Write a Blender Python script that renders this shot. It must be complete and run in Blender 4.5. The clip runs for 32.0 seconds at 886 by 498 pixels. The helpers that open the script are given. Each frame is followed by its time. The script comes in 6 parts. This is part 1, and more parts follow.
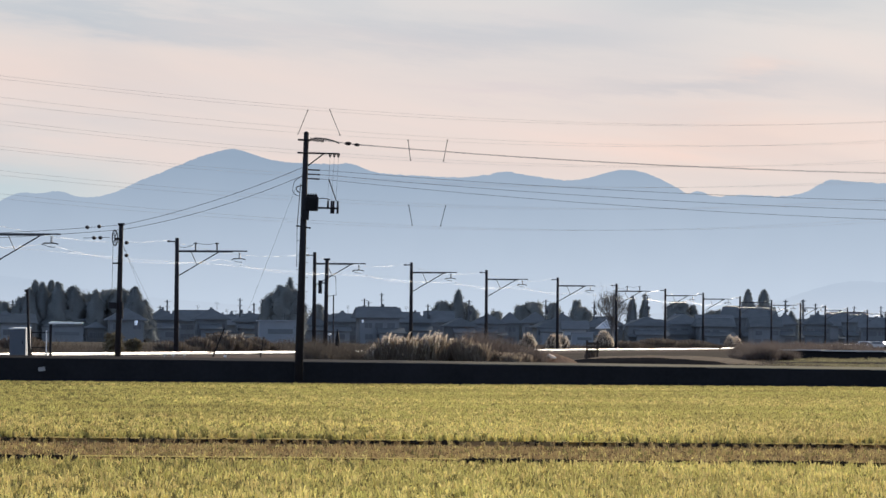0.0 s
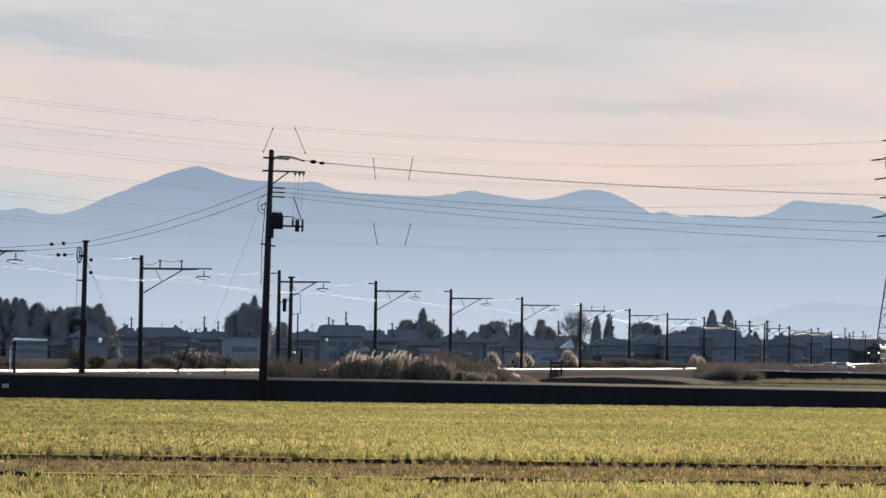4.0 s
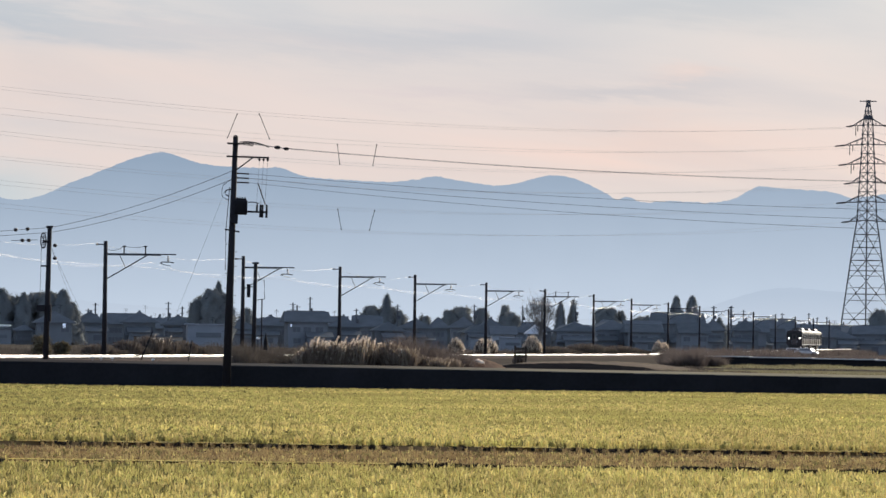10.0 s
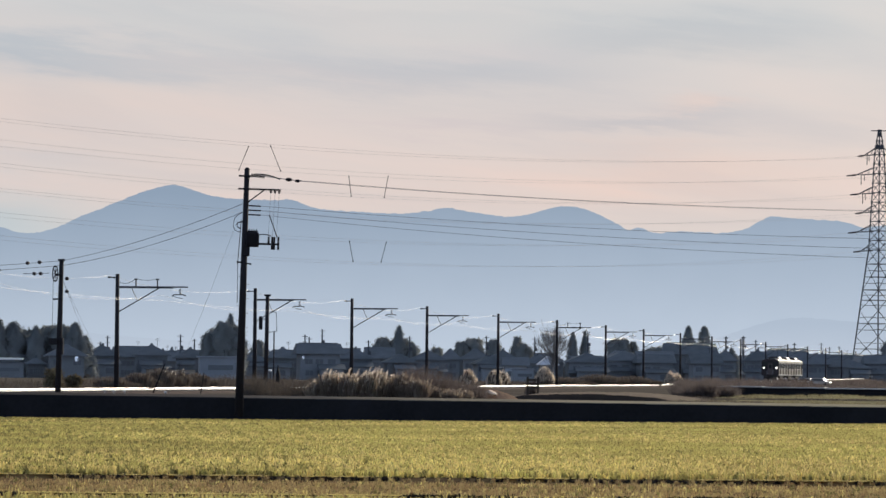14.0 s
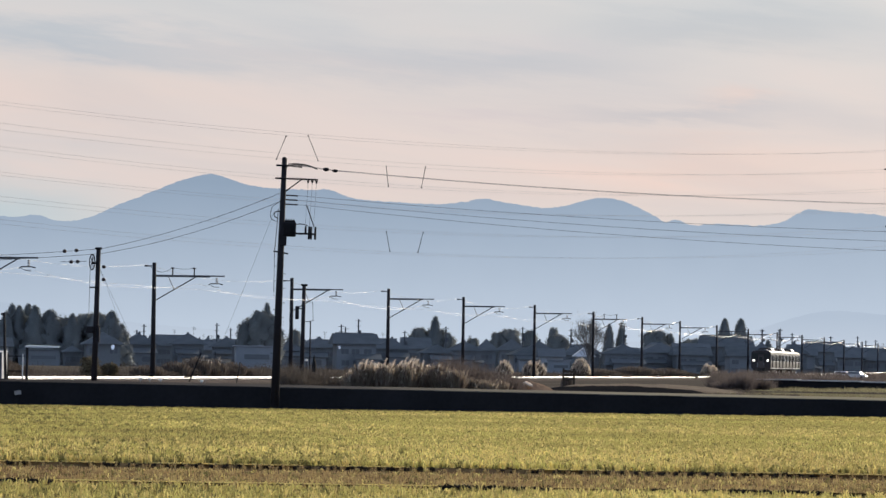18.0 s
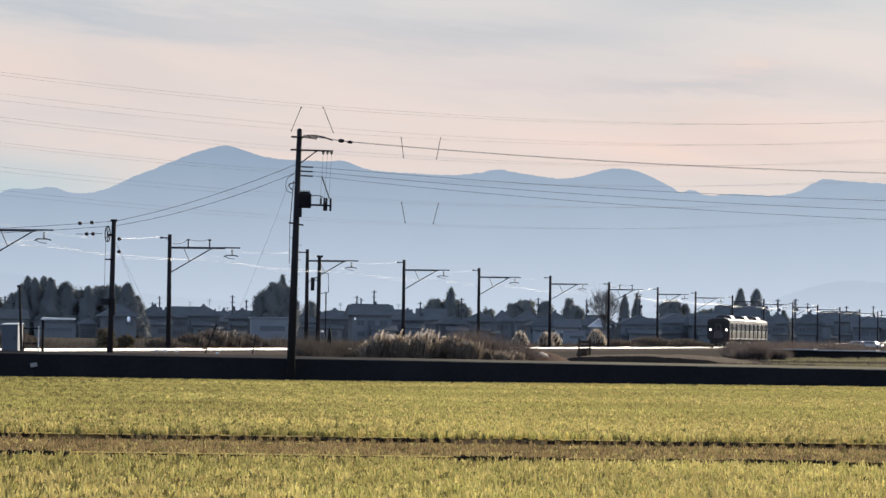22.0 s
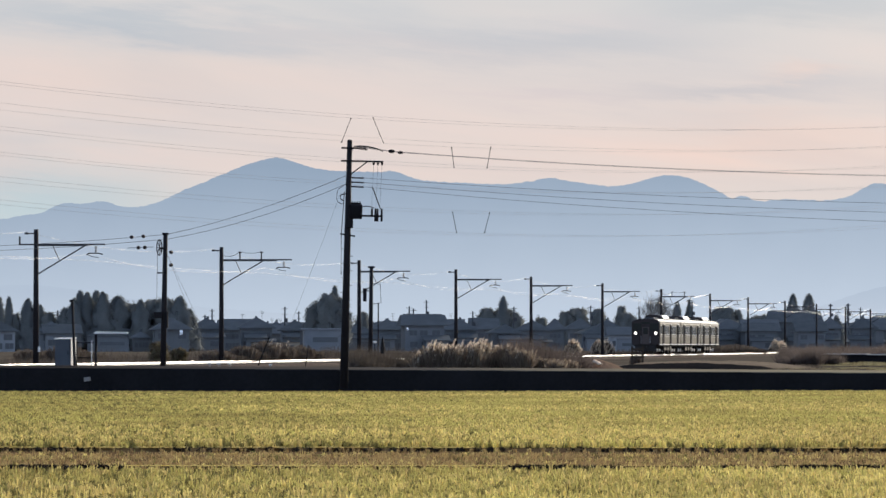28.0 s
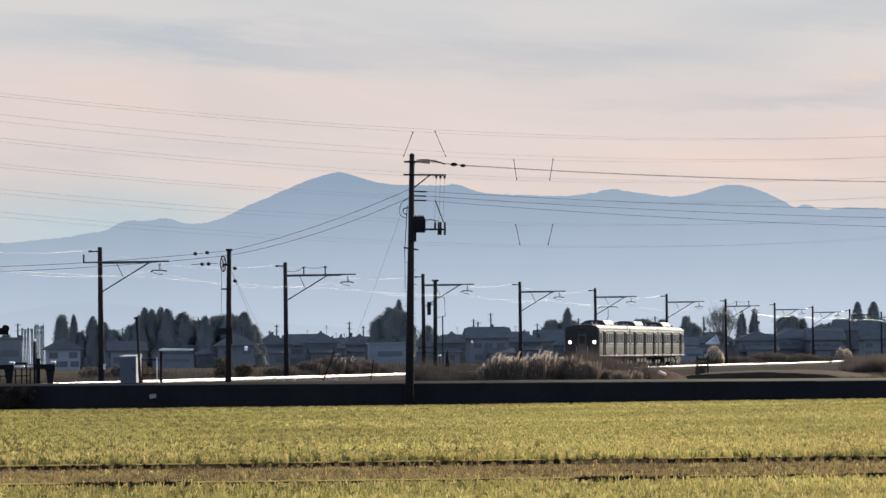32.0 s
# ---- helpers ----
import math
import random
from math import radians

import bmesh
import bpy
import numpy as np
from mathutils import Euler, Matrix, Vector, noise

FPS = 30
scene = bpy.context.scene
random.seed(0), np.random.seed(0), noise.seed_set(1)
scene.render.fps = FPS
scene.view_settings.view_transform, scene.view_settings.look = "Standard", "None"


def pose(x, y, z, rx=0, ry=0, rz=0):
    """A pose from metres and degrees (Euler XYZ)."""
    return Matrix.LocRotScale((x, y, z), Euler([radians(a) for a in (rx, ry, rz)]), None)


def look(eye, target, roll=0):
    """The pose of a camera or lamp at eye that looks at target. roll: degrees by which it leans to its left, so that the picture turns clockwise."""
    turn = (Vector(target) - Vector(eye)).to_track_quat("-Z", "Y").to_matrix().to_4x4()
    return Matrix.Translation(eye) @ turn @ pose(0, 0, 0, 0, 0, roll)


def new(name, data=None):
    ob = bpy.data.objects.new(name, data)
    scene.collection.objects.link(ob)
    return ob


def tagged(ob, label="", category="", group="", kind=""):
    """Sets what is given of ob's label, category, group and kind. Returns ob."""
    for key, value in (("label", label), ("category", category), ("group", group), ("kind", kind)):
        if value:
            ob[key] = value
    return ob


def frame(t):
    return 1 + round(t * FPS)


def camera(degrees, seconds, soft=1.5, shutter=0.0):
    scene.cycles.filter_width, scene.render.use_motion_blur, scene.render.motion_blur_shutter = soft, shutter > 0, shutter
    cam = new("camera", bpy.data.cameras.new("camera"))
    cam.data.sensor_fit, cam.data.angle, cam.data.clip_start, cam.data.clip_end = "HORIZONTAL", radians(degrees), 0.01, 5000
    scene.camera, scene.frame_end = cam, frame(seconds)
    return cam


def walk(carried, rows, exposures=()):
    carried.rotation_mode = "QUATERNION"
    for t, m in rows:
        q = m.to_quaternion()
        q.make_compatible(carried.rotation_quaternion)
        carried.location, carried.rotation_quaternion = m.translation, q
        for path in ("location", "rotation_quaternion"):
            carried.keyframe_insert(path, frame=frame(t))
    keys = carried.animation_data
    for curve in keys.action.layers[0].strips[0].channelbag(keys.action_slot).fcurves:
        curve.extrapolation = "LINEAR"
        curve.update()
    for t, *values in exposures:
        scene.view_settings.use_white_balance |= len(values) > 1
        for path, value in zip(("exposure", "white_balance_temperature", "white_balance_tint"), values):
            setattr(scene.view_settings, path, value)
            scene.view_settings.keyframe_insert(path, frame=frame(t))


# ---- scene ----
cam = camera(10.3, 32.0, soft=1.5)
EYE = (0.0, 0.0, 2.15)
ROWS = [
    (0.0, -1.266, 1.033, -0.519), (0.5, -1.285, 1.084, -0.514), (1.0, -1.294, 1.144, -0.499), (1.5, -1.316, 1.196, -0.501),
    (2.0, -1.375, 1.224, -0.541), (2.5, -1.479, 1.243, -0.612), (4.5, -1.841, 1.261, -0.962), (5.0, -2.133, 1.261, -1.106),
    (5.5, -2.391, 1.275, -1.130), (6.0, -2.518, 1.311, -1.113), (6.5, -2.537, 1.312, -1.071), (7.0, -2.455, 1.264, -1.024),
    (7.5, -2.365, 1.193, -0.961), (8.0, -2.284, 1.144, -0.869), (8.5, -2.212, 1.121, -0.828), (9.0, -2.150, 1.102, -0.763),
    (9.5, -2.115, 1.088, -0.812), (10.0, -2.102, 1.097, -0.822), (10.5, -2.089, 1.117, -0.821), (11.0, -2.075, 1.156, -0.815),
    (11.5, -2.049, 1.209, -0.666), (12.0, -2.019, 1.277, -0.606), (12.5, -2.007, 1.328, -0.594), (13.0, -1.996, 1.374, -0.633),
    (13.5, -1.986, 1.421, -0.645), (14.0, -1.959, 1.462, -0.570), (14.5, -1.908, 1.488, -0.566), (16.5, -1.584, 1.463, -0.557),
    (17.0, -1.545, 1.403, -0.720), (17.5, -1.531, 1.361, -0.839), (18.0, -1.539, 1.348, -0.960), (18.5, -1.534, 1.393, -1.061),
    (19.0, -1.521, 1.413, -1.111), (19.5, -1.489, 1.410, -1.094), (20.0, -1.461, 1.372, -1.044), (20.5, -1.427, 1.288, -1.021),
    (21.0, -1.399, 1.188, -1.014), (21.5, -1.369, 1.073, -0.928), (22.0, -1.356, 1.007, -0.783), (22.5, -1.339, 0.994, -0.548),
    (23.0, -1.318, 1.039, -0.384), (23.5, -1.277, 1.132, -0.299), (24.0, -1.209, 1.205, -0.187), (24.5, -1.135, 1.276, -0.142),
    (25.0, -1.074, 1.305, -0.104), (25.5, -1.016, 1.312, -0.148), (27.5, -0.806, 1.153, -0.069), (28.0, -0.741, 1.113, -0.053),
    (28.5, -0.669, 1.084, 0.032), (29.0, -0.590, 1.083, 0.050), (29.5, -0.494, 1.112, 0.175), (30.0, -0.393, 1.182, 0.299),
    (30.5, -0.284, 1.244, 0.412), (31.0, -0.186, 1.284, 0.496), (31.5, -0.076, 1.284, 0.635), (32.0, 0.015, 1.268, 0.671),
]
EXPOSURES = [(0.0, 0.06), (1.0, 0.03), (2.0, 0.0), (5.0, 0.01), (6.0, -0.06), (7.0, -0.03), (9.0, 0.04), (11.0, 0.03), (12.0, 0.0), (13.0, -0.05), (14.0, -0.09), (17.0, -0.05), (18.0, -0.03), (19.0, -0.06), (20.0, -0.05),
             (21.0, 0.0), (23.0, 0.05), (24.0, 0.02), (28.0, 0.0), (30.0, -0.01), (31.0, -0.03), (32.0, -0.02)]
walk(cam, [(t, pose(*EYE, 90 + p, r, w)) for t, w, p, r in ROWS], EXPOSURES)

# ---- light ----
SUN_EL, SUN_AZ = 21.0, 34.0   # degrees above the horizon, degrees to the right of ahead
world = bpy.data.worlds.new("world")
scene.world = world
world.use_nodes = True
wt = world.node_tree
wt.nodes.clear()


def wnode(kind, **values):
    n = wt.nodes.new(kind)
    for k, v in values.items():
        n.inputs[k].default_value = v
    return n


def math_node(tree, op, a, b=None, clamp=False):
    n = tree.nodes.new("ShaderNodeMath")
    n.operation, n.use_clamp = op, clamp
    for i, v in enumerate((a, b)):
        if v is None:
            continue
        if isinstance(v, (int, float)):
            n.inputs[i].default_value = v
        else:
            tree.links.new(v, n.inputs[i])
    return n.outputs[0]


def ramp_node(tree, fac, stops):
    n = tree.nodes.new("ShaderNodeValToRGB")
    while len(n.color_ramp.elements) < len(stops):
        n.color_ramp.elements.new(0.5)
    for e, (p, c) in zip(n.color_ramp.elements, stops):
        e.position, e.color = p, (*c, 1) if len(c) == 3 else c
    tree.links.new(fac, n.inputs[0])
    return n.outputs[0]


sky = wt.nodes.new("ShaderNodeTexSky")
sky.sky_type, sky.sun_disc = "NISHITA", False
sky.sun_elevation, sky.sun_rotation = radians(SUN_EL), radians(SUN_AZ)
sky.air_density, sky.dust_density = 1.0, 2.0
bg_sky = wnode("ShaderNodeBackground", Strength=0.09)
wt.links.new(sky.outputs[0], bg_sky.inputs[0])
# thin streaky cloud veil
geo = wt.nodes.new("ShaderNodeTexCoord")
sep = wt.nodes.new("ShaderNodeSeparateXYZ")
wt.links.new(geo.outputs["Generated"], sep.inputs[0])
azim = math_node(wt, "ARCTAN2", sep.outputs[0], sep.outputs[1])
comb = wt.nodes.new("ShaderNodeCombineXYZ")
wt.links.new(math_node(wt, "MULTIPLY", azim, 9.0), comb.inputs[0])
wt.links.new(math_node(wt, "ADD", math_node(wt, "MULTIPLY", sep.outputs[2], 62.0), math_node(wt, "MULTIPLY", azim, 6.0)), comb.inputs[1])
cloud = wnode("ShaderNodeTexNoise", Scale=1.0, Detail=5.0, Roughness=0.5, Distortion=0.5)
wt.links.new(comb.outputs[0], cloud.inputs["Vector"])
band = ramp_node(wt, math_node(wt, "MULTIPLY", sep.outputs[2], 8.0, True), [
    (0.0, (0.66, 0.69, 0.72)), (0.13, (0.72, 0.72, 0.72)), (0.28, (0.81, 0.695, 0.665)), (0.42, (0.765, 0.69, 0.68)), (0.58, (0.685, 0.685, 0.70)), (1.0, (0.66, 0.70, 0.76))])
streak = ramp_node(wt, cloud.outputs[0], [(0.34, (0.875, 0.915, 0.955)), (0.50, (0.97, 0.975, 0.98)), (0.66, (1.045, 1.0, 0.985))])
mul = wt.nodes.new("ShaderNodeMix")
mul.data_type, mul.blend_type = "RGBA", "MULTIPLY"
mul.inputs[0].default_value = 1.0
wt.links.new(band, mul.inputs[6]), wt.links.new(streak, mul.inputs[7])
sky_colour = mul.outputs[2]
# long cloud banks: bearing, height, half length, half depth, slope, tint, strength
wob = wnode("ShaderNodeTexNoise", Scale=1.9, Detail=7.0, Roughness=0.65)
wt.links.new(comb.outputs[0], wob.inputs["Vector"])
shake = math_node(wt, "MULTIPLY", math_node(wt, "SUBTRACT", wob.outputs[0], 0.5), 0.020)
for ca, ch, la, lh, slope, tint, amount in (
        (-0.0517, 0.0650, 0.0379, 0.0030, -0.055, (0.76, 0.85, 0.93), 0.95),
        (0.0253, 0.0616, 0.0400, 0.0050, -0.040, (0.80, 0.86, 0.93), 0.95),
        (0.0728, 0.0509, 0.0224, 0.0023, -0.020, (0.79, 0.85, 0.92), 0.9),
        (0.0828, 0.0693, 0.0299, 0.0039, -0.000, (0.82, 0.87, 0.92), 0.85),
        (-0.0022, 0.0722, 0.0483, 0.0025, -0.000, (0.9, 0.92, 0.95), 0.6),
        (-0.0750, 0.0288, 0.0379, 0.0080, 0.050, (0.70, 0.95, 1.06), 0.95),
        (0.0321, 0.0506, 0.0195, 0.0016, -0.030, (0.93, 0.92, 0.97), 0.6),
        (-0.0553, 0.0550, 0.0483, 0.0063, -0.020, (1.06, 0.995, 0.96), 0.9),
        (0.0801, 0.0408, 0.0299, 0.0046, -0.000, (1.07, 0.98, 0.94), 0.9),
        (0.0871, 0.0538, 0.0080, 0.0016, -0.030, (1.08, 0.985, 0.95), 0.95),
        (0.0460, 0.0659, 0.0138, 0.0021, -0.050, (1.03, 0.985, 1.0), 0.5)):
    da = math_node(wt, "SUBTRACT", azim, ca)
    dh = math_node(wt, "ADD", math_node(wt, "SUBTRACT", math_node(wt, "SUBTRACT", sep.outputs[2], ch), math_node(wt, "MULTIPLY", da, slope)), shake)
    rr2 = math_node(wt, "ADD", math_node(wt, "POWER", math_node(wt, "ABSOLUTE", math_node(wt, "DIVIDE", da, la)), 2.0), math_node(wt, "POWER", math_node(wt, "ABSOLUTE", math_node(wt, "DIVIDE", dh, lh)), 2.0))
    bank = wt.nodes.new("ShaderNodeMix")
    bank.data_type, bank.blend_type = "RGBA", "MULTIPLY"
    wt.links.new(math_node(wt, "MULTIPLY", math_node(wt, "EXPONENT", math_node(wt, "MULTIPLY", rr2, -1.0)), amount), bank.inputs[0])
    wt.links.new(sky_colour, bank.inputs[6])
    bank.inputs[7].default_value = (*tint, 1)
    sky_colour = bank.outputs[2]
# the veil glows towards the sun; unseen sky behind is raised as blue fill
ce, se = math.cos(radians(SUN_EL)), math.sin(radians(SUN_EL))
sun_way = (math.sin(radians(SUN_AZ)) * ce, math.cos(radians(SUN_AZ)) * ce, se)
dot = wt.nodes.new("ShaderNodeVectorMath")
dot.operation = "DOT_PRODUCT"
dot.inputs[1].default_value = sun_way
wt.links.new(geo.outputs["Generated"], dot.inputs[0])
glow = ramp_node(wt, math_node(wt, "ADD", math_node(wt, "MULTIPLY", dot.outputs["Value"], 0.5), 0.5), [(0.0, (0.96, 1.24, 1.76)), (0.55, (0.94, 1.13, 1.48)), (0.84, (0.97, 0.97, 0.98)), (0.93, (1.0, 1.0, 1.0)), (1.0, (1.5, 1.4, 1.25))])
mul2 = wt.nodes.new("ShaderNodeMix")
mul2.data_type, mul2.blend_type = "RGBA", "MULTIPLY"
mul2.inputs[0].default_value = 1.0
wt.links.new(sky_colour, mul2.inputs[6]), wt.links.new(glow, mul2.inputs[7])
bg_cloud = wnode("ShaderNodeBackground", Strength=1.0)
wt.links.new(mul2.outputs[2], bg_cloud.inputs[0])
veil = ramp_node(wt, sep.outputs[2], [(0.0, (0.95,) * 3), (0.12, (0.9,) * 3), (0.45, (0.35,) * 3), (1.0, (0.2,) * 3)])
mixs = wt.nodes.new("ShaderNodeMixShader")
wt.links.new(veil, mixs.inputs[0]), wt.links.new(bg_sky.outputs[0], mixs.inputs[1]), wt.links.new(bg_cloud.outputs[0], mixs.inputs[2])
wt.links.new(mixs.outputs[0], wt.nodes.new("ShaderNodeOutputWorld").inputs[0])

sun = new("sun", bpy.data.lights.new("sun", "SUN"))
sun.data.energy, sun.data.angle, sun.data.color = 5.0, radians(0.6), (1.0, 0.90, 0.76)
sun.matrix_world = look((0, 0, 0), tuple(-c for c in sun_way))

# ---- materials ----
def material(name, color, rough=0.7, metal=0.0, vary=0.25, scale=3.0, bump=0.2, fine=30.0, island=0.0, per_object=0.0, trans=0.0, spec=0.5, stretch=(1, 1, 1)):
    """A surface with colour variation at two scales and fine relief, in object metres."""
    m = bpy.data.materials.new(name)
    m.use_nodes = True
    t = m.node_tree
    p = t.nodes["Principled BSDF"]
    p.inputs["Roughness"].default_value, p.inputs["Metallic"].default_value = rough, metal
    p.inputs["Specular IOR Level"].default_value = spec
    co = t.nodes.new("ShaderNodeTexCoord")
    mp = t.nodes.new("ShaderNodeMapping")
    mp.inputs["Scale"].default_value = stretch
    t.links.new(co.outputs["Object"], mp.inputs[0])
    big, small = t.nodes.new("ShaderNodeTexNoise"), t.nodes.new("ShaderNodeTexNoise")
    for n, s, d in ((big, scale, 3), (small, fine, 4)):
        n.inputs["Scale"].default_value, n.inputs["Detail"].default_value = s, d
        t.links.new(mp.outputs[0], n.inputs["Vector"])
    f = math_node(t, "ADD", math_node(t, "MULTIPLY", math_node(t, "SUBTRACT", big.outputs[0], 0.5), 2.4 * vary), math_node(t, "MULTIPLY", math_node(t, "SUBTRACT", small.outputs[0], 0.5), 1.2 * vary))
    if island:
        g = t.nodes.new("ShaderNodeNewGeometry")
        f = math_node(t, "ADD", f, math_node(t, "MULTIPLY", math_node(t, "SUBTRACT", g.outputs["Random Per Island"], 0.5), island))
    if per_object:
        o = t.nodes.new("ShaderNodeObjectInfo")
        f = math_node(t, "ADD", f, math_node(t, "MULTIPLY", math_node(t, "SUBTRACT", o.outputs["Random"], 0.5), per_object))
    hsv = t.nodes.new("ShaderNodeHueSaturation")
    hsv.inputs["Color"].default_value = (*color, 1)
    t.links.new(math_node(t, "ADD", f, 1.0), hsv.inputs["Value"])
    t.links.new(math_node(t, "ADD", math_node(t, "MULTIPLY", f, 0.05), 0.5), hsv.inputs["Hue"])
    t.links.new(hsv.outputs[0], p.inputs["Base Color"])
    if bump:
        b = t.nodes.new("ShaderNodeBump")
        b.inputs["Strength"].default_value, b.inputs["Distance"].default_value = bump, 0.02
        t.links.new(small.outputs[0], b.inputs["Height"])
        t.links.new(b.outputs[0], p.inputs["Normal"])
    if trans:
        tr, mx = t.nodes.new("ShaderNodeBsdfTranslucent"), t.nodes.new("ShaderNodeMixShader")
        mx.inputs[0].default_value = trans
        t.links.new(hsv.outputs[0], tr.inputs[0])
        t.links.new(p.outputs[0], mx.inputs[1]), t.links.new(tr.outputs[0], mx.inputs[2])
        t.links.new(mx.outputs[0], t.nodes["Material Output"].inputs[0])
    return m


def glowing(name, color, strength):
    m = bpy.data.materials.new(name)
    m.use_nodes = True
    p = m.node_tree.nodes["Principled BSDF"]
    p.inputs["Base Color"].default_value = (*color, 1)
    p.inputs["Emission Color"].default_value, p.inputs["Emission Strength"].default_value = (*color, 1), strength
    return m


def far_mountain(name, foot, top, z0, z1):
    """A distant range as a plain glowing backdrop: haze is painted in, paler towards its foot."""
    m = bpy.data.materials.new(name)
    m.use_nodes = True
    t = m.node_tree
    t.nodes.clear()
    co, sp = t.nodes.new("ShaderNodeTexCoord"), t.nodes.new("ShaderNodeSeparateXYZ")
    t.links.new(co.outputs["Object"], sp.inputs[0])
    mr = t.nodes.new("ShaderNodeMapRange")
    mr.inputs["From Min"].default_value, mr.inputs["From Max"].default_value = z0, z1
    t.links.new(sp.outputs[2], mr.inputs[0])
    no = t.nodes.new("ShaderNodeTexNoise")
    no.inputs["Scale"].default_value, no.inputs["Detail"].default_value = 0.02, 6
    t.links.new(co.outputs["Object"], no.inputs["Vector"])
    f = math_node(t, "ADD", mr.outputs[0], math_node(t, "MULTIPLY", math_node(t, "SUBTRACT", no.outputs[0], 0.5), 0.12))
    # painted haze also grows paler to the right
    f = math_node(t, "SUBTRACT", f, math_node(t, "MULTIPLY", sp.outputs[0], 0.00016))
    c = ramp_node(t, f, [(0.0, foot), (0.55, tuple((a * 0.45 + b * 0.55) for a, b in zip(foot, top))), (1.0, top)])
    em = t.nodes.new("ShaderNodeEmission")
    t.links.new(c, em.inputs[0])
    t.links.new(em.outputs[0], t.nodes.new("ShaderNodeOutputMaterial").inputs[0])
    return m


field_soil = material("field_soil", (0.052, 0.04, 0.018), 0.95, spec=0.0, vary=0.4, scale=0.5, fine=8)
strip_mud = material("strip_mud", (0.165, 0.112, 0.058), 0.95, spec=0.0, vary=0.4, scale=0.6, fine=10, bump=0.6)
# near-black: the shade on faces turned from the sun is in the colour
bank_shade_soil = material("bank_shade_soil", (0.021, 0.0215, 0.0245), 0.95, vary=0.35, scale=0.4, fine=6, bump=0.5, spec=0.0)
plain_grass = material("plain_grass", (0.105, 0.09, 0.074), 0.95, spec=0.0, vary=0.5, scale=0.08, fine=1.5)
asphalt = material("asphalt", (0.15, 0.138, 0.122), 0.95, spec=0.0, vary=0.2, scale=0.6, fine=40)
ballast_stone = material("ballast_stone", (0.13, 0.105, 0.09), 0.95, spec=0.0, vary=0.4, scale=0.7, fine=14, bump=0.8)
t = asphalt.node_tree
co, sp = t.nodes.new("ShaderNodeTexCoord"), t.nodes.new("ShaderNodeSeparateXYZ")
t.links.new(co.outputs["Object"], sp.inputs[0])
road_noise = t.nodes.new("ShaderNodeTexNoise")
road_noise.inputs["Scale"].default_value, road_noise.inputs["Detail"].default_value = 0.25, 4
t.links.new(co.outputs["Object"], road_noise.inputs["Vector"])
# tone along x: dark grey on the left, pale tan on the right
dry = math_node(t, "ADD", math_node(t, "MULTIPLY", sp.outputs[0], 0.025), math_node(t, "ADD", math_node(t, "MULTIPLY", road_noise.outputs[0], 0.5), 0.02), True)
t.links.new(ramp_node(t, dry, [(0.0, (0.055, 0.05, 0.048)), (0.3, (0.10, 0.092, 0.085)), (0.7, (0.26, 0.23, 0.17)), (1.0, (0.30, 0.265, 0.185))]), t.nodes["Principled BSDF"].inputs["Base Color"])
# far poles and gantry: distance haze lifts this grey
gantry_grey = material("gantry_grey", (0.11, 0.118, 0.13), 0.9, spec=0.0, vary=0.2, scale=2, fine=20, bump=0.05)
concrete = material("concrete", (0.30, 0.29, 0.28), 0.85, vary=0.2, scale=1.5, fine=25)
concrete_pale = material("concrete_pale", (0.52, 0.50, 0.47), 0.8, vary=0.3, scale=0.4, fine=10)
# far darker than concrete: backlit shade is put into the colour
pole_concrete_backlit = material("pole_concrete_backlit", (0.019, 0.017, 0.0205), 0.8, vary=0.25, scale=0.8, fine=20, stretch=(1, 1, 0.3), spec=0.3)
steel = material("galvanised_steel", (0.075, 0.078, 0.088), 0.55, 0.4, vary=0.2, scale=2, fine=20, bump=0.05)
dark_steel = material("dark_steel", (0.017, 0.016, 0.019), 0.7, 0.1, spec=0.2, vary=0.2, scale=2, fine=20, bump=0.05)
wire_dark = material("wire_dark", (0.04, 0.04, 0.045), 0.5, 0.3, vary=0.1, bump=0)
cable_grey = material("cable_grey", (0.17, 0.17, 0.18), 0.7, spec=0.2, vary=0.1, bump=0)
wire_copper = material("wire_bright_copper", (0.11, 0.108, 0.107), 0.45, 1.0, vary=0.1, bump=0)
# brighter copy of the wire above, with sun glint in its colour
wire_glint = material("wire_sunlit", (0.30, 0.297, 0.29), 0.45, 1.0, vary=0.8, scale=0.07, bump=0)
line_alu = material("line_aluminium", (0.42, 0.41, 0.41), 0.55, 0.4, vary=0.1, bump=0)
porcelain = material("porcelain", (0.035, 0.027, 0.026), 0.5, spec=0.3, vary=0.1, bump=0)
rail_steel = material("rail_steel", (0.92, 0.90, 0.88), 0.38, 1.0, vary=0.1, scale=1, fine=10, bump=0.03)
paint_grey = material("paint_grey", (0.42, 0.43, 0.44), 0.55, vary=0.12, scale=2, fine=30, bump=0.05)
paint_white = material("paint_white", (0.78, 0.78, 0.77), 0.5, vary=0.1, scale=2, fine=30, bump=0.05)
paint_yellow = material("paint_yellow", (0.65, 0.42, 0.05), 0.55, vary=0.15, scale=3, fine=30, bump=0.05)
paint_black = material("paint_black", (0.012, 0.012, 0.014), 0.7, spec=0.1, vary=0.15, scale=3, fine=30, bump=0.05)
rice_blade = material("rice_blade", (0.466, 0.405, 0.136), 0.75, vary=0.34, scale=0.13, fine=3.2, bump=0, island=0.40, trans=0.5, spec=0.15)
rice_straw = material("rice_straw", (0.70, 0.57, 0.215), 0.75, vary=0.3, scale=0.13, fine=3.2, bump=0, island=0.5, trans=0.4, spec=0.15)
mud_stubble = material("mud_stubble", (0.42, 0.30, 0.135), 0.85, vary=0.3, scale=0.3, fine=2.0, bump=0, island=0.6, trans=0.3, spec=0.2)
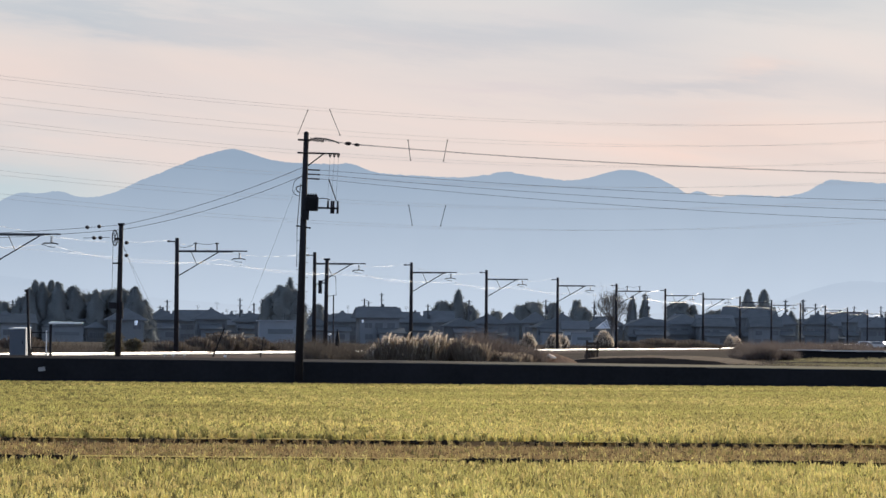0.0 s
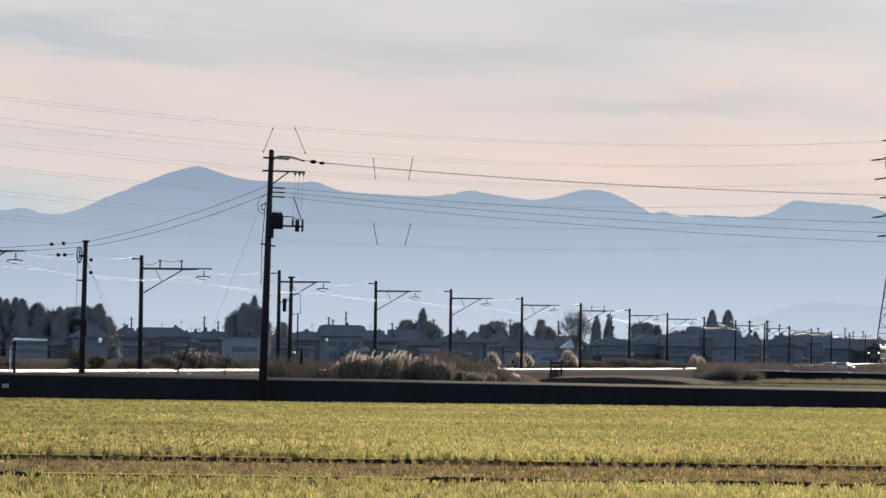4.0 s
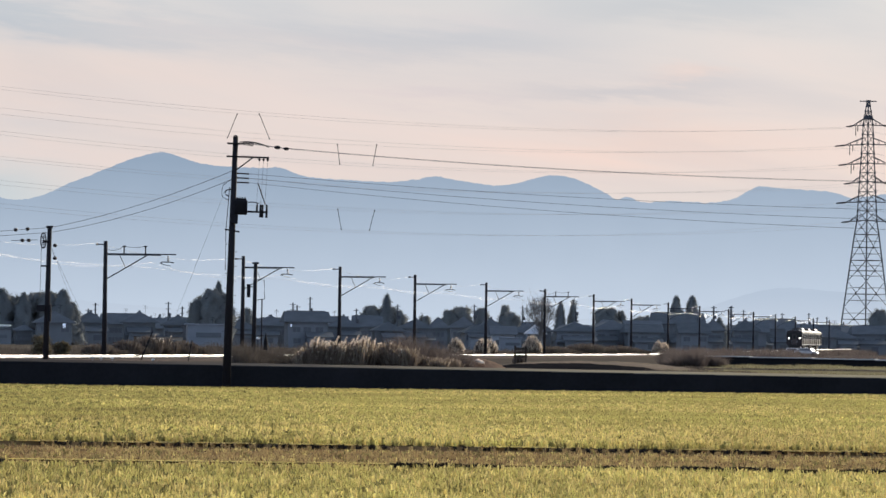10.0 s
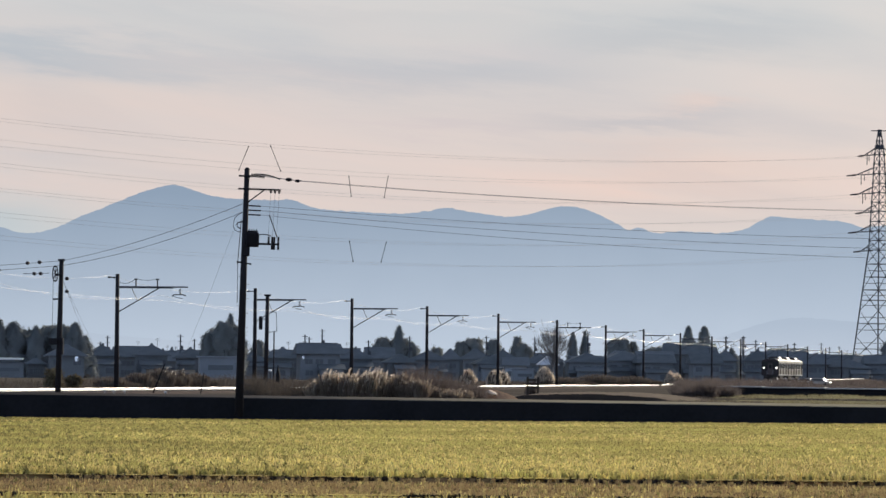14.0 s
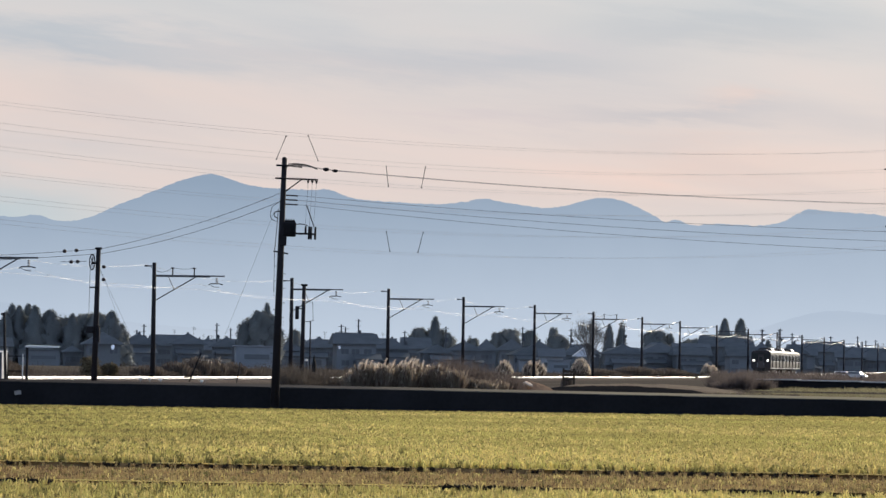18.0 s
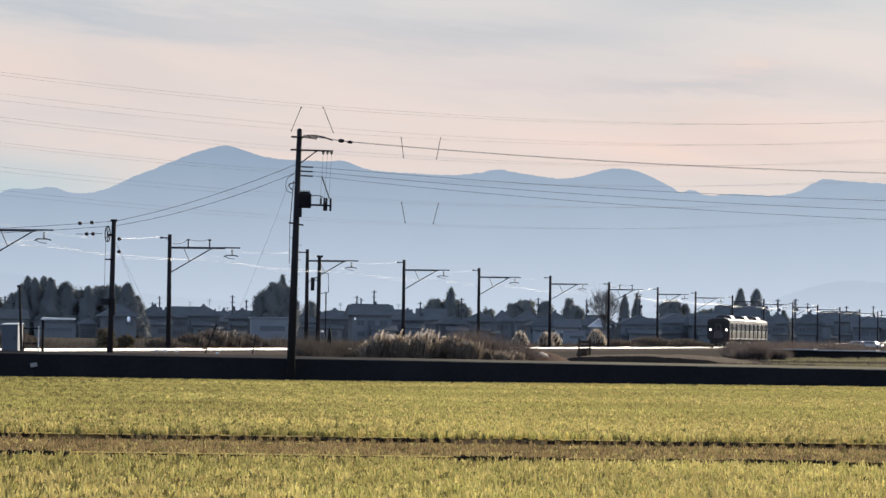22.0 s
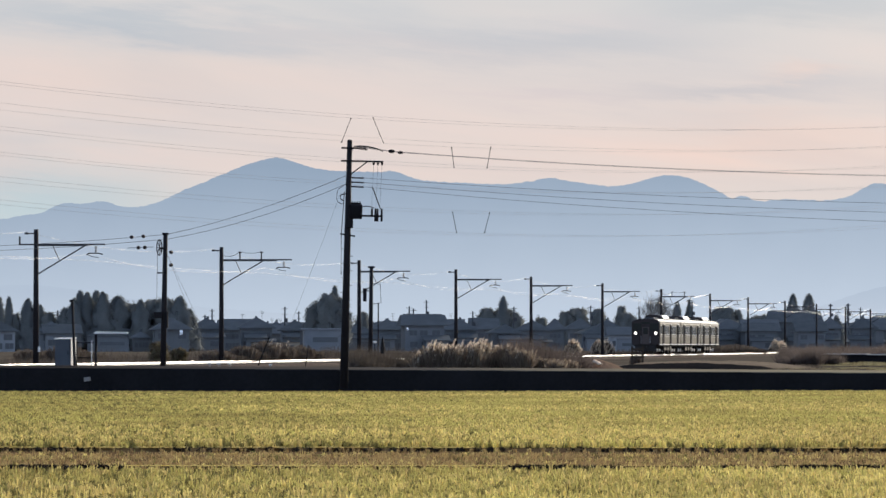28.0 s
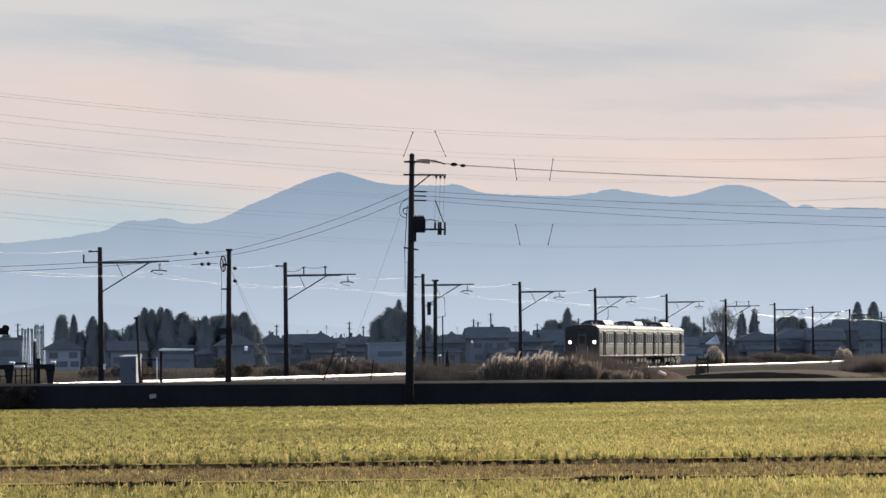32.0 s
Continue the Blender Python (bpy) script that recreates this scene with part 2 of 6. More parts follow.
clod_soil = material("clod_soil", (0.026, 0.019, 0.013), 0.95, vary=0.4, scale=3, fine=20, bump=0.5, island=0.4)
weed_brown = material("weed_brown", (0.13, 0.107, 0.097), 0.9, vary=0.3, scale=0.2, fine=2, bump=0, island=0.6, trans=0.5, spec=0.2)
weed_dark = material("weed_dark", (0.105, 0.088, 0.074), 0.9, vary=0.3, scale=0.2, fine=2, bump=0, island=0.6, trans=0.35, spec=0.1)
twig_grey = material("twig_grey", (0.20, 0.19, 0.18), 0.9, spec=0.1, vary=0.2, bump=0)
weed_green = material("weed_green", (0.16, 0.135, 0.085), 0.9, vary=0.3, scale=0.2, fine=2, bump=0, island=0.6, trans=0.3, spec=0.2)
reed_stem = material("reed_stem", (0.26, 0.208, 0.16), 0.85, vary=0.3, scale=0.5, fine=3, bump=0, island=0.7, trans=0.4, spec=0.2)
reed_plume = material("reed_plume", (0.78, 0.68, 0.56), 0.9, vary=0.2, scale=0.8, fine=5, bump=0, island=0.5, trans=0.5, spec=0.1)
# town foliage: air haze is painted in as pale blue-grey
leaf_haze_dark = material("leaf_haze_dark", (0.225, 0.243, 0.247), 0.95, vary=0.14, scale=0.15, fine=1.0, bump=0, island=0.12, trans=0.10, spec=0.0)
leaf_haze_olive = material("leaf_haze_olive", (0.23, 0.245, 0.243), 0.95, vary=0.14, scale=0.15, fine=1.0, bump=0, island=0.12, trans=0.12, spec=0.0)
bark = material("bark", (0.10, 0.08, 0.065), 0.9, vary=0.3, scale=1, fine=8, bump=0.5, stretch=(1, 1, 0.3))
# town walls and roofs share a bluish tone with haze painted in
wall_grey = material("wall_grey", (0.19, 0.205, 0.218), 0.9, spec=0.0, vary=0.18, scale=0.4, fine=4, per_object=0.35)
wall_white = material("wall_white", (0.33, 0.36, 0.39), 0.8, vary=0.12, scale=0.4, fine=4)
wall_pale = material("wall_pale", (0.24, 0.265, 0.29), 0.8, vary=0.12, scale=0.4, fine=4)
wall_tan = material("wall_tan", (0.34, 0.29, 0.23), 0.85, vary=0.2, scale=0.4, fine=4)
roof_haze_dark = material("roof_tile_haze", (0.152, 0.166, 0.178), 0.9, spec=0.0, vary=0.2, scale=0.5, fine=5, per_object=0.25, stretch=(1, 1, 3))
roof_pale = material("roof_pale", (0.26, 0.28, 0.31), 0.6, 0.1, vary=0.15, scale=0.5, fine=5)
roof_metal = material("roof_metal", (0.62, 0.63, 0.65), 0.42, 0.5, vary=0.15, scale=0.5, fine=5)
window_glass = material("window_glass", (0.10, 0.112, 0.125), 0.3, vary=0.1, bump=0, spec=0.5)
mirror_glass = material("mirror_glass", (0.95, 0.96, 0.97), 0.08, 1.0, vary=0.03, bump=0)
stainless = material("stainless", (0.138, 0.130, 0.104), 0.45, 0.25, vary=0.12, scale=0.6, fine=6, bump=0.03, stretch=(1, 0.15, 4))
train_roof = material("train_roof", (0.055, 0.055, 0.06), 0.22, 0.2, vary=0.15, scale=0.6, fine=6, bump=0.05)
train_face = material("train_face", (0.034, 0.025, 0.024), 0.4, spec=0.3, vary=0.15, scale=1.5, fine=10, bump=0.02)
underfloor = material("underfloor", (0.035, 0.033, 0.032), 0.8, 0.2, vary=0.3, scale=1.5, fine=8)
door_grey = material("door_grey", (0.10, 0.08, 0.074), 0.6, spec=0.2, vary=0.15, scale=1.5, fine=10, bump=0.02)
headlight = glowing("headlight_lit", (1.0, 0.95, 0.85), 3.5)

shrub_leaf = material("shrub_leaf", (0.155, 0.125, 0.102), 0.85, vary=0.3, scale=0.4, fine=2, bump=0, island=0.7, trans=0.25, spec=0.2)
earth_brown = material("earth_brown", (0.175, 0.122, 0.092), 0.95, spec=0.0, vary=0.4, scale=0.8, fine=6, bump=0.8)
earth_tan = material("earth_tan", (0.21, 0.17, 0.13), 0.95, spec=0.0, vary=0.4, scale=0.8, fine=6, bump=0.8)
tan_ground = material("tan_ground", (0.23, 0.20, 0.12), 0.95, spec=0.0, vary=0.4, scale=0.3, fine=3, bump=0.6)
frame_brown = material("frame_brown", (0.06, 0.048, 0.038), 0.9, spec=0.1, vary=0.3, scale=3, fine=20)
earth_dark = material("earth_dark", (0.02, 0.019, 0.02), 0.95, spec=0.0, vary=0.35, scale=0.8, fine=6, bump=0.8)
bag_pale = material("bag_pale", (0.92, 0.72, 0.55), 0.7, spec=0.2, vary=0.15, scale=2, fine=20)
shelter_glass = material("shelter_roof_sheet", (0.55, 0.70, 0.72), 0.25, vary=0.08, bump=0, trans=0.3)
lamp_white = material("lamp_white_lens", (0.92, 0.92, 0.90), 0.42, 0.7, vary=0.05, bump=0, spec=0.9)
sun_metal = material("sunlit_metal", (0.95, 0.94, 0.92), 0.42, 1.0, vary=0.05, bump=0)
car_silver = material("car_silver", (0.66, 0.67, 0.68), 0.22, 0.6, vary=0.05, bump=0)
car_white = material("car_white", (0.80, 0.80, 0.79), 0.25, 0.0, vary=0.05, bump=0, spec=0.7)

cabinet_shade = material("cabinet_shade", (0.08, 0.094, 0.115), 0.6, vary=0.12, scale=2, fine=30, bump=0.05)

car_roof = material("car_roof", (0.36, 0.35, 0.32), 0.45, 0.1, vary=0.15, scale=0.6, fine=6, bump=0.05)
train_glass = material("train_glass", (0.035, 0.037, 0.032), 0.25, vary=0.1, bump=0, spec=0.12)
rice_dark = material("rice_dark", (0.20, 0.178, 0.064), 0.75, vary=0.4, scale=0.3, fine=3.2, bump=0, island=0.7, trans=0.4, spec=0.2)

sleeper_concrete = material("sleeper_concrete", (0.15, 0.135, 0.12), 0.95, spec=0.0, vary=0.3, scale=1.5, fine=12)

tan_grass = material("tan_grass", (0.30, 0.26, 0.145), 0.9, vary=0.35, scale=0.1, fine=1.2, bump=0, island=0.5, trans=0.3, spec=0.1)

# ---- building helpers ----
def mesh_of(name, bm, mat, smooth=False):
    me = bpy.data.meshes.new(name)
    bm.normal_update()
    bm.to_mesh(me)
    bm.free()
    me.materials.append(mat)
    if smooth:
        me.shade_smooth()
    return me


def part(name, bm, mat, parent, label="", smooth=False):
    ob = new(name, mesh_of(name, bm, mat, smooth))
    ob.parent = parent
    if label:
        ob["label"] = label
    return ob


def thing(name, m, label, category, group="", kind=""):
    ob = new(name)
    ob.empty_display_size = 0.2
    ob.matrix_basis = m
    return tagged(ob, label, category, group, kind)


def box(bm, c, size, m=None, bevel=0.0):
    mm = Matrix.Translation(c) @ (m or Matrix()) @ Matrix.Diagonal((*size, 1))
    vs = bmesh.ops.create_cube(bm, size=1, matrix=mm)["verts"]
    if bevel:
        es = list({e for v in vs for e in v.link_edges})
        bmesh.ops.bevel(bm, geom=es, offset=bevel, segments=1, affect="EDGES")
    return bm


def rod(bm, a, b, r0, r1=None, n=8):
    a, b = Vector(a), Vector(b)
    d = b - a
    q = d.to_track_quat("Z", "Y").to_matrix().to_4x4()
    bmesh.ops.create_cone(bm, cap_ends=True, segments=n, radius1=r0, radius2=r0 if r1 is None else r1, depth=d.length, matrix=Matrix.Translation((a + b) / 2) @ q)
    return bm


def ball(bm, c, r, s=(1, 1, 1), u=8, v=6):
    bmesh.ops.create_uvsphere(bm, u_segments=u, v_segments=v, radius=r, matrix=Matrix.Translation(c) @ Matrix.Diagonal((*s, 1)))
    return bm


def pipe(bm, pts, r, n=5):
    """A round wire along points."""
    rings = []
    pts = [Vector(p) for p in pts]
    for i, p in enumerate(pts):
        d = (pts[min(i + 1, len(pts) - 1)] - pts[max(i - 1, 0)]).normalized()
        s = d.cross(Vector((0, 0, 1)))
        s = s.normalized() if s.length > 1e-4 else Vector((1, 0, 0))
        u = s.cross(d)
        rings.append([bm.verts.new(p + r * (math.cos(k * math.tau / n) * s + math.sin(k * math.tau / n) * u)) for k in range(n)])
    for a, b in zip(rings, rings[1:]):
        for k in range(n):
            bm.faces.new((a[k], a[(k + 1) % n], b[(k + 1) % n], b[k]))
    bm.faces.new(rings[0][::-1]), bm.faces.new(rings[-1])
    return bm


def hang(a, b, sag, n=16):
    """Points of a wire that sags between a and b."""
    a, b = Vector(a), Vector(b)
    return [a.lerp(b, i / n) - Vector((0, 0, 4 * sag * (i / n) * (1 - i / n))) for i in range(n + 1)]


def prism(bm, profile, y0, y1):
    """Extrudes a closed (x, z) profile along y."""
    a = [bm.verts.new((x, y0, z)) for x, z in profile]
    b = [bm.verts.new((x, y1, z)) for x, z in profile]
    n = len(profile)
    for k in range(n):
        bm.faces.new((a[k], a[(k + 1) % n], b[(k + 1) % n], b[k]))
    bm.faces.new(a[::-1]), bm.faces.new(b)
    bmesh.ops.recalc_face_normals(bm, faces=bm.faces)
    return bm


def soup(name, tris, mat):
    """An object of loose triangles, from an array (n, 3, 3)."""
    n = len(tris)
    me = bpy.data.meshes.new(name)
    me.vertices.add(3 * n), me.loops.add(3 * n), me.polygons.add(n)
    me.vertices.foreach_set("co", np.ascontiguousarray(tris, dtype=np.float32).ravel())
    me.loops.foreach_set("vertex_index", np.arange(3 * n, dtype=np.int32))
    me.polygons.foreach_set("loop_start", np.arange(0, 3 * n, 3, dtype=np.int32))
    me.update(calc_edges=True)
    me.materials.append(mat)
    return me


def blades(rng, roots, height, spread, width, n, bend=0.45, blunt=0.0, even=0.35):
    """Thin upright blades, n to a root: each one triangle."""
    k = len(roots)
    r = np.repeat(roots, n, axis=0) + np.concatenate([rng.normal(0, spread * 0.35, (k * n, 2)), np.zeros((k * n, 1))], 1)
    h = height * rng.uniform(0.55, 1.15, k * n) * np.repeat(rng.uniform(0.95 - even, 0.95 + even, k), n)
    lean = rng.normal(0, bend, (k * n, 2)) * h[:, None]
    ang = rng.uniform(0, math.pi, k * n)
    s = np.stack([np.cos(ang), np.sin(ang), np.zeros(k * n)], 1) * width / 2
    tip = r + np.concatenate([lean, h[:, None]], 1)
    out = np.stack([r - s, r + s, tip], 1)
    if blunt:
        f = rng.random(k * n) < blunt
        out[f] = np.stack([tip - s, r, tip + s], 1)[f]
    return out


# ---- ground ----
def plateau(x):
    return 1.0 - 0.0052 * max(-45.0, min(45.0, x))


PLAIN = 0.72      # height of the railway plain


TILT = 0.0026     # the far edge of the field rises a little to the right


def ground_sheet():
    """The land out to the horizon: two steps in the field, then the railway plain."""
    cols = (-4900, -45, -20, 0, 20, 45, 4900)
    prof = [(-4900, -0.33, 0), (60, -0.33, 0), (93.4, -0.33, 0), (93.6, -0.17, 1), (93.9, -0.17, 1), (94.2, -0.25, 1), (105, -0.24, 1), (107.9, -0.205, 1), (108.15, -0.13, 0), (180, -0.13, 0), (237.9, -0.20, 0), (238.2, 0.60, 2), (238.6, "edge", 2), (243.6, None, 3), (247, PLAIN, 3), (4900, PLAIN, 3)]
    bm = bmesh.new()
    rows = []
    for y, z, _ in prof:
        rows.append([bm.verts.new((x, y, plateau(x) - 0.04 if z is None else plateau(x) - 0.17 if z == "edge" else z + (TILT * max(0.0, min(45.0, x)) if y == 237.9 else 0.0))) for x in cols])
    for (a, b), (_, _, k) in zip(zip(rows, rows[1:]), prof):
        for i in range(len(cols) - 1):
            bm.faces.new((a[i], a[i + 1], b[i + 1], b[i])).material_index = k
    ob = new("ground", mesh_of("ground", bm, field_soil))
    for m in (strip_mud, bank_shade_soil, plain_grass):
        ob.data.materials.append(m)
    return tagged(ob, "flat farmland of paddy fields and dry grass", "ground", kind="structure")


ground_sheet()


def farm_road():
    bm = bmesh.new()
    xs = range(-80, 81, 8)
    for y0, y1, dz in ((238.62, 243.4, 0.0),):
        top = [[bm.verts.new((x, y, plateau(x) + (0.02 if y > 240 else -0.075))) for x in xs] for y in (y0, y1)]
        low = [[bm.verts.new((x, y, plateau(x) - 0.2)) for x in xs] for y in (y0, y1)]
        for i in range(len(xs) - 1):
            bm.faces.new((top[0][i], top[0][i + 1], top[1][i + 1], top[1][i]))
            bm.faces.new((low[0][i], low[0][i + 1], top[0][i + 1], top[0][i]))
    tagged(new("road", mesh_of("road", bm, asphalt)), "narrow asphalt farm road on the bank", "road", kind="structure")


farm_road()


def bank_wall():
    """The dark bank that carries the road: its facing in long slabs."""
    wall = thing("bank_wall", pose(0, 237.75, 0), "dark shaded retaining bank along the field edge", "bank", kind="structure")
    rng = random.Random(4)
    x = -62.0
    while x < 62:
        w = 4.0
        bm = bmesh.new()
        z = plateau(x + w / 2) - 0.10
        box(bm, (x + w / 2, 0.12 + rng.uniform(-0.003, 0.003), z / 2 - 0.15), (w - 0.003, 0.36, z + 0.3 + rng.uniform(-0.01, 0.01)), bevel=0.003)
        part("slab", bm, bank_shade_soil, wall)
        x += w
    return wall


bank_wall()
TRACK = math.degrees(math.atan(0.1774))      # the railway's bearing, to the right of ahead
UX, UY = math.sin(radians(TRACK)), math.cos(radians(TRACK))


def rail_at(y, off, z):
    """A point by the railway: y ahead of the eye, off metres to the right of the mast line."""
    s = (y + UX * off) / UY
    return Vector((-68.35 + UX * s + UY * off, UY * s - UX * off, z))


RAIL_Z = 1.08


def rise(y):
    """The far track climbs gently."""
    return 0.0023 * max(0.0, y - 650.0)


def climb(bm):
    for v in bm.verts:
        if v.co.z > 0.7:
            v.co.z += rise(420 + v.co.y * UY)
    return bm


def railway():
    m = Matrix.Translation(rail_at(420, 2.9, 0)) @ pose(0, 0, 0, 0, 0, -TRACK)
    bed = bmesh.new()
    prism(bed, [(-2.6, 0.66), (2.6, 0.66), (1.6, RAIL_Z - 0.2), (-1.6, RAIL_Z - 0.2)], -172, 236)
    far = prism(bmesh.new(), [(-2.6, 0.66), (2.6, 0.66), (1.6, RAIL_Z - 0.2), (-1.6, RAIL_Z - 0.2)], 236, 800)
    bed.from_mesh(mesh_of("far_bed", climb(far), ballast_stone))
    ob = tagged(new("ballast_bed", mesh_of("ballast_bed", bed, ballast_stone)), "brown stone ballast bed of the railway", "ballast", kind="structure")
    ob.matrix_basis = m
    track = thing("railway_track", m, "single railway track with sunlit steel rails", "railway track")
    prof = [(-0.06, 0), (0.06, 0), (0.06, 0.015), (0.012, 0.03), (0.012, 0.108), (0.036, 0.115), (0.038, 0.126), (0.035, 0.136), (0.029, 0.144), (0.018, 0.149), (0.0, 0.150), (-0.018, 0.149), (-0.029, 0.144), (-0.036, 0.130), (-0.036, 0.115), (-0.012, 0.108), (-0.012, 0.03), (-0.06, 0.015)]
    for sx in (-0.567, 0.567):
        bm = bmesh.new()
        prism(bm, [(x + sx, z + RAIL_Z - 0.15) for x, z in prof], -172, 236)
        more = prism(bmesh.new(), [(x + sx, z + RAIL_Z - 0.15) for x, z in prof], 236, 800)
        bm.from_mesh(mesh_of("far_rail", climb(more), rail_steel))
        part("rail", bm, rail_steel, track, "polished steel rail glinting in the sun")
    first = part("sleeper", box(bmesh.new(), (0, -171, RAIL_Z - 0.2), (2.1, 0.24, 0.14)), sleeper_concrete, track, "concrete sleeper")
    for i in range(1, 298):
        ob = new("sleeper", first.data)
        ob.parent = track
        ob.matrix_basis = Matrix.Translation((0, i * 1.04, 0))


railway()


# ---- mountains ----
def ridge(name, base, hills, y, x0, x1, foot, top, z0, z1, rough, label, seed, far=4500.0):
    """A range whose skyline is a sum of rounded hills (centre, height, half width), metres at the distance far."""
    bm = bmesh.new()
    k = y / far
    rows = []
    for i in range(2401):
        x = x0 + (x1 - x0) * i / 2400
        h = base + sum(a * math.exp(-((x - c) / w) ** 2) for c, a, w in hills)
        h += rough * (0.2 * noise.noise((x * 0.035, seed, 0)) + 0.3 * noise.noise((x * 0.11, seed, 3)) + 0.7 * noise.noise((x * 0.16, seed, 7)) + 0.6 * noise.noise((x * 0.4, seed, 9)) + 0.2 * noise.noise((x * 0.95, seed, 13)))
        z = 2.15 + (h - 2.15) * k
        rows.append((bm.verts.new((x * k, 0, z)), bm.verts.new((x * k, -25, z * 0.55)), bm.verts.new((x * k, -60, -12))))
    for a, b in zip(rows, rows[1:]):
        bm.faces.new((a[1], b[1], b[0], a[0])), bm.faces.new((a[2], b[2], b[1], a[1]))
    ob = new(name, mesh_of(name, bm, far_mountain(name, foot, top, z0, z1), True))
    ob.location = (0, y, 0)
    return tagged(ob, label, "mountain range", kind="structure")


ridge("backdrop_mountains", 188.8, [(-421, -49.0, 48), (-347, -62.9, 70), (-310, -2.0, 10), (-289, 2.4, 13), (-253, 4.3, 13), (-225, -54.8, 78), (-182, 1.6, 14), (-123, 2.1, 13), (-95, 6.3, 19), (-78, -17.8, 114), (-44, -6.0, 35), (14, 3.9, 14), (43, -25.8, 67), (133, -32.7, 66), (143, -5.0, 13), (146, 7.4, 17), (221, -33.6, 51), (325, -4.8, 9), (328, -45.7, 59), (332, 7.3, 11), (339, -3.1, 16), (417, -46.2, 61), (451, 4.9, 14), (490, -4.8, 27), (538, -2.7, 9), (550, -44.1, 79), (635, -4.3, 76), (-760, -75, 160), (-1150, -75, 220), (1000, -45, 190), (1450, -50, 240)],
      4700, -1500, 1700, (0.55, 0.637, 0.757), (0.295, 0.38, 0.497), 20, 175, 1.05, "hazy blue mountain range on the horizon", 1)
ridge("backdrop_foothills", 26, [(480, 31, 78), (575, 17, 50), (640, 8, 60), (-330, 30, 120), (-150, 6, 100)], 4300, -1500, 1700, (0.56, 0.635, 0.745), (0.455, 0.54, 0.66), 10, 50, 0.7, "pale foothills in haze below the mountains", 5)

# ---- railway masts and wires ----
def mast(y, spikes=False, tail=False, reach=0.0):
    """A concrete catenary mast with a bracket over the track."""
    p = rail_at(y, 0, 0)
    m = thing("catenary_mast", pose(p.x, p.y, 0.75, 0, 0, -TRACK), "dark concrete railway mast with a steel bracket arm", "catenary mast", "railway masts")
    part("mast_pole", rod(bmesh.new(), (0, 0, 0), (0, 0, 7.85), 0.17, 0.13, 10), pole_concrete_backlit, m, smooth=True)
    bm = rod(bmesh.new(), (-0.05 if not tail else -1.0, 0, 7.0), (3.98 + reach, 0, 7.0), 0.045)
    rod(bm, (0.0, -0.1, 6.93), (3.0 + reach, -0.1, 6.93), 0.03)
    part("bracket_arm", bm, steel, m)
    part("strut", rod(bmesh.new(), (0.12, 0, 5.35), (2.85, 0, 6.95), 0.04), steel, m)
    part("tie", rod(bmesh.new(), (0.95, 0, 6.95), (1.35, 0, 6.1), 0.025), steel, m)
    bm = rod(bmesh.new(), (-0.55, 0, 7.62), (0.0, 0, 7.62), 0.04)
    box(bm, (-0.55, 0, 7.62), (0.2, 0.14, 0.12))
    part("top_stub", bm, steel, m)
    bm = bmesh.new()
    for z in (6.85, 6.76, 6.67, 6.58):
        rod(bm, (3.45 + reach, 0, z - 0.03), (3.45 + reach, 0, z + 0.03), 0.09, 0.05)
    part("insulator", bm, porcelain, m)
    bm = pipe(bmesh.new(), [(2.9 + reach, 0, 6.40), (3.05 + reach, 0, 6.5), (3.6 + reach, 0, 6.5), (3.85 + reach, 0, 6.44)], 0.035)
    pipe(bm, [(2.95 + reach, 0, 6.44), (3.25 + reach, 0, 6.30), (3.6 + reach, 0, 6.26)], 0.018)
    part("registration_arm", bm, steel, m)
    if spikes:
        for x in (1.25, 2.7):
            bm = rod(bmesh.new(), (x, 0, 7.0), (x, 0, 7.5), 0.045)
            box(bm, (x, 0, 7.5), (0.22, 0.1, 0.08))
            part("post_insulator", bm, porcelain, m)
        part("jumper_wire", pipe(bmesh.new(), hang((-0.3, 0, 7.6), (1.25, 0, 7.55), 0.35) + hang((1.25, 0, 7.55), (2.7, 0, 7.55), 0.12)[1:], 0.014), wire_dark, m)
    if tail:
        bm = rod(bmesh.new(), (-0.95, 0, 7.0), (-0.95, 0, 7.45), 0.05)
        part("post_insulator", bm, porcelain, m)
    if tail:
        part("mast_plate", box(bmesh.new(), (0.2, -0.1, 1.12), (0.11, 0.06, 0.30), bevel=0.01), paint_white, m, "small white plate")
    return m


MASTS = (230, 276.5, 326.2, 376.5, 422.3, 466.4, 517.7, 569.4, 620.9, 667.8, 720.8, 773.2, 828.6, 883.3, 938, 993.4, 1050, 1105, 1160)
for i, y in enumerate(MASTS[1:], 1):
    mast(y, spikes=i in (2, 7), tail=i == 1, reach=0.78 if i == 2 else 0.0)


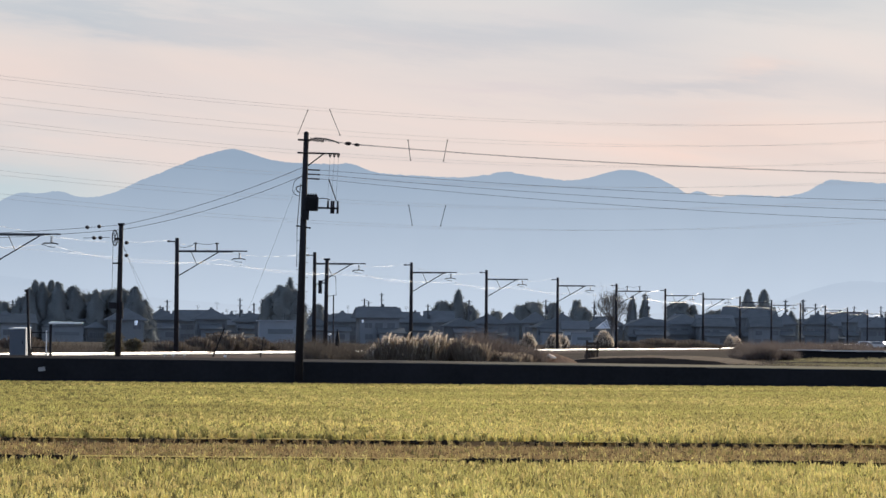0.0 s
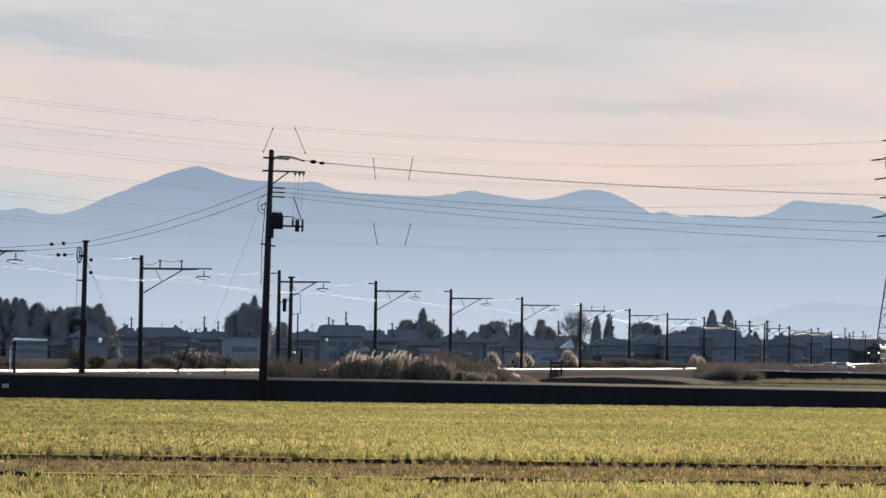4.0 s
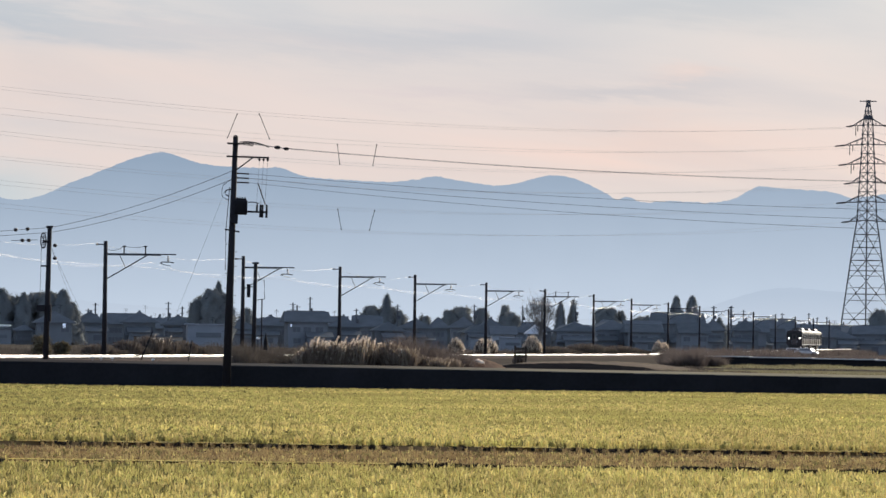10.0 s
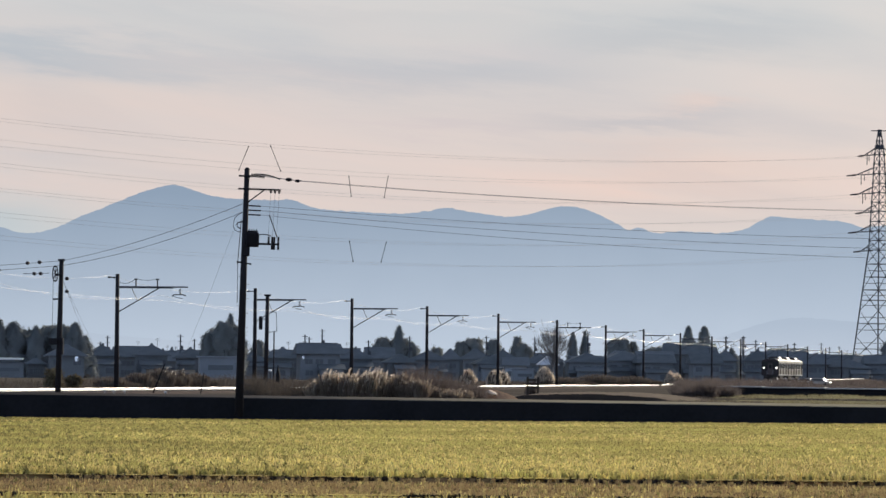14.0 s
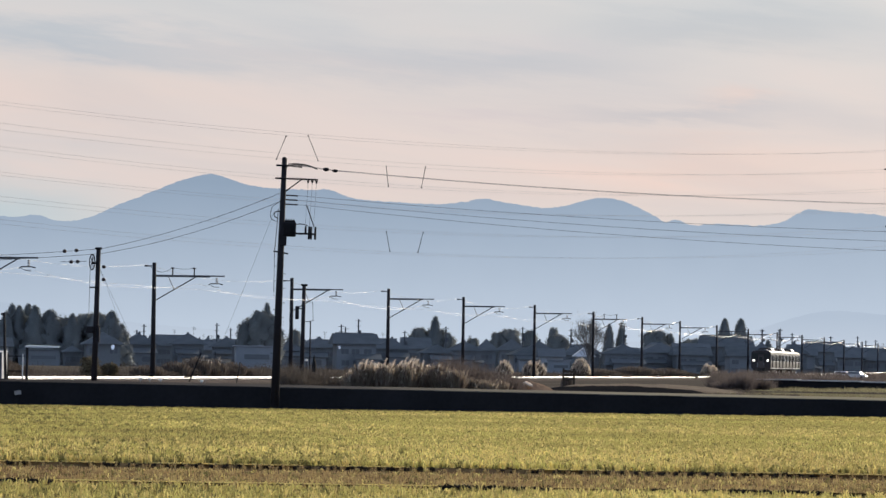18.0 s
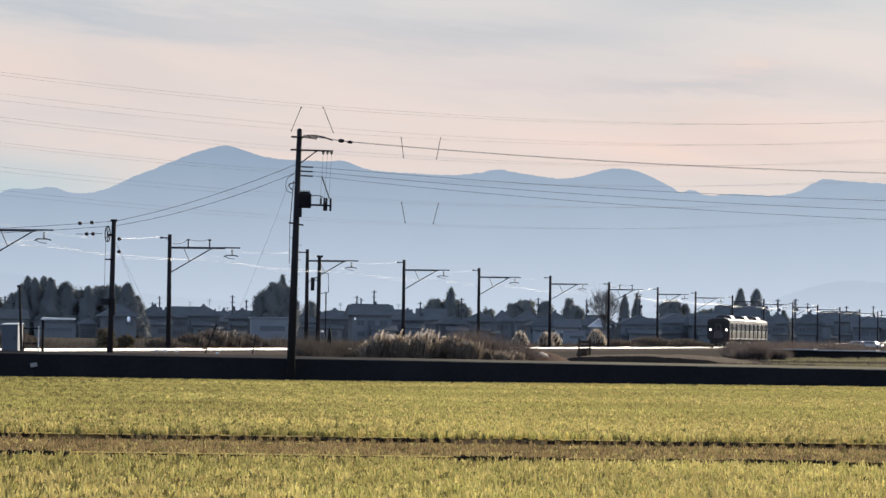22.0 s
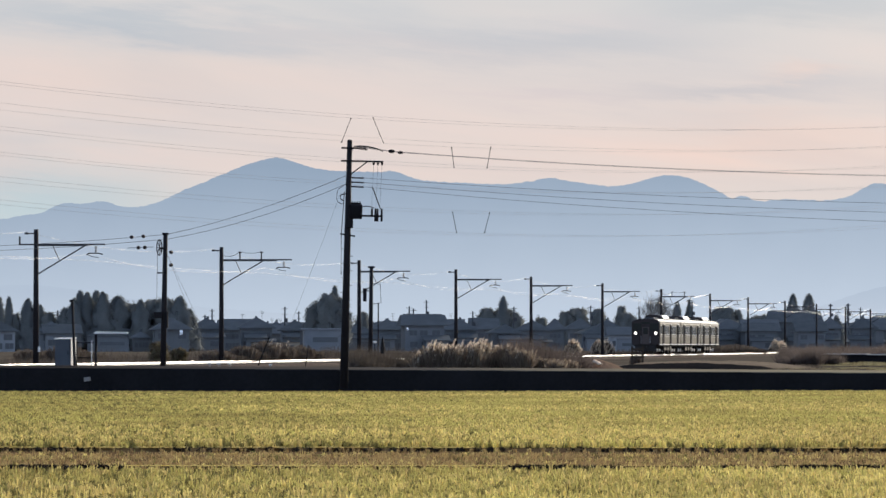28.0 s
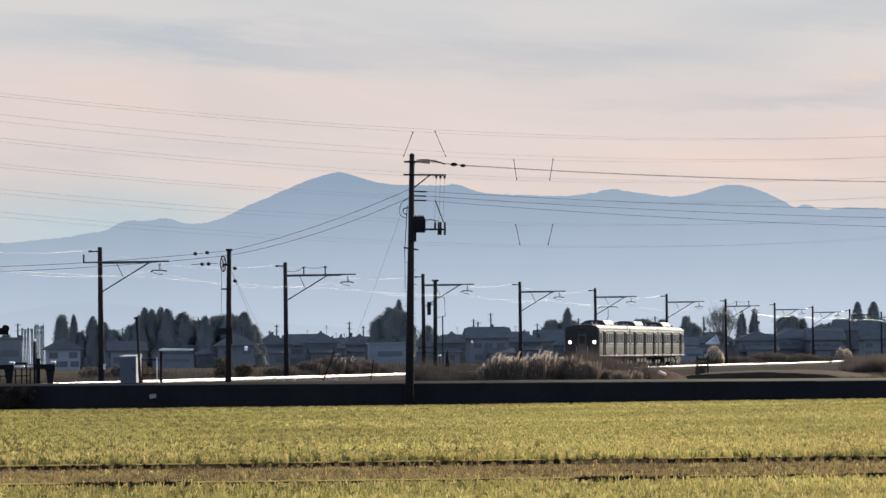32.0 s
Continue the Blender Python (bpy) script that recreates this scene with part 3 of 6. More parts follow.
def contact_span(y0, y1):
    """The overhead line of one span: messenger, contact wire, droppers and feeder."""
    w = thing("overhead_line", Matrix.Translation(rail_at((y0 + y1) / 2, 2.95, 6.9)), "railway overhead wires glinting between two masts", "overhead wire", "railway overhead wires")
    o = Vector(w.location)
    # far spans take the copy with the painted glint
    thick, metal = (0.0058, wire_copper) if y0 < 550 else (0.009, wire_glint)
    a, b = rail_at(y0, 2.95, 7.22 + 0.8 * rise(y0)) - o, rail_at(y1, 2.95, 7.22 + 0.8 * rise(y1)) - o
    part("messenger_wire", pipe(bmesh.new(), hang(a, b, 0.62), thick), metal, w)
    c, d = rail_at(y0, 2.95, 6.86 + 0.8 * rise(y0)) - o, rail_at(y1, 2.95, 6.86 + 0.8 * rise(y1)) - o
    part("contact_wire", pipe(bmesh.new(), hang(c, d, 0.10), thick), metal, w)
    e, f = rail_at(y0, -0.5, 8.45) - o, rail_at(y1, -0.5, 8.45) - o
    part("feeder_wire", pipe(bmesh.new(), hang(e, f, 0.55), thick), metal, w)
    if y0 < 600:
        for k in range(1, 8):
            q = k / 8
            top, low = a.lerp(b, q), c.lerp(d, q)
            top.z -= 4 * 0.62 * q * (1 - q)
            low.z -= 4 * 0.10 * q * (1 - q)
            if top.z - low.z > 0.03:
                part("dropper", rod(bmesh.new(), low, top, 0.006, n=4), wire_dark, w)


for y0, y1 in zip(MASTS, MASTS[1:]):
    contact_span(y0, y1)


# ---- distribution poles ----
def big_pole():
    p = thing("utility_pole", pose(-1.71, 236.6, 0.0, 0, 1.3, 0), "tall dark utility pole with a transformer at the bank foot", "utility pole")
    part("pole", rod(bmesh.new(), (0, 0, 0), (0, 0, 11.9), 0.21, 0.122, 12), pole_concrete_backlit, p, smooth=True)
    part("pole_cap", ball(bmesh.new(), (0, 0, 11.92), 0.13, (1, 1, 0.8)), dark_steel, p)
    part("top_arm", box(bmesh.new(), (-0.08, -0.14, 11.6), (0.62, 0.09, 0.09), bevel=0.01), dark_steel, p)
    for dy, dz in ((-0.5, 0.0), (0.0, 0.06), (0.5, 0.02)):
        bm = bmesh.new()
        for k in range(12):
            x = 0.2 + k * 0.056
            rod(bm, (x, dy, 11.62 - k * 0.005 + dz), (x + 0.04, dy, 11.62 - k * 0.005 + dz), 0.062, 0.045)
        part("strain_insulator", bm, porcelain, p)
        part("wire_clamp", ball(bmesh.new(), (2.02, dy, 11.50), 0.09, (1.7, 0.8, 0.8)), dark_steel, p)
        part("wire_clamp", ball(bmesh.new(), (2.45, dy, 11.45), 0.07, (1.9, 0.8, 0.8)), dark_steel, p)
        part("lead_wire", pipe(bmesh.new(), [(0.3, dy, 11.62), (0.75, dy, 11.63), (1.1, dy, 11.60), (2.02, dy, 11.50), (2.6, dy, 11.455), (3.3, dy, 11.425)], 0.007), cable_grey, p)
        part("jumper_wire", pipe(bmesh.new(), hang((0.35, dy, 11.7), (1.6, dy, 11.5), -0.08, 8), 0.014), wire_dark, p)
    part("top_arm_beam", box(bmesh.new(), (0.1, 0, 11.56), (0.09, 1.3, 0.09)), dark_steel, p)
    part("cross_arm", box(bmesh.new(), (0.62, -0.13, 10.98), (2.05, 0.08, 0.08), bevel=0.01), dark_steel, p)
    part("arm_brace", rod(bmesh.new(), (0.1, -0.13, 10.35), (0.85, -0.13, 10.95), 0.03), dark_steel, p)
    for x in (1.18, 1.38, 1.58):
        bm = rod(bmesh.new(), (x, -0.13, 10.93), (x, -0.13, 10.80), 0.07, 0.03)
        part("cutout_insulator", bm, porcelain, p)
        part("drop_wire", pipe(bmesh.new(), hang((x, -0.13, 10.8), (x - 0.06, -0.3, 8.6), 0.01, 6), 0.006), wire_dark, p)
    for k in range(3):
        z = 10.18 - 0.215 * k
        bm = rod(bmesh.new(), (0.12, -0.1, z), (0.72, -0.1, z - 0.01), 0.035)
        part("rack_insulator", bm, porcelain, p)
    part("transformer_tank", box(bmesh.new(), (0.38, -0.05, 8.55), (0.62, 0.62, 0.70), bevel=0.05), dark_steel, p, "dark steel transformer tank")
    bm = box(bmesh.new(), (0.38, -0.05, 8.94), (0.5, 0.5, 0.08), bevel=0.02)
    for k in range(4):
        rod(bm, (0.2 + 0.12 * k, -0.15, 8.95), (0.2 + 0.12 * k, -0.15, 9.05), 0.04, 0.02)
    part("transformer_lid", bm, dark_steel, p)
    for k in range(6):
        part("cooling_fin", box(bmesh.new(), (0.12 + 0.1 * k, -0.38, 8.5), (0.02, 0.1, 0.5)), dark_steel, p)
    part("platform_arm", box(bmesh.new(), (1.1, -0.05, 8.36), (1.15, 0.09, 0.09), bevel=0.01), dark_steel, p)
    for x in (1.15, 1.32, 1.42, 1.62):
        part("switch_tube", rod(bmesh.new(), (x, -0.05, 8.10 if x > 1.3 else 8.36), (x, -0.05, 8.72), 0.055, 0.045), dark_steel, p)
    part("switch_lead", pipe(bmesh.new(), hang((0.7, 0, 8.8), (1.25, 0, 8.75), -0.05, 6), 0.025), wire_dark, p)
    part("fuse_rod", rod(bmesh.new(), (1.55, -0.3, 8.7), (1.15, -0.3, 9.75), 0.025), dark_steel, p)
    part("lower_box", box(bmesh.new(), (0.08, -0.15, 8.0), (0.35, 0.3, 0.5), bevel=0.02), dark_steel, p)
    part("cable_loop", pipe(bmesh.new(), [(-0.1, -0.1, 9.9), (-0.5, -0.15, 9.6), (-0.56, -0.15, 9.35), (-0.57, -0.15, 9.15), (-0.5, -0.15, 9.0), (-0.35, -0.12, 8.92), (-0.2, -0.1, 8.9)], 0.015), wire_dark, p)
    part("cable_loop", pipe(bmesh.new(), [(-0.12, -0.1, 9.4), (-0.35, -0.15, 9.35), (-0.40, -0.15, 9.24), (-0.36, -0.15, 9.13), (-0.2, -0.1, 9.05)], 0.03), wire_dark, p)
    part("side_cable", pipe(bmesh.new(), [(-0.2, -0.05, 9.5), (-0.24, -0.05, 8.6), (-0.3, -0.05, 7.4), (-0.26, -0.05, 5.5)], 0.02), wire_dark, p)
    bm = box(bmesh.new(), (0, -0.05, 7.42), (0.72, 0.12, 0.07), m=pose(0, 0, 0, 0, 8, 0), bevel=0.01)
    part("step_collar", bm, dark_steel, p)
    part("warning_sleeve", rod(bmesh.new(), (0, 0, 0.6), (0, 0, 1.6), 0.205, 0.198, 12), pole_concrete_backlit, p)
    for k in range(14):
        part("step_bolt", rod(bmesh.new(), (0.1 * (-1) ** k, 0, 2.2 + 0.35 * k), (0.28 * (-1) ** k, 0, 2.2 + 0.35 * k), 0.012, n=5), dark_steel, p)


big_pole()


def side_pole():
    p = thing("utility_pole", pose(-11.52, 262, 0.95), "dark utility pole with a wire tensioner and bead insulators", "utility pole")
    part("pole", rod(bmesh.new(), (0, 0, 0), (0.12, 0, 7.1), 0.16, 0.12, 12), pole_concrete_backlit, p, smooth=True)
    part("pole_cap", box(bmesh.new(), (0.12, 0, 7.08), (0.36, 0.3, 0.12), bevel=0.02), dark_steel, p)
    bm = bmesh.new()
    for k in range(14):
        a, b = k * math.tau / 14, (k + 1) * math.tau / 14
        rod(bm, (-0.2 + 0.14 * math.cos(a), -0.2, 6.35 + 0.42 * math.sin(a)), (-0.2 + 0.14 * math.cos(b), -0.2, 6.35 + 0.42 * math.sin(b)), 0.03, n=6)
    for k in range(4):
        a = k * math.pi / 4
        rod(bm, (-0.2 - 0.13 * math.cos(a), -0.2, 6.35 - 0.4 * math.sin(a)), (-0.2 + 0.13 * math.cos(a), -0.2, 6.35 + 0.4 * math.sin(a)), 0.018, n=5)
    part("tension_wheel", bm, dark_steel, p)
    part("wheel_bracket", box(bmesh.new(), (-0.05, -0.1, 6.3), (0.35, 0.2, 0.12), bevel=0.01), dark_steel, p)
    part("weight_wire", rod(bmesh.new(), (-0.3, -0.2, 6.0), (-0.33, -0.2, 3.4), 0.012, n=5), wire_dark, p)
    for x, z in ((-1.05, 6.95), (-1.68, 6.9), (-0.98, 6.35), (-1.32, 6.34), (0.42, 6.1), (0.42, 5.42)):
        part("bead_insulator", ball(bmesh.new(), (x, -0.1, z), 0.1, (1.15, 1, 1)), porcelain, p)
    part("stub_wire", pipe(bmesh.new(), [(-1.9, -0.1, 6.33), (-1.3, -0.1, 6.34), (-0.5, -0.15, 6.38)], 0.014), wire_dark, p)
    part("lower_bracket", box(bmesh.new(), (-0.05, -0.1, 5.0), (0.5, 0.2, 0.08)), dark_steel, p)
    part("control_box", box(bmesh.new(), (-0.28, -0.15, 2.75), (0.42, 0.32, 0.34), bevel=0.02), dark_steel, p)
    part("control_tube", rod(bmesh.new(), (0.17, -0.1, 2.05), (0.17, -0.1, 2.95), 0.11, n=8), dark_steel, p)
    for x in (1.9, 2.4):
        part("stay_wire", rod(bmesh.new(), (0.2, 0, 6.0), (x + 0.6, 4, -0.1), 0.006, n=5), cable_grey, p)


side_pole()


def signal_pole():
    p = thing("utility_pole", pose(-0.69, 372, 0.9), "slim dark pole with a cable cabinet beside the track", "utility pole")
    part("pole", rod(bmesh.new(), (0, 0, 0), (0.08, 0, 7.1), 0.17, 0.14, 10), pole_concrete_backlit, p, smooth=True)
    part("pole_cap", box(bmesh.new(), (0.08, 0, 7.1), (0.5, 0.3, 0.14)), dark_steel, p)
    part("cable_box", box(bmesh.new(), (-0.42, 0, 5.0), (0.28, 0.3, 1.0), bevel=0.02), dark_steel, p)
    part("box_arm", box(bmesh.new(), (-0.2, 0, 5.3), (0.5, 0.08, 0.08)), dark_steel, p)
    part("cable_frame", pipe(bmesh.new(), [(0.1, 0, 5.9), (0.75, 0, 5.8), (0.8, 0, 4.4), (0.15, 0, 4.3)], 0.03), dark_steel, p)
    part("cable_run", rod(bmesh.new(), (0.6, 0, 0), (0.6, 0, 4.4), 0.05), dark_steel, p)


signal_pole()


def wire(a, b, sag, r=0.014, label="thin dark overhead cable between poles", mat=None):
    a, b = Vector(a), Vector(b)
    c = (a + b) / 2
    ob = new("overhead_cable", mesh_of("overhead_cable", pipe(bmesh.new(), [q - c for q in hang(a, b, sag, 24)], r), mat or wire_dark))
    ob.location = c
    return tagged(ob, label, "cable", "overhead cables")


for k, (dy, dz) in enumerate(((-0.5, 0.0), (0.0, 0.03), (0.5, 0.0))):
    wire((1.848, 236.6 + dy, 11.345), (55.5, 233 + dy, 10.88 + dz), 0.92, 0.0059, "high voltage wire running from the tall pole", cable_grey)
for k in range(3):
    wire((-0.75, 236.5, 10.16 - 0.215 * k), (58.0, 231 + 0.3 * k, 9.3 - 0.5 * k), 0.9 + 0.1 * k, 0.009, mat=cable_grey)
wire((-1.55, 236.5, 10.30), (-11.3, 261.8, 8.0), 0.25, 0.013, mat=cable_grey)
wire((-1.55, 236.5, 9.90), (-11.3, 261.8, 7.75), 0.3, 0.013, mat=cable_grey)
wire((-11.3, 261.8, 8.0), (-40, 300, 8.3), 0.5, 0.013, mat=cable_grey)
wire((-11.3, 261.8, 7.75), (-40, 300, 8.0), 0.5, 0.013, mat=cable_grey)
wire((-1.9, 236.7, 9.4), (-5.2, 241.5, 1.0), 0.1, 0.005, "thin stay cable with a small insulator", cable_grey)


# ---- transmission tower ----
def tower():
    t = thing("transmission_tower", pose(149.8, 1218, 0.57), "steel lattice transmission tower with six pairs of arms", "transmission tower")

    def half(z):
        """Half the tower's width at a height."""
        for (z0, h0), (z1, h1) in (((0, 5.05), (21.5, 2.15)), ((21.5, 2.15), (24.0, 1.75)), ((24.0, 1.75), (41.0, 0.85)), ((41.0, 0.85), (45.2, 0.22))):
            if z <= z1:
                return h0 + (h1 - h0) * (z - z0) / (z1 - z0)
        return 0.2

    # the tower stands corner-on to the eye; its arms lie across the line
    corners = ((-1, -1), (1, -1), (1, 1), (-1, 1))
    turn = Matrix.Rotation(radians(38), 3, "Z")
    across = Vector((0.86, -0.51, 0))

    def at(k, z):
        h = half(z) / 1.41
        return turn @ Vector((corners[k % 4][0] * h, corners[k % 4][1] * h, z))

    for k in range(4):
        bm = bmesh.new()
        for z0, z1 in ((0, 21.5), (21.5, 24), (24, 41), (41, 45.2)):
            rod(bm, at(k, z0), at(k, z1), 0.12 if z0 < 24 else 0.10, n=4)
        part("leg", bm, steel, t)
    levels = [0, 4.2, 8.6, 13.2, 16.9, 21.5, 24.0, 25.7, 27.4, 29.1, 30.9, 32.5, 34.2, 35.9, 37.6, 39.3, 41.0, 42.2, 43.4, 45.2]
    for z0, z1 in zip(levels, levels[1:]):
        bm = bmesh.new()
        r = 0.055 if z0 < 21 else 0.045
        for k in range(4):
            a, b, c, d = at(k, z0), at(k + 1, z0), at(k, z1), at(k + 1, z1)
            rod(bm, a, d, r, n=4), rod(bm, b, c, r, n=4)
            if z1 > 16:
                rod(bm, c, d, r * 1.3, n=4)
            box(bm, (a + b + c + d) / 4, (0.26, 0.26, 0.34) if z0 < 21 else (0.16, 0.16, 0.22))
            if z0 < 21:
                mid = (a + b + c + d) / 4
                rod(bm, a.lerp(c, 0.5), b.lerp(d, 0.5), r, n=4)
                for p, q in ((c, a), (d, b)):
                    rod(bm, p.lerp(q, 0.28), mid.lerp(p, 0.48), r * 0.6, n=4), rod(bm, q.lerp(p, 0.28), mid.lerp(q, 0.48), r * 0.6, n=4)
                rod(bm, mid.lerp(c, 0.5), mid.lerp(d, 0.5), r * 0.6, n=4), rod(bm, mid.lerp(a, 0.5), mid.lerp(b, 0.5), r * 0.6, n=4)
        part("lattice_panel", bm, steel, t)
        for k in range(4):
            part("gusset_plate", box(bmesh.new(), at(k, z1), (0.3, 0.3, 0.42) if z0 > 21 else (0.22, 0.22, 0.4)), steel, t)
    part("peak", box(bmesh.new(), (0, 0, 45.2), (3.0, 0.3, 0.16)), steel, t)
    part("peak_box", box(bmesh.new(), (0, 0, 42.3), (1.5, 0.9, 0.75), bevel=0.04), steel, t)
    arms = ((40.95, 3.6), (37.5, 5.4), (34.1, 4.8), (30.75, 3.9), (27.3, 5.1), (23.9, 4.2))
    # the far ends of the conductors lie on the next span, beyond the view
    for i, (z, reach) in enumerate(arms):
        for s in (-1, 1):
            bm = bmesh.new()
            h = half(z) * 0.8
            tip = across * (s * reach * 0.84) + Vector((0, 0, z - 0.1))
            side = Vector((0.51, 0.86, 0)) * h * 0.5
            for dy in (-1, 1):
                low, high = across * (s * h) + side * dy + Vector((0, 0, z)), across * (s * h * 0.9) + side * dy + Vector((0, 0, z + 1.25))
                rod(bm, low, tip, 0.075, n=4)
                rod(bm, high, tip, 0.065, n=4)
                for q in (0.35, 0.68):
                    rod(bm, low.lerp(tip, q), high.lerp(tip, q), 0.04, n=4)
            part("cross_arm", bm, steel, t)
            b = across * (s * reach * 1.17) + Vector((0, 0, z - 0.25))
            part("insulator_string", rod(bmesh.new(), tip, b, 0.16, 0.11, n=6), porcelain, t)
            if s < 0 and i < 3:
                for dx, drop in ((0.28, 1.75), (0.44, 1.1)):
                    e = tip.lerp(across * (s * h) + Vector((0, 0, z)), dx)
                    part("jumper_insulator", rod(bmesh.new(), e, e - Vector((0, 0, drop)), 0.07, n=6), porcelain, t)
            # the span sinks a little more on the upper arms
            low = ((1.05, 0.9, 0.17, 0.22, 0.22, -0.1) if s < 0 else (1.9, 1.28, 0.95, 0.95, 0.73, 0.34))[i]
            far = Vector((-190.1, -260, z - 1.3 - 1.41 * low)) if s < 0 else Vector((-182.5, -264, z - 1.1 - 1.41 * low))
            part("conductor", pipe(bmesh.new(), hang(b, far, 5.43 - 0.42 * low, 40), 0.013), line_alu, t)
            # back span painted a darker grey to tone down the sun on it
            part("conductor", pipe(bmesh.new(), hang(b, b + Vector((210, 240, 1)), 6, 30), 0.013), cable_grey, t)
    # rods that keep the conductors apart, in pairs along the span
    for s0, z0, s1, z1 in ((0.585, 35.2, 0.592, 31.7), (0.568, 35.5, 0.560, 31.95), (0.506, 31.8, 0.504, 28.9), (0.474, 32.2, 0.477, 29.05), (0.505, 22.05, 0.502, 19.1), (0.475, 22.2, 0.479, 19.2)):
        rod_ends = [Vector((-190.1 * q, -260 * q, z - 1.08)) for q, z in ((s0, z0), (s1, z1))]
        bm = rod(bmesh.new(), *rod_ends, 0.045, n=6)
        for e in rod_ends:
            ball(bm, e, 0.11)
        part("interphase_spacer", bm, dark_steel, t)
    # drawn to the size of a 45 m tower; this one stands 63 m high
    for ob in t.children:
        ob.data.transform(Matrix.Scale(1.4, 4))


tower()

# ---- town ----
def house(x, y, w, top, style="hip", wall=None, roof=None):
    """A house w metres wide whose roof ridge is at height top."""
    w *= 1.1
    rng = random.Random(int(x * 10 + y))
    z0 = PLAIN
    h = top - z0
    looks = {"hip": "grey two-storey house with a dark tile gable", "gable": "grey house with a pitched gable roof", "flat": "low flat-roofed shed with plain walls", "mansard": "large dark house with a long blunt roof"}
    lab = looks[style]
    if wall is wall_white:
        lab = lab.replace("grey", "white").replace("large dark", "white-walled")
    if roof is roof_metal:
        lab = lab.replace("dark", "shiny").replace("pitched", "sunlit metal")
    hs = thing("house", pose(x, y, z0, 0, 0, math.degrees(math.atan2(-x, y)) + rng.uniform(1, 10)), lab, "house", "houses of the town")
    d = max(5.0, w * rng.uniform(0.75, 1.0))
    wall_h = {"hip": h * 0.66, "gable": h * 0.64, "flat": h * 0.94, "mansard": h * 0.7}[style]
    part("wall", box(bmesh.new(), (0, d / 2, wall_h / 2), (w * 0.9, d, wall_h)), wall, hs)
    bm = bmesh.new()
    e = w / 2 * 1.12
    if style == "flat":
        box(bm, (0, d / 2, (wall_h + h) / 2), (w, d + 0.5, h - wall_h), bevel=0.04)
    else:
        base = [(-e, -0.6, wall_h), (e, -0.6, wall_h), (e, d + 0.6, wall_h), (-e, d + 0.6, wall_h)]
        lip = [(a, b, c + 0.18) for a, b, c in base]
        if style == "hip" or style == "gable" and rng.random() < 0.4:
            # the gable end faces the field, its peak set back under a small hip
            tops = [(0, 0.3, h), (0, d + 0.3, h)]
            quads = ((0, 4, 5, 3), (1, 2, 5, 4), (0, 1, 4), (2, 3, 5))
        elif style == "gable":
            tops = [(-e, d / 2, h), (e, d / 2, h)]
            quads = ((0, 1, 5, 4), (2, 3, 4, 5), (1, 2, 5), (3, 0, 4))
        else:
            tops = [(-e * 0.9, d * 0.36, h), (e * 0.9, d * 0.36, h), (e * 0.9, d * 0.64, h), (-e * 0.9, d * 0.64, h)]
            quads = ((0, 1, 5, 4), (1, 2, 6, 5), (2, 3, 7, 6), (3, 0, 4, 7), (4, 5, 6, 7))
        vb = [bm.verts.new(v) for v in base]
        vs = [bm.verts.new(v) for v in lip] + [bm.verts.new(v) for v in tops]
        for q in quads:
            bm.faces.new([vs[i] for i in q])
        for i in range(4):
            bm.faces.new((vb[i], vb[(i + 1) % 4], vs[(i + 1) % 4], vs[i]))
        bm.faces.new(vb[::-1])
        bmesh.ops.recalc_face_normals(bm, faces=bm.faces)
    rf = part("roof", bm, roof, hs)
    if style == "mansard":
        part("ridge_tile", box(bmesh.new(), (0, d / 2, h + 0.08), (e * 1.6, 0.35, 0.22), bevel=0.04), roof, rf)
    elif style == "hip":
        part("ridge_tile", box(bmesh.new(), (0, d / 2 + 0.3, h + 0.05), (0.4, d * 0.98, 0.24), bevel=0.04), roof, rf)
        if rng.random() < 0.5:
            part("finial", box(bmesh.new(), (0, 0.4, h + 0.2), (0.45, 0.3, 0.5), bevel=0.06), roof, rf)
    if style in ("hip", "mansard") and w > 4.0:
        # a lower wing before the house
        ww, wh, dx = w * rng.uniform(0.45, 0.8), rng.uniform(2.3, 3.1), rng.uniform(-0.25, 0.25) * w
        wing = part("wing_wall", box(bmesh.new(), (dx, -1.5, wh / 2), (ww, 3.0, wh)), wall, hs)
        part("wing_roof", box(bmesh.new(), (dx, -1.6, wh + 0.32), (ww + 0.8, 3.7, 0.16), m=pose(0, 0, 0, 16, 0, 0)), roof, wing)
        part("wing_window", box(bmesh.new(), (dx + ww * 0.1, -3.03, wh * 0.52), (min(1.7, ww * 0.5), 0.08, 1.1)), window_glass, wing)
    if rng.random() < 0.35:
        bm = rod(bmesh.new(), (e * 0.3, d / 2, h * 0.93), (e * 0.3, d / 2, h + 1.3), 0.03, n=4)
        for k in range(3):
            rod(bm, (e * 0.3 - 0.45, d / 2, h + 0.7 + 0.25 * k), (e * 0.3 + 0.45, d / 2, h + 0.7 + 0.25 * k), 0.018, n=4)
        part("roof_aerial", bm, dark_steel, rf)
    floors = (0.28, 0.72) if wall_h > 3.6 else (0.5,)
    if style == "flat":
        part("shutter", box(bmesh.new(), (0.4, -0.04, wall_h * 0.55), (w * 0.6, 0.1, wall_h * 0.22)), roof_haze_dark, hs, "dark roller shutter")
        floors = ()
    n = 2 if w < 6 else 3
    for f in floors:
        for i in range(n):
            if rng.random() < 0.25:
                continue
            cx = (i - (n - 1) / 2) * w * 0.27 + rng.uniform(-0.2, 0.2)
            win = part("window", box(bmesh.new(), (cx, -0.03, wall_h * f), (1.5, 0.08, 1.0)), window_glass, hs)
            bm = bmesh.new()
            for dx in (-0.78, 0, 0.78):
                box(bm, (cx + dx, -0.05, wall_h * f), (0.07, 0.1, 1.1))
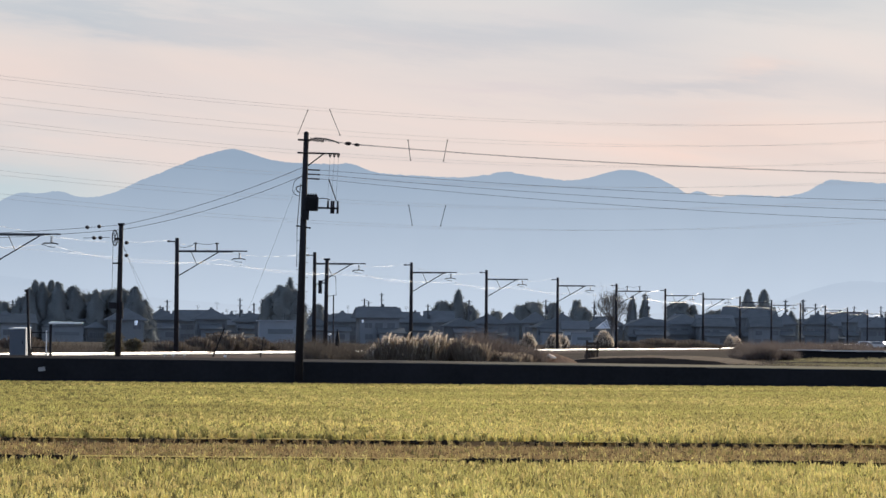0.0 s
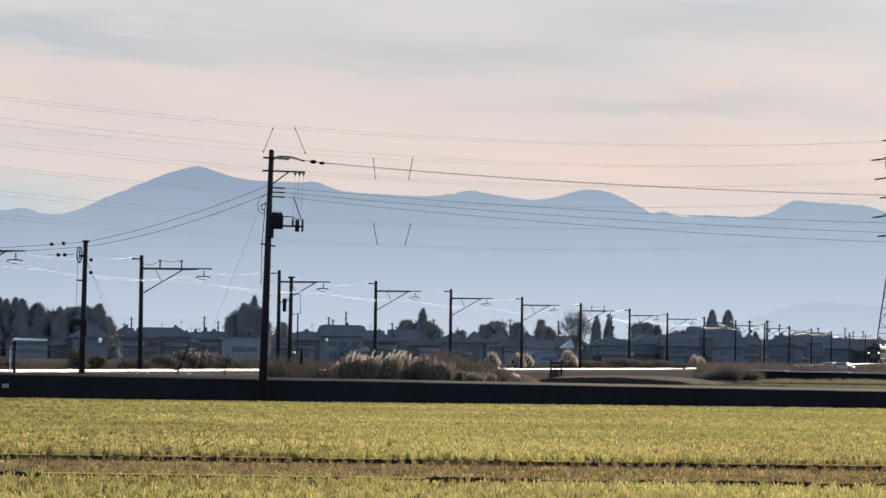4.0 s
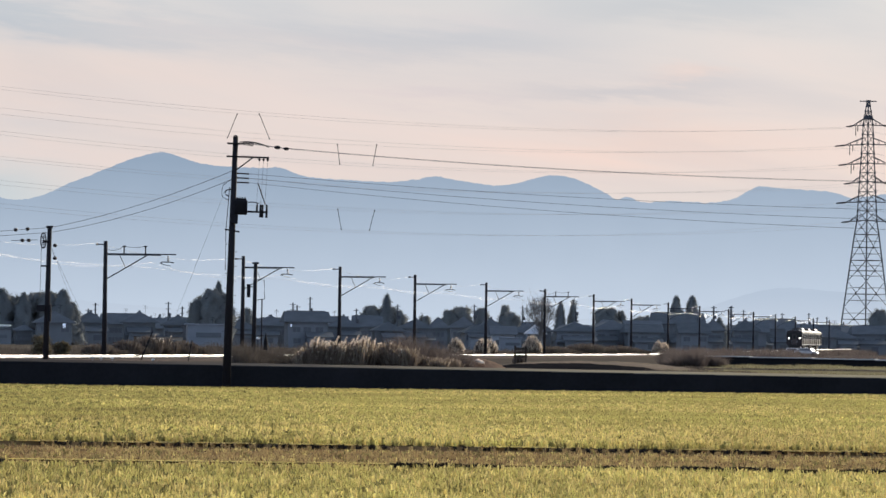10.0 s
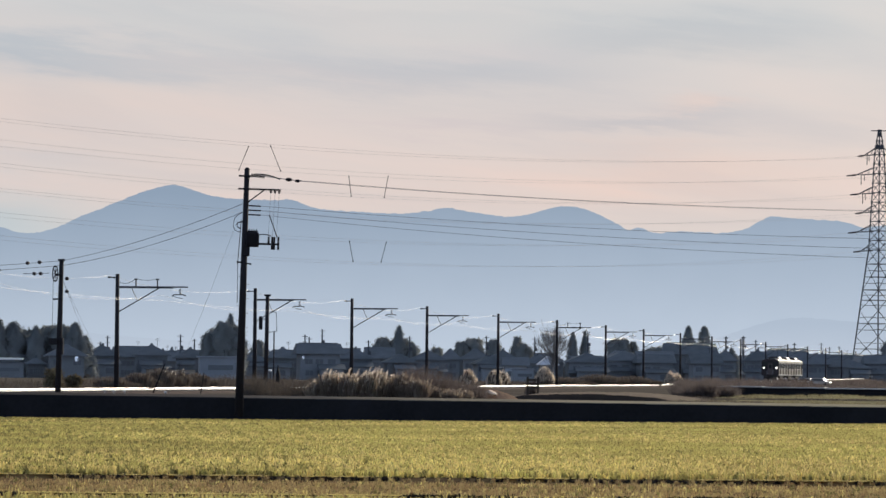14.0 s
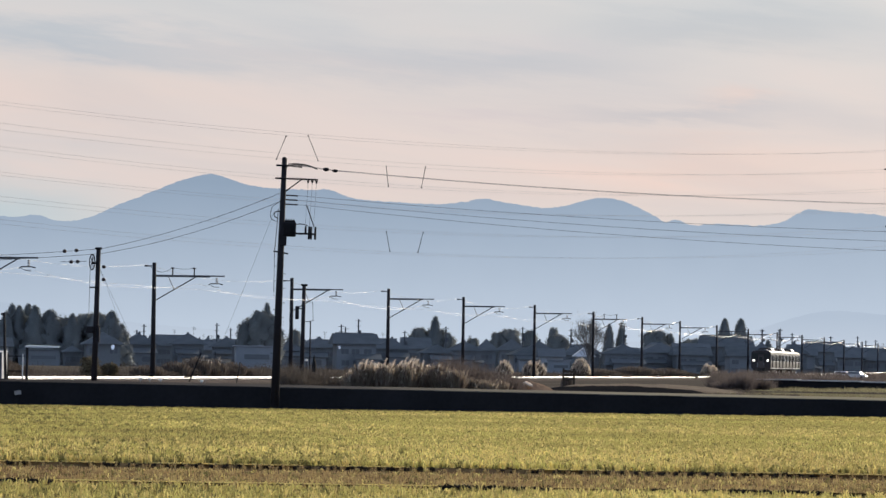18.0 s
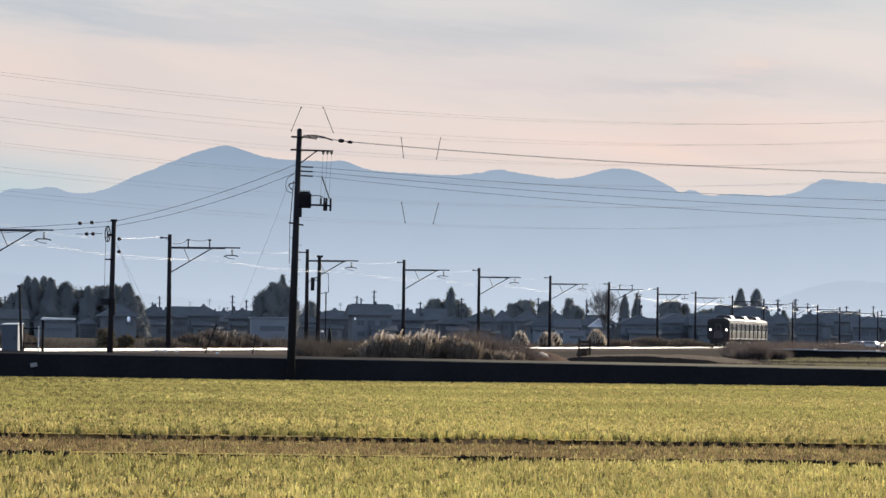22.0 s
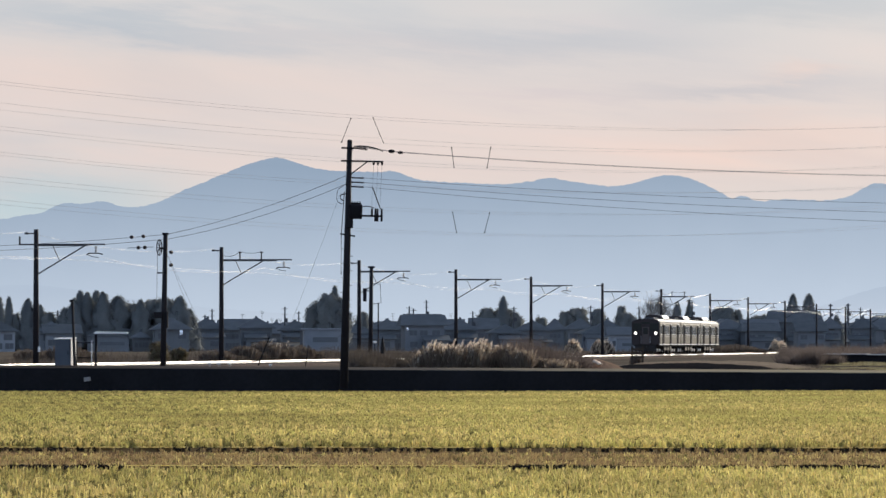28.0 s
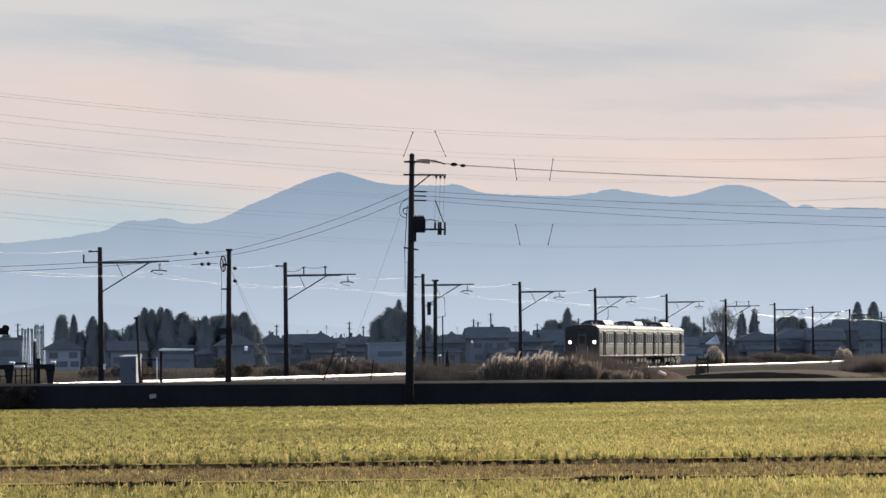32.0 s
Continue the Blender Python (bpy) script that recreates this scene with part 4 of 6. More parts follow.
            for dz in (-0.53, 0.53):
                box(bm, (cx, -0.05, wall_h * f + dz), (1.6, 0.1, 0.07))
            part("window_frame", bm, wall_grey, win)
    if style == "hip" and w > 6.5 and rng.random() < 0.6:
        z = wall_h * 0.5
        part("porch_roof", box(bmesh.new(), (rng.uniform(-1, 1), -0.9, z), (w * 0.95, 1.7, 0.14), m=pose(0, 0, 0, 14, 0, 0)), roof, hs)
    return hs


def bright_window(hs, x, z, w, h):
    """A small pane that mirrors the bright sky behind the field."""
    win = part("mirror_window", box(bmesh.new(), (x, -0.04, z), (w, 0.1, h), bevel=0.01), mirror_glass, hs, "window pane mirroring the bright sky")
    bm = bmesh.new()
    for s in (-1, 1):
        box(bm, (x + s * (w / 2 + 0.03), -0.05, z), (0.06, 0.12, h + 0.12)), box(bm, (x, -0.05, z + s * (h / 2 + 0.03)), (w, 0.12, 0.06))
    part("window_frame", bm, wall_pale, win)


def unit_ball():
    bm = bmesh.new()
    bmesh.ops.create_icosphere(bm, subdivisions=1, radius=1.0)
    out = np.array([[v.co[:] for v in f.verts] for f in bm.faces])
    bm.free()
    return out


BALL = unit_ball()


def clump(rng, centre, radius, count, size):
    """A bough: a lumpy dark core in a shell of small leaves."""
    core = BALL * (0.80 + 0.12 * np.sin(BALL @ rng.normal(0, 3, (3, 3)))) * np.array(radius) + np.array(centre)
    return np.concatenate([core, leaves(rng, centre, radius, count, size, 0.78)])


def leaves(rng, centre, radius, count, size, inner=0.55):
    """Leaf clumps through the shell of an ellipsoid: loose triangles."""
    v = rng.normal(0, 1, (count, 3))
    v /= np.linalg.norm(v, axis=1)[:, None]
    p = np.array(centre) + v * np.array(radius) * rng.uniform(inner, 1.05, count)[:, None]
    a, b = rng.normal(0, 1, (count, 3)), rng.normal(0, 1, (count, 3))
    a *= (size / np.linalg.norm(a, axis=1) * rng.uniform(0.6, 1.3, count))[:, None]
    b *= (size / np.linalg.norm(b, axis=1) * rng.uniform(0.6, 1.3, count))[:, None]
    return np.concatenate([np.stack([p - a * 0.6, p + a * 0.6, p + b], 1), np.stack([p - a * 0.6, p + b * 0.2 - a * 0.1, p - b * 0.7], 1)])


def crown_mesh(tris, mat, centre, radii):
    """Leaves that shade as one soft mass: their normals turn outwards from the crown's middle."""
    mid = tris.mean(1)
    out = (mid - np.array(centre)) / np.array(radii) ** 2
    out /= np.linalg.norm(out, axis=1)[:, None] + 1e-9
    face = np.cross(tris[:, 1] - tris[:, 0], tris[:, 2] - tris[:, 0])
    face /= np.linalg.norm(face, axis=1)[:, None] + 1e-9
    back = (face * out).sum(1) < 0
    tris = tris.copy()
    tris[back] = tris[back][:, ::-1]
    face[back] *= -1
    out[:, 2] *= 0.3
    n = out * 0.9 + face * 0.10
    n /= np.linalg.norm(n, axis=1)[:, None]
    me = soup("crown", tris, mat)
    me.shade_smooth()
    me.normals_split_custom_set_from_vertices(np.repeat(n, 3, axis=0).tolist())
    return me


def crown_tris(rng, h, r, kind):
    """A lumpy crown body, and small leaves that stand off it all round."""
    ph = rng.uniform(0, math.tau, 6)
    amp = {"cedar": 0.27, "cone": 0.06, "round": 0.30}[kind]

    def surface(a, q):
        if kind == "cedar":
            prof = np.maximum(0.0, 1.0 - q ** 2.0) ** 0.75 * 0.96 + 0.04
        elif kind == "cone":
            prof = np.minimum(1.0, 1.5 - q) * np.maximum(0.0, 1.0 - q ** 24) ** 0.5
        else:
            prof = np.maximum(0.04, 1.0 - np.abs((q - 0.45) / 0.58) ** 2.6) ** 0.5
        lump = 1.0 + amp * (0.6 * np.sin(3 * a + ph[0] + 6 * q) + 0.5 * np.sin(5 * a + ph[1] - 11 * q) + 0.6 * np.sin(2 * a + ph[2] + 17 * q) + 0.5 * np.sin(7 * a + ph[3] + 31 * q) + 0.35 * np.sin(11 * a + ph[5] - 43 * q))
        z = h * (0.06 + 0.94 * q) + 0.05 * h * amp * np.sin(4 * a + ph[4] + 9 * q)
        return prof * lump * r, z

    na, nq = 26, 30
    a, q = np.meshgrid(np.arange(na + 1) * math.tau / na, np.arange(nq + 1) / nq)
    rad, z = surface(a, q)
    p = np.stack([np.cos(a) * rad * 0.88, np.sin(a) * rad * 0.88, z * 0.985], 2)
    c = [p[:-1, :-1], p[:-1, 1:], p[1:, 1:], p[1:, :-1]]
    body = np.concatenate([np.stack([c[0], c[1], c[2]], 2).reshape(-1, 3, 3), np.stack([c[0], c[2], c[3]], 2).reshape(-1, 3, 3)])
    n = int(900 + 70 * h * r)
    a, q = rng.uniform(0, math.tau, n), rng.beta(1.1, 1.0, n)
    rad, z = surface(a, q)
    rad = rad * rng.uniform(0.88, 1.03, n) + rng.exponential(0.07, n)
    p = np.stack([np.cos(a) * rad, np.sin(a) * rad, z + rng.normal(0, 0.10, n)], 1)
    u, v = rng.normal(0, 1, (n, 3)), rng.normal(0, 1, (n, 3))
    u *= (0.24 * rng.uniform(0.5, 1.3, n) / np.linalg.norm(u, axis=1))[:, None]
    v *= (0.24 * rng.uniform(0.5, 1.3, n) / np.linalg.norm(v, axis=1))[:, None]
    return np.concatenate([body, np.stack([p - u * 0.6, p + u * 0.6, p + v], 1), np.stack([p - u * 0.6, p + v * 0.2 - u * 0.1, p - v * 0.7], 1)])


def tree(x, y, w, top, kind="round"):
    seed = abs(int(x * 31 + y * 7)) + 3
    rng = np.random.default_rng(seed)
    h = top - PLAIN
    looks = {"round": ("dense dark broadleaf tree behind the houses", leaf_haze_olive), "cedar": ("tall dark pointed cedar tree", leaf_haze_dark), "cone": ("trimmed dark cone-shaped conifer", leaf_haze_dark), "bare": ("leafless tree with a fan of thin twigs", bark)}
    t = thing("tree", pose(x, y, PLAIN, 0, 0, float(rng.uniform(0, 360))), looks[kind][0], "tree", "trees of the town")
    r = w / 2
    bm = rod(bmesh.new(), (0, 0, 0), (0.1, 0.05, h * 0.45), 0.10 + 0.02 * h, 0.06 + 0.008 * h, 7)
    for k in range(6):
        a = k * 1.05 + float(rng.uniform(0, 0.5))
        z = h * float(rng.uniform(0.25, 0.45))
        rod(bm, (0.05, 0.02, z), (math.cos(a) * r * 0.55, math.sin(a) * r * 0.55, z + h * 0.22), 0.07 + 0.004 * h, 0.03, 5)
    part("trunk", bm, twig_grey if kind == "bare" else bark, t)
    if kind == "bare":
        r *= 1.35
        bm = bmesh.new()
        for k in range(110):
            a, u = float(rng.uniform(0, math.tau)), float(rng.uniform(0.1, 1))
            p = Vector((0, 0, h * float(rng.uniform(0.2, 0.5))))
            e = Vector((math.cos(a) * r * u, math.sin(a) * r * u, h * (1.0 - 0.30 * u * u) * float(rng.uniform(0.9, 1.0))))
            mid = p.lerp(e, 0.5) + Vector((math.cos(a) * r * 0.1, math.sin(a) * r * 0.1, 0))
            pipe(bm, [p, mid, e], 0.035, 4)
            for j in range(5):
                q = mid.lerp(e, float(rng.uniform(0, 0.9)))
                rod(bm, q, q + Vector(rng.normal(0, 0.5, 3)) + Vector((0, 0, h * 0.12)), 0.026, 0.014, 3)
        part("crown", bm, twig_grey, t)
        return t
    tris = crown_tris(rng, h, r, kind)
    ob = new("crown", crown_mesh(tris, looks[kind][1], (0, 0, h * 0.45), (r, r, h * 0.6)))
    ob.parent = t
    return t


def town_pole(x, y, top):
    t = thing("utility_pole", pose(x, y, PLAIN, 0, 0, (x * 7) % 40), "thin grey street utility pole among the houses", "utility pole", "town utility poles")
    h = top - 0.85
    part("pole", rod(bmesh.new(), (0, 0, 0), (0, 0, h), 0.20, 0.15, 7), gantry_grey, t)
    for k, z in enumerate((h - 0.4, h - 1.5)):
        part("cross_arm", box(bmesh.new(), (0, 0, z), (1.3 - 0.3 * k, 0.1, 0.1)), gantry_grey, t)
    part("transformer_tank", rod(bmesh.new(), (0.4, 0, h - 3.2), (0.4, 0, h - 2.4), 0.26, n=8), gantry_grey, t)


house(-65.8, 1000, 6.7, 7.5, "gable", wall_white, roof_haze_dark)
house(-56.7, 984, 6.3, 5.7, "hip", wall_grey, roof_haze_dark)
house(-35.4, 1016, 6.3, 7.5, "hip", wall_grey, roof_haze_dark)
house(-31.0, 1040, 4.4, 7.5, "gable", wall_grey, roof_haze_dark)
house(-25.3, 1012, 6.5, 7.8, "hip", wall_grey, roof_haze_dark)
house(-21.7, 1048, 3.3, 6.3, "gable", wall_grey, roof_haze_dark)
house(-17.6, 1032, 5.8, 7.2, "hip", wall_grey, roof_haze_dark)
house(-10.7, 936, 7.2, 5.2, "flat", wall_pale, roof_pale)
house(-20.2, 968, 9.2, 2.7, "flat", wall_tan, roof_haze_dark)
house(1.8, 1040, 6.6, 7.5, "hip", wall_grey, roof_haze_dark)
bright_window(house(9.2, 1000, 8.1, 8.2, "mansard", wall_grey, roof_haze_dark), -3.5, 4.6, 0.4, 0.6)
house(17.2, 1048, 7.0, 7.5, "hip", wall_grey, roof_haze_dark)
house(23.4, 1096, 5.6, 8.1, "gable", wall_grey, roof_haze_dark)
house(33.2, 1064, 6.8, 7.4, "hip", wall_grey, roof_haze_dark)
house(39.2, 1096, 4.0, 8.0, "gable", wall_grey, roof_haze_dark)
house(51.4, 1048, 4.8, 6.0, "gable", wall_white, roof_haze_dark)
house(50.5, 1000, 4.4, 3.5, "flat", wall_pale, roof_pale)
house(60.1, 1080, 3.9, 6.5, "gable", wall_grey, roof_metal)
house(70.9, 1112, 8.7, 7.4, "hip", wall_grey, roof_haze_dark)
house(81.5, 1144, 8.6, 8.2, "hip", wall_grey, roof_haze_dark)
house(90.2, 1160, 7.5, 8.2, "gable", wall_grey, roof_haze_dark)
house(98.7, 1168, 11.3, 10.2, "mansard", wall_grey, roof_haze_dark)
house(111.5, 1208, 7.2, 7.9, "hip", wall_grey, roof_haze_dark)
house(123.0, 1256, 8.4, 8.5, "gable", wall_pale, roof_haze_dark)
house(135.8, 1296, 9.5, 9.8, "mansard", wall_grey, roof_haze_dark)
house(127.2, 1150, 5.7, 7.9, "hip", wall_grey, roof_haze_dark)
house(133.0, 1152, 8.6, 7.6, "mansard", wall_grey, roof_haze_dark)
house(142.6, 1150, 11.4, 7.5, "mansard", wall_grey, roof_haze_dark)
house(-83.1, 936, 5.2, 7.0, "flat", wall_grey, roof_haze_dark)
house(-71.2, 920, 6.2, 6.6, "gable", wall_white, roof_haze_dark)
house(-47.4, 968, 7.7, 5.1, "flat", wall_grey, roof_haze_dark)
house(-4.9, 1064, 7.8, 6.4, "hip", wall_grey, roof_haze_dark)
house(26.7, 1040, 6.0, 6.4, "hip", wall_grey, roof_haze_dark)
house(48.3, 1096, 6.3, 6.4, "hip", wall_pale, roof_haze_dark)
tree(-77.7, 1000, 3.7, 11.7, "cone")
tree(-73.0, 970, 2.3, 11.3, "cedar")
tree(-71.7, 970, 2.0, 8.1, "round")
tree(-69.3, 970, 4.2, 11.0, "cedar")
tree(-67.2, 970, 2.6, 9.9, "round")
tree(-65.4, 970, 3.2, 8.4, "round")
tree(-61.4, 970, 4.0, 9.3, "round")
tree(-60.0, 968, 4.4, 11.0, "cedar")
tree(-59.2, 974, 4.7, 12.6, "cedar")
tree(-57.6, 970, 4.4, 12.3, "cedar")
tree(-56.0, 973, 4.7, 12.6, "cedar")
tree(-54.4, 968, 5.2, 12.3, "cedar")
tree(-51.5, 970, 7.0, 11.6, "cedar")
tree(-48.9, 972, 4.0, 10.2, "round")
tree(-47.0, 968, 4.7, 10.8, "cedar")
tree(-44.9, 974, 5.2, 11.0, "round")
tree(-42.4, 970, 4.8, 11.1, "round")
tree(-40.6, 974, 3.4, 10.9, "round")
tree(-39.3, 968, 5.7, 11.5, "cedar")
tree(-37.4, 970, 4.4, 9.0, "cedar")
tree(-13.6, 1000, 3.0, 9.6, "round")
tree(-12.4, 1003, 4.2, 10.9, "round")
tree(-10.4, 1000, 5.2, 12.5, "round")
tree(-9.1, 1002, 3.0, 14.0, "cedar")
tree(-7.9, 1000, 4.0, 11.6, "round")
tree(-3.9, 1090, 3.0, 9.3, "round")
tree(24.8, 1129, 4.5, 10.5, "round")
tree(28.4, 1127, 3.9, 13.1, "cedar")
tree(28.7, 1131, 6.9, 10.3, "round")
tree(31.0, 1129, 3.7, 9.5, "round")
tree(37.4, 1140, 3.4, 8.4, "round")
tree(43.3, 1144, 3.7, 9.9, "round")
tree(46.2, 1146, 5.6, 10.7, "round")
tree(52.7, 1182, 3.7, 10.8, "round")
tree(57.6, 1146, 4.9, 9.6, "round")
tree(56.5, 1148, 2.6, 11.2, "round")
tree(56.6, 1000, 6.7, 12.1, "bare")
tree(72.3, 1193, 3.2, 12.6, "cedar")
tree(75.4, 1195, 2.8, 13.0, "cedar")
tree(83.6, 1193, 6.4, 11.4, "round")
tree(87.2, 1195, 2.4, 10.6, "round")
tree(92.9, 1198, 6.7, 9.4, "round")
tree(100.2, 1190, 4.6, 14.4, "cedar")
tree(104.3, 1192, 5.2, 14.4, "cedar")
tree(110.8, 1190, 4.4, 8.8, "cedar")
tree(127.2, 1368, 3.6, 10.4, "cedar")
tree(145.8, 1158, 4.8, 11.6, "round")
tree(148.4, 1160, 4.0, 10.4, "round")
tree(-86.3, 968, 2.6, 7.7, "round")
town_pole(-65.9, 1008, 9.2)
town_pole(-65.4, 1016, 9.6)
town_pole(-36.2, 1064, 9.9)
town_pole(-38.0, 1072, 8.7)
town_pole(-20.0, 1040, 10.2)
town_pole(-17.2, 1048, 9.3)
town_pole(6.3, 1040, 10.4)
town_pole(7.2, 1040, 9.9)
town_pole(10.0, 1048, 11.7)
town_pole(20.8, 1096, 9.7)
town_pole(29.1, 1064, 10.5)
town_pole(47.8, 1112, 11.1)
town_pole(59.6, 1128, 11.0)
town_pole(74.9, 1176, 12.6)
town_pole(114.7, 1248, 12.7)
town_pole(120.0, 1256, 12.9)
town_pole(126.2, 1288, 12.1)
town_pole(129.5, 1296, 11.5)
town_pole(140.6, 1328, 11.7)
town_pole(121.9, 1328, 13.2)
town_pole(127.3, 1336, 13.4)
town_pole(149.1, 1408, 12.3)
town_pole(156.8, 1408, 12.4)
town_pole(163.7, 1448, 11.5)
town_pole(166.6, 1448, 11.7)
town_pole(-83.9, 968, 10.1)
town_pole(-64.3, 984, 8.6)
house(-60.5, 938, 6.0, 6.0, "gable", wall_pale, roof_haze_dark)
house(-50.9, 930, 7.1, 3.7, "flat", wall_grey, roof_haze_dark)
bright_window(house(-39.5, 936, 6.5, 7.2, "gable", wall_grey, roof_haze_dark), 1.8, 3.7, 0.6, 0.9)
house(-45.6, 942, 3.3, 4.6, "hip", wall_grey, roof_haze_dark)
house(-62.6, 940, 5.0, 6.5, "gable", wall_pale, roof_haze_dark)
house(-58.1, 945, 1.8, 6.0, "gable", wall_grey, roof_haze_dark)


def corner_house():
    """The stepped dark house beside the tower, with an upper room and a lean-to."""
    y = 640
    hs = thing("house", pose(84.8, y, 0.8), "large dark weathered house with stepped roofs", "house", "houses of the town")
    part("wall", box(bmesh.new(), (4.9, 4, 2.9), (12, 8, 5.8)), wall_pale, hs)
    bm = prism(bmesh.new(), [(-2.2, 5.85), (12, 5.85), (12, 6.05), (9.5, 8.3), (0.3, 8.3), (-0.6, 6.3), (-2.2, 6.05)], -0.8, 8.6)
    part("roof", bm, roof_haze_dark, hs)
    part("upper_wall", box(bmesh.new(), (5.6, 4, 9.2), (10.6, 6, 2.0)), wall_grey, hs)
    bm = prism(bmesh.new(), [(-0.1, 10.0), (12, 10.0), (12, 10.3), (9, 12.0), (0.3, 12.0), (0.0, 10.8)], -0.2, 8.2)
    part("upper_roof", bm, roof_haze_dark, hs)
    part("lean_to_wall", box(bmesh.new(), (0.4, -2.0, 1.0), (5.4, 4, 2.0)), wall_white, hs)
    part("lean_to_roof", box(bmesh.new(), (0.4, -2.2, 2.25), (6.2, 4.8, 0.16), m=pose(0, 0, 0, 9, 0, 0)), roof_haze_dark, hs)
    for x in (-1.2, 1.4, 4.6):
        win = part("window", box(bmesh.new(), (x, -4.03 if x < 1.5 else -0.03, 1.3), (1.8, 0.08, 1.0)), window_glass, hs)
        part("window_frame", box(bmesh.new(), (x, -4.06 if x < 1.5 else -0.06, 1.82), (2.0, 0.1, 0.08)), paint_grey, win)
    for x in (1.0, 3.5):
        win = part("window", box(bmesh.new(), (x, -0.03, 4.2), (1.5, 0.08, 1.1)), window_glass, hs)
        part("window_frame", box(bmesh.new(), (x, -0.06, 4.8), (1.7, 0.1, 0.08)), paint_grey, win)


corner_house()


def back_rows():
    """Plainer houses of the streets behind, seen between the first ones."""
    rng = random.Random(21)
    for y, step in ((1130, 7.5), (1260, 9.0), (1400, 10.0)):
        x = -120.0
        while x < 0.15 * y:
            w = rng.uniform(4.5, 8.0)
            if -0.095 < x / y < -0.07:
                # open ground behind the substation
                x += w
                continue
            house(x, y + rng.uniform(-30, 30), w, rng.uniform(6.0, 8.6), rng.choice(("hip", "gable", "gable", "hip", "mansard")), wall_grey, roof_haze_dark)
            x += w * 1.1 + rng.uniform(-0.5, step - 6.5)


back_rows()


def shrub_belt(x0, x1, y, h, name, label, mat, seed, count):
    """A hedge-like belt of bushes with a broken top."""
    rng = np.random.default_rng(seed)
    tris = []
    for k in range(count):
        x = float(rng.uniform(x0, x1))
        hh = h * (0.45 + 0.75 * max(0.0, 0.5 + noise.noise((x * 0.09, seed, 0)))) * float(rng.uniform(0.6, 1.1))
        tris.append(clump(rng, (x, y + float(rng.normal(0, 3)), PLAIN + hh * 0.42), (hh * 0.6, hh * 0.5, hh * 0.45), int(20 + 9 * hh), 0.27))
    return tagged(new(name, crown_mesh(np.concatenate(tris), mat, ((x0 + x1) / 2, y + 6, PLAIN), (x1 - x0, 6, h))), label, "shrubs", kind="stuff")


shrub_belt(-62, -37, 982, 9.6, "shrub_belt", "dark thicket between the cedar trees", leaf_haze_dark, 8, 300)
# the wood past x 160 is unseen, added to darken the train's reflections
shrub_belt(128, 330, 1170, 7.6, "wood_belt", "dark wooded belt beyond the houses", leaf_haze_dark, 9, 420)


def parked_car(x, y, turn, mat, label):
    c = thing("car", pose(x, y, PLAIN, 0, 0, turn), label, "car", "parked cars")
    prof = [(-1.9, 0.35), (1.9, 0.35), (1.95, 0.75), (1.15, 0.92), (0.72, 1.42), (-1.3, 1.45), (-1.85, 0.95)]
    bm = prism(bmesh.new(), prof, -0.78, 0.78)
    bmesh.ops.bevel(bm, geom=bm.edges[:], offset=0.06, segments=1, affect="EDGES")
    body = part("body", bm, mat, c)
    for sy in (-0.79, 0.79):
        part("side_window", prism(bmesh.new(), [(-1.25, 0.95), (0.85, 0.95), (0.5, 1.34), (-1.15, 1.36)], sy - 0.012, sy + 0.012), window_glass, body)
    part("windscreen", box(bmesh.new(), (0.88, 0, 1.16), (0.03, 1.3, 0.55), m=pose(0, 0, 0, 0, -50, 0)), window_glass, body)
    for sx in (-1.2, 1.2):
        for sy in (-0.7, 0.7):
            part("wheel", rod(bmesh.new(), (sx, sy - 0.1, 0.31), (sx, sy + 0.1, 0.31), 0.31, n=14), paint_black, c)


parked_car(97.9, 902, -20, car_white, "small white car parked by the railway")
parked_car(97.4, 876, -22, car_silver, "silver car parked in low sunlight")


def substation_gantry(x, y, top):
    """Lattice posts and beams of a small substation."""
    g = thing("substation_gantry", pose(x, y, PLAIN), "pale grey lattice steel gantry of a substation", "gantry")
    h = top - PLAIN
    for dx, top_z in ((-1.98, 0.93), (-1.39, 0.90), (-0.8, 0.94), (-0.06, 0.92), (0.56, 0.98), (1.04, 1.0), (1.63, 0.97), (2.1, 0.99)):
        hh = h * top_z
        bm = bmesh.new()
        for s in (-0.16, 0.16):
            rod(bm, (dx + s, 0, 0), (dx + s * 0.7, 0, hh), 0.09, n=4)
        k = 0.0
        while k < hh - 0.8:
            rod(bm, (dx - 0.15, 0, k), (dx + 0.15, 0, k + 1.3), 0.025, n=4), rod(bm, (dx + 0.15, 0, k + 1.3), (dx - 0.15, 0, min(k + 2.6, hh)), 0.025, n=4)
            k += 2.6
        part("post", bm, gantry_grey, g)
    for x0, x1, q in ((-2.2, 0.2, 0.90), (0.4, 2.3, 0.96), (0.4, 2.3, 0.84), (-2.2, -0.6, 0.72)):
        bm = bmesh.new()
        rod(bm, (x0, 0, h * q), (x1, 0, h * q), 0.05, n=4), rod(bm, (x0, 0, h * q - 0.35), (x1, 0, h * q - 0.35), 0.04, n=4)
        n = 6
        for i in range(n):
            a, b = x0 + (x1 - x0) * i / n, x0 + (x1 - x0) * (i + 1) / n
            rod(bm, (a, 0, h * q), (b, 0, h * q - 0.35), 0.025, n=4)
        part("beam", bm, gantry_grey, g)


substation_gantry(-80.4, 960, 9.5)
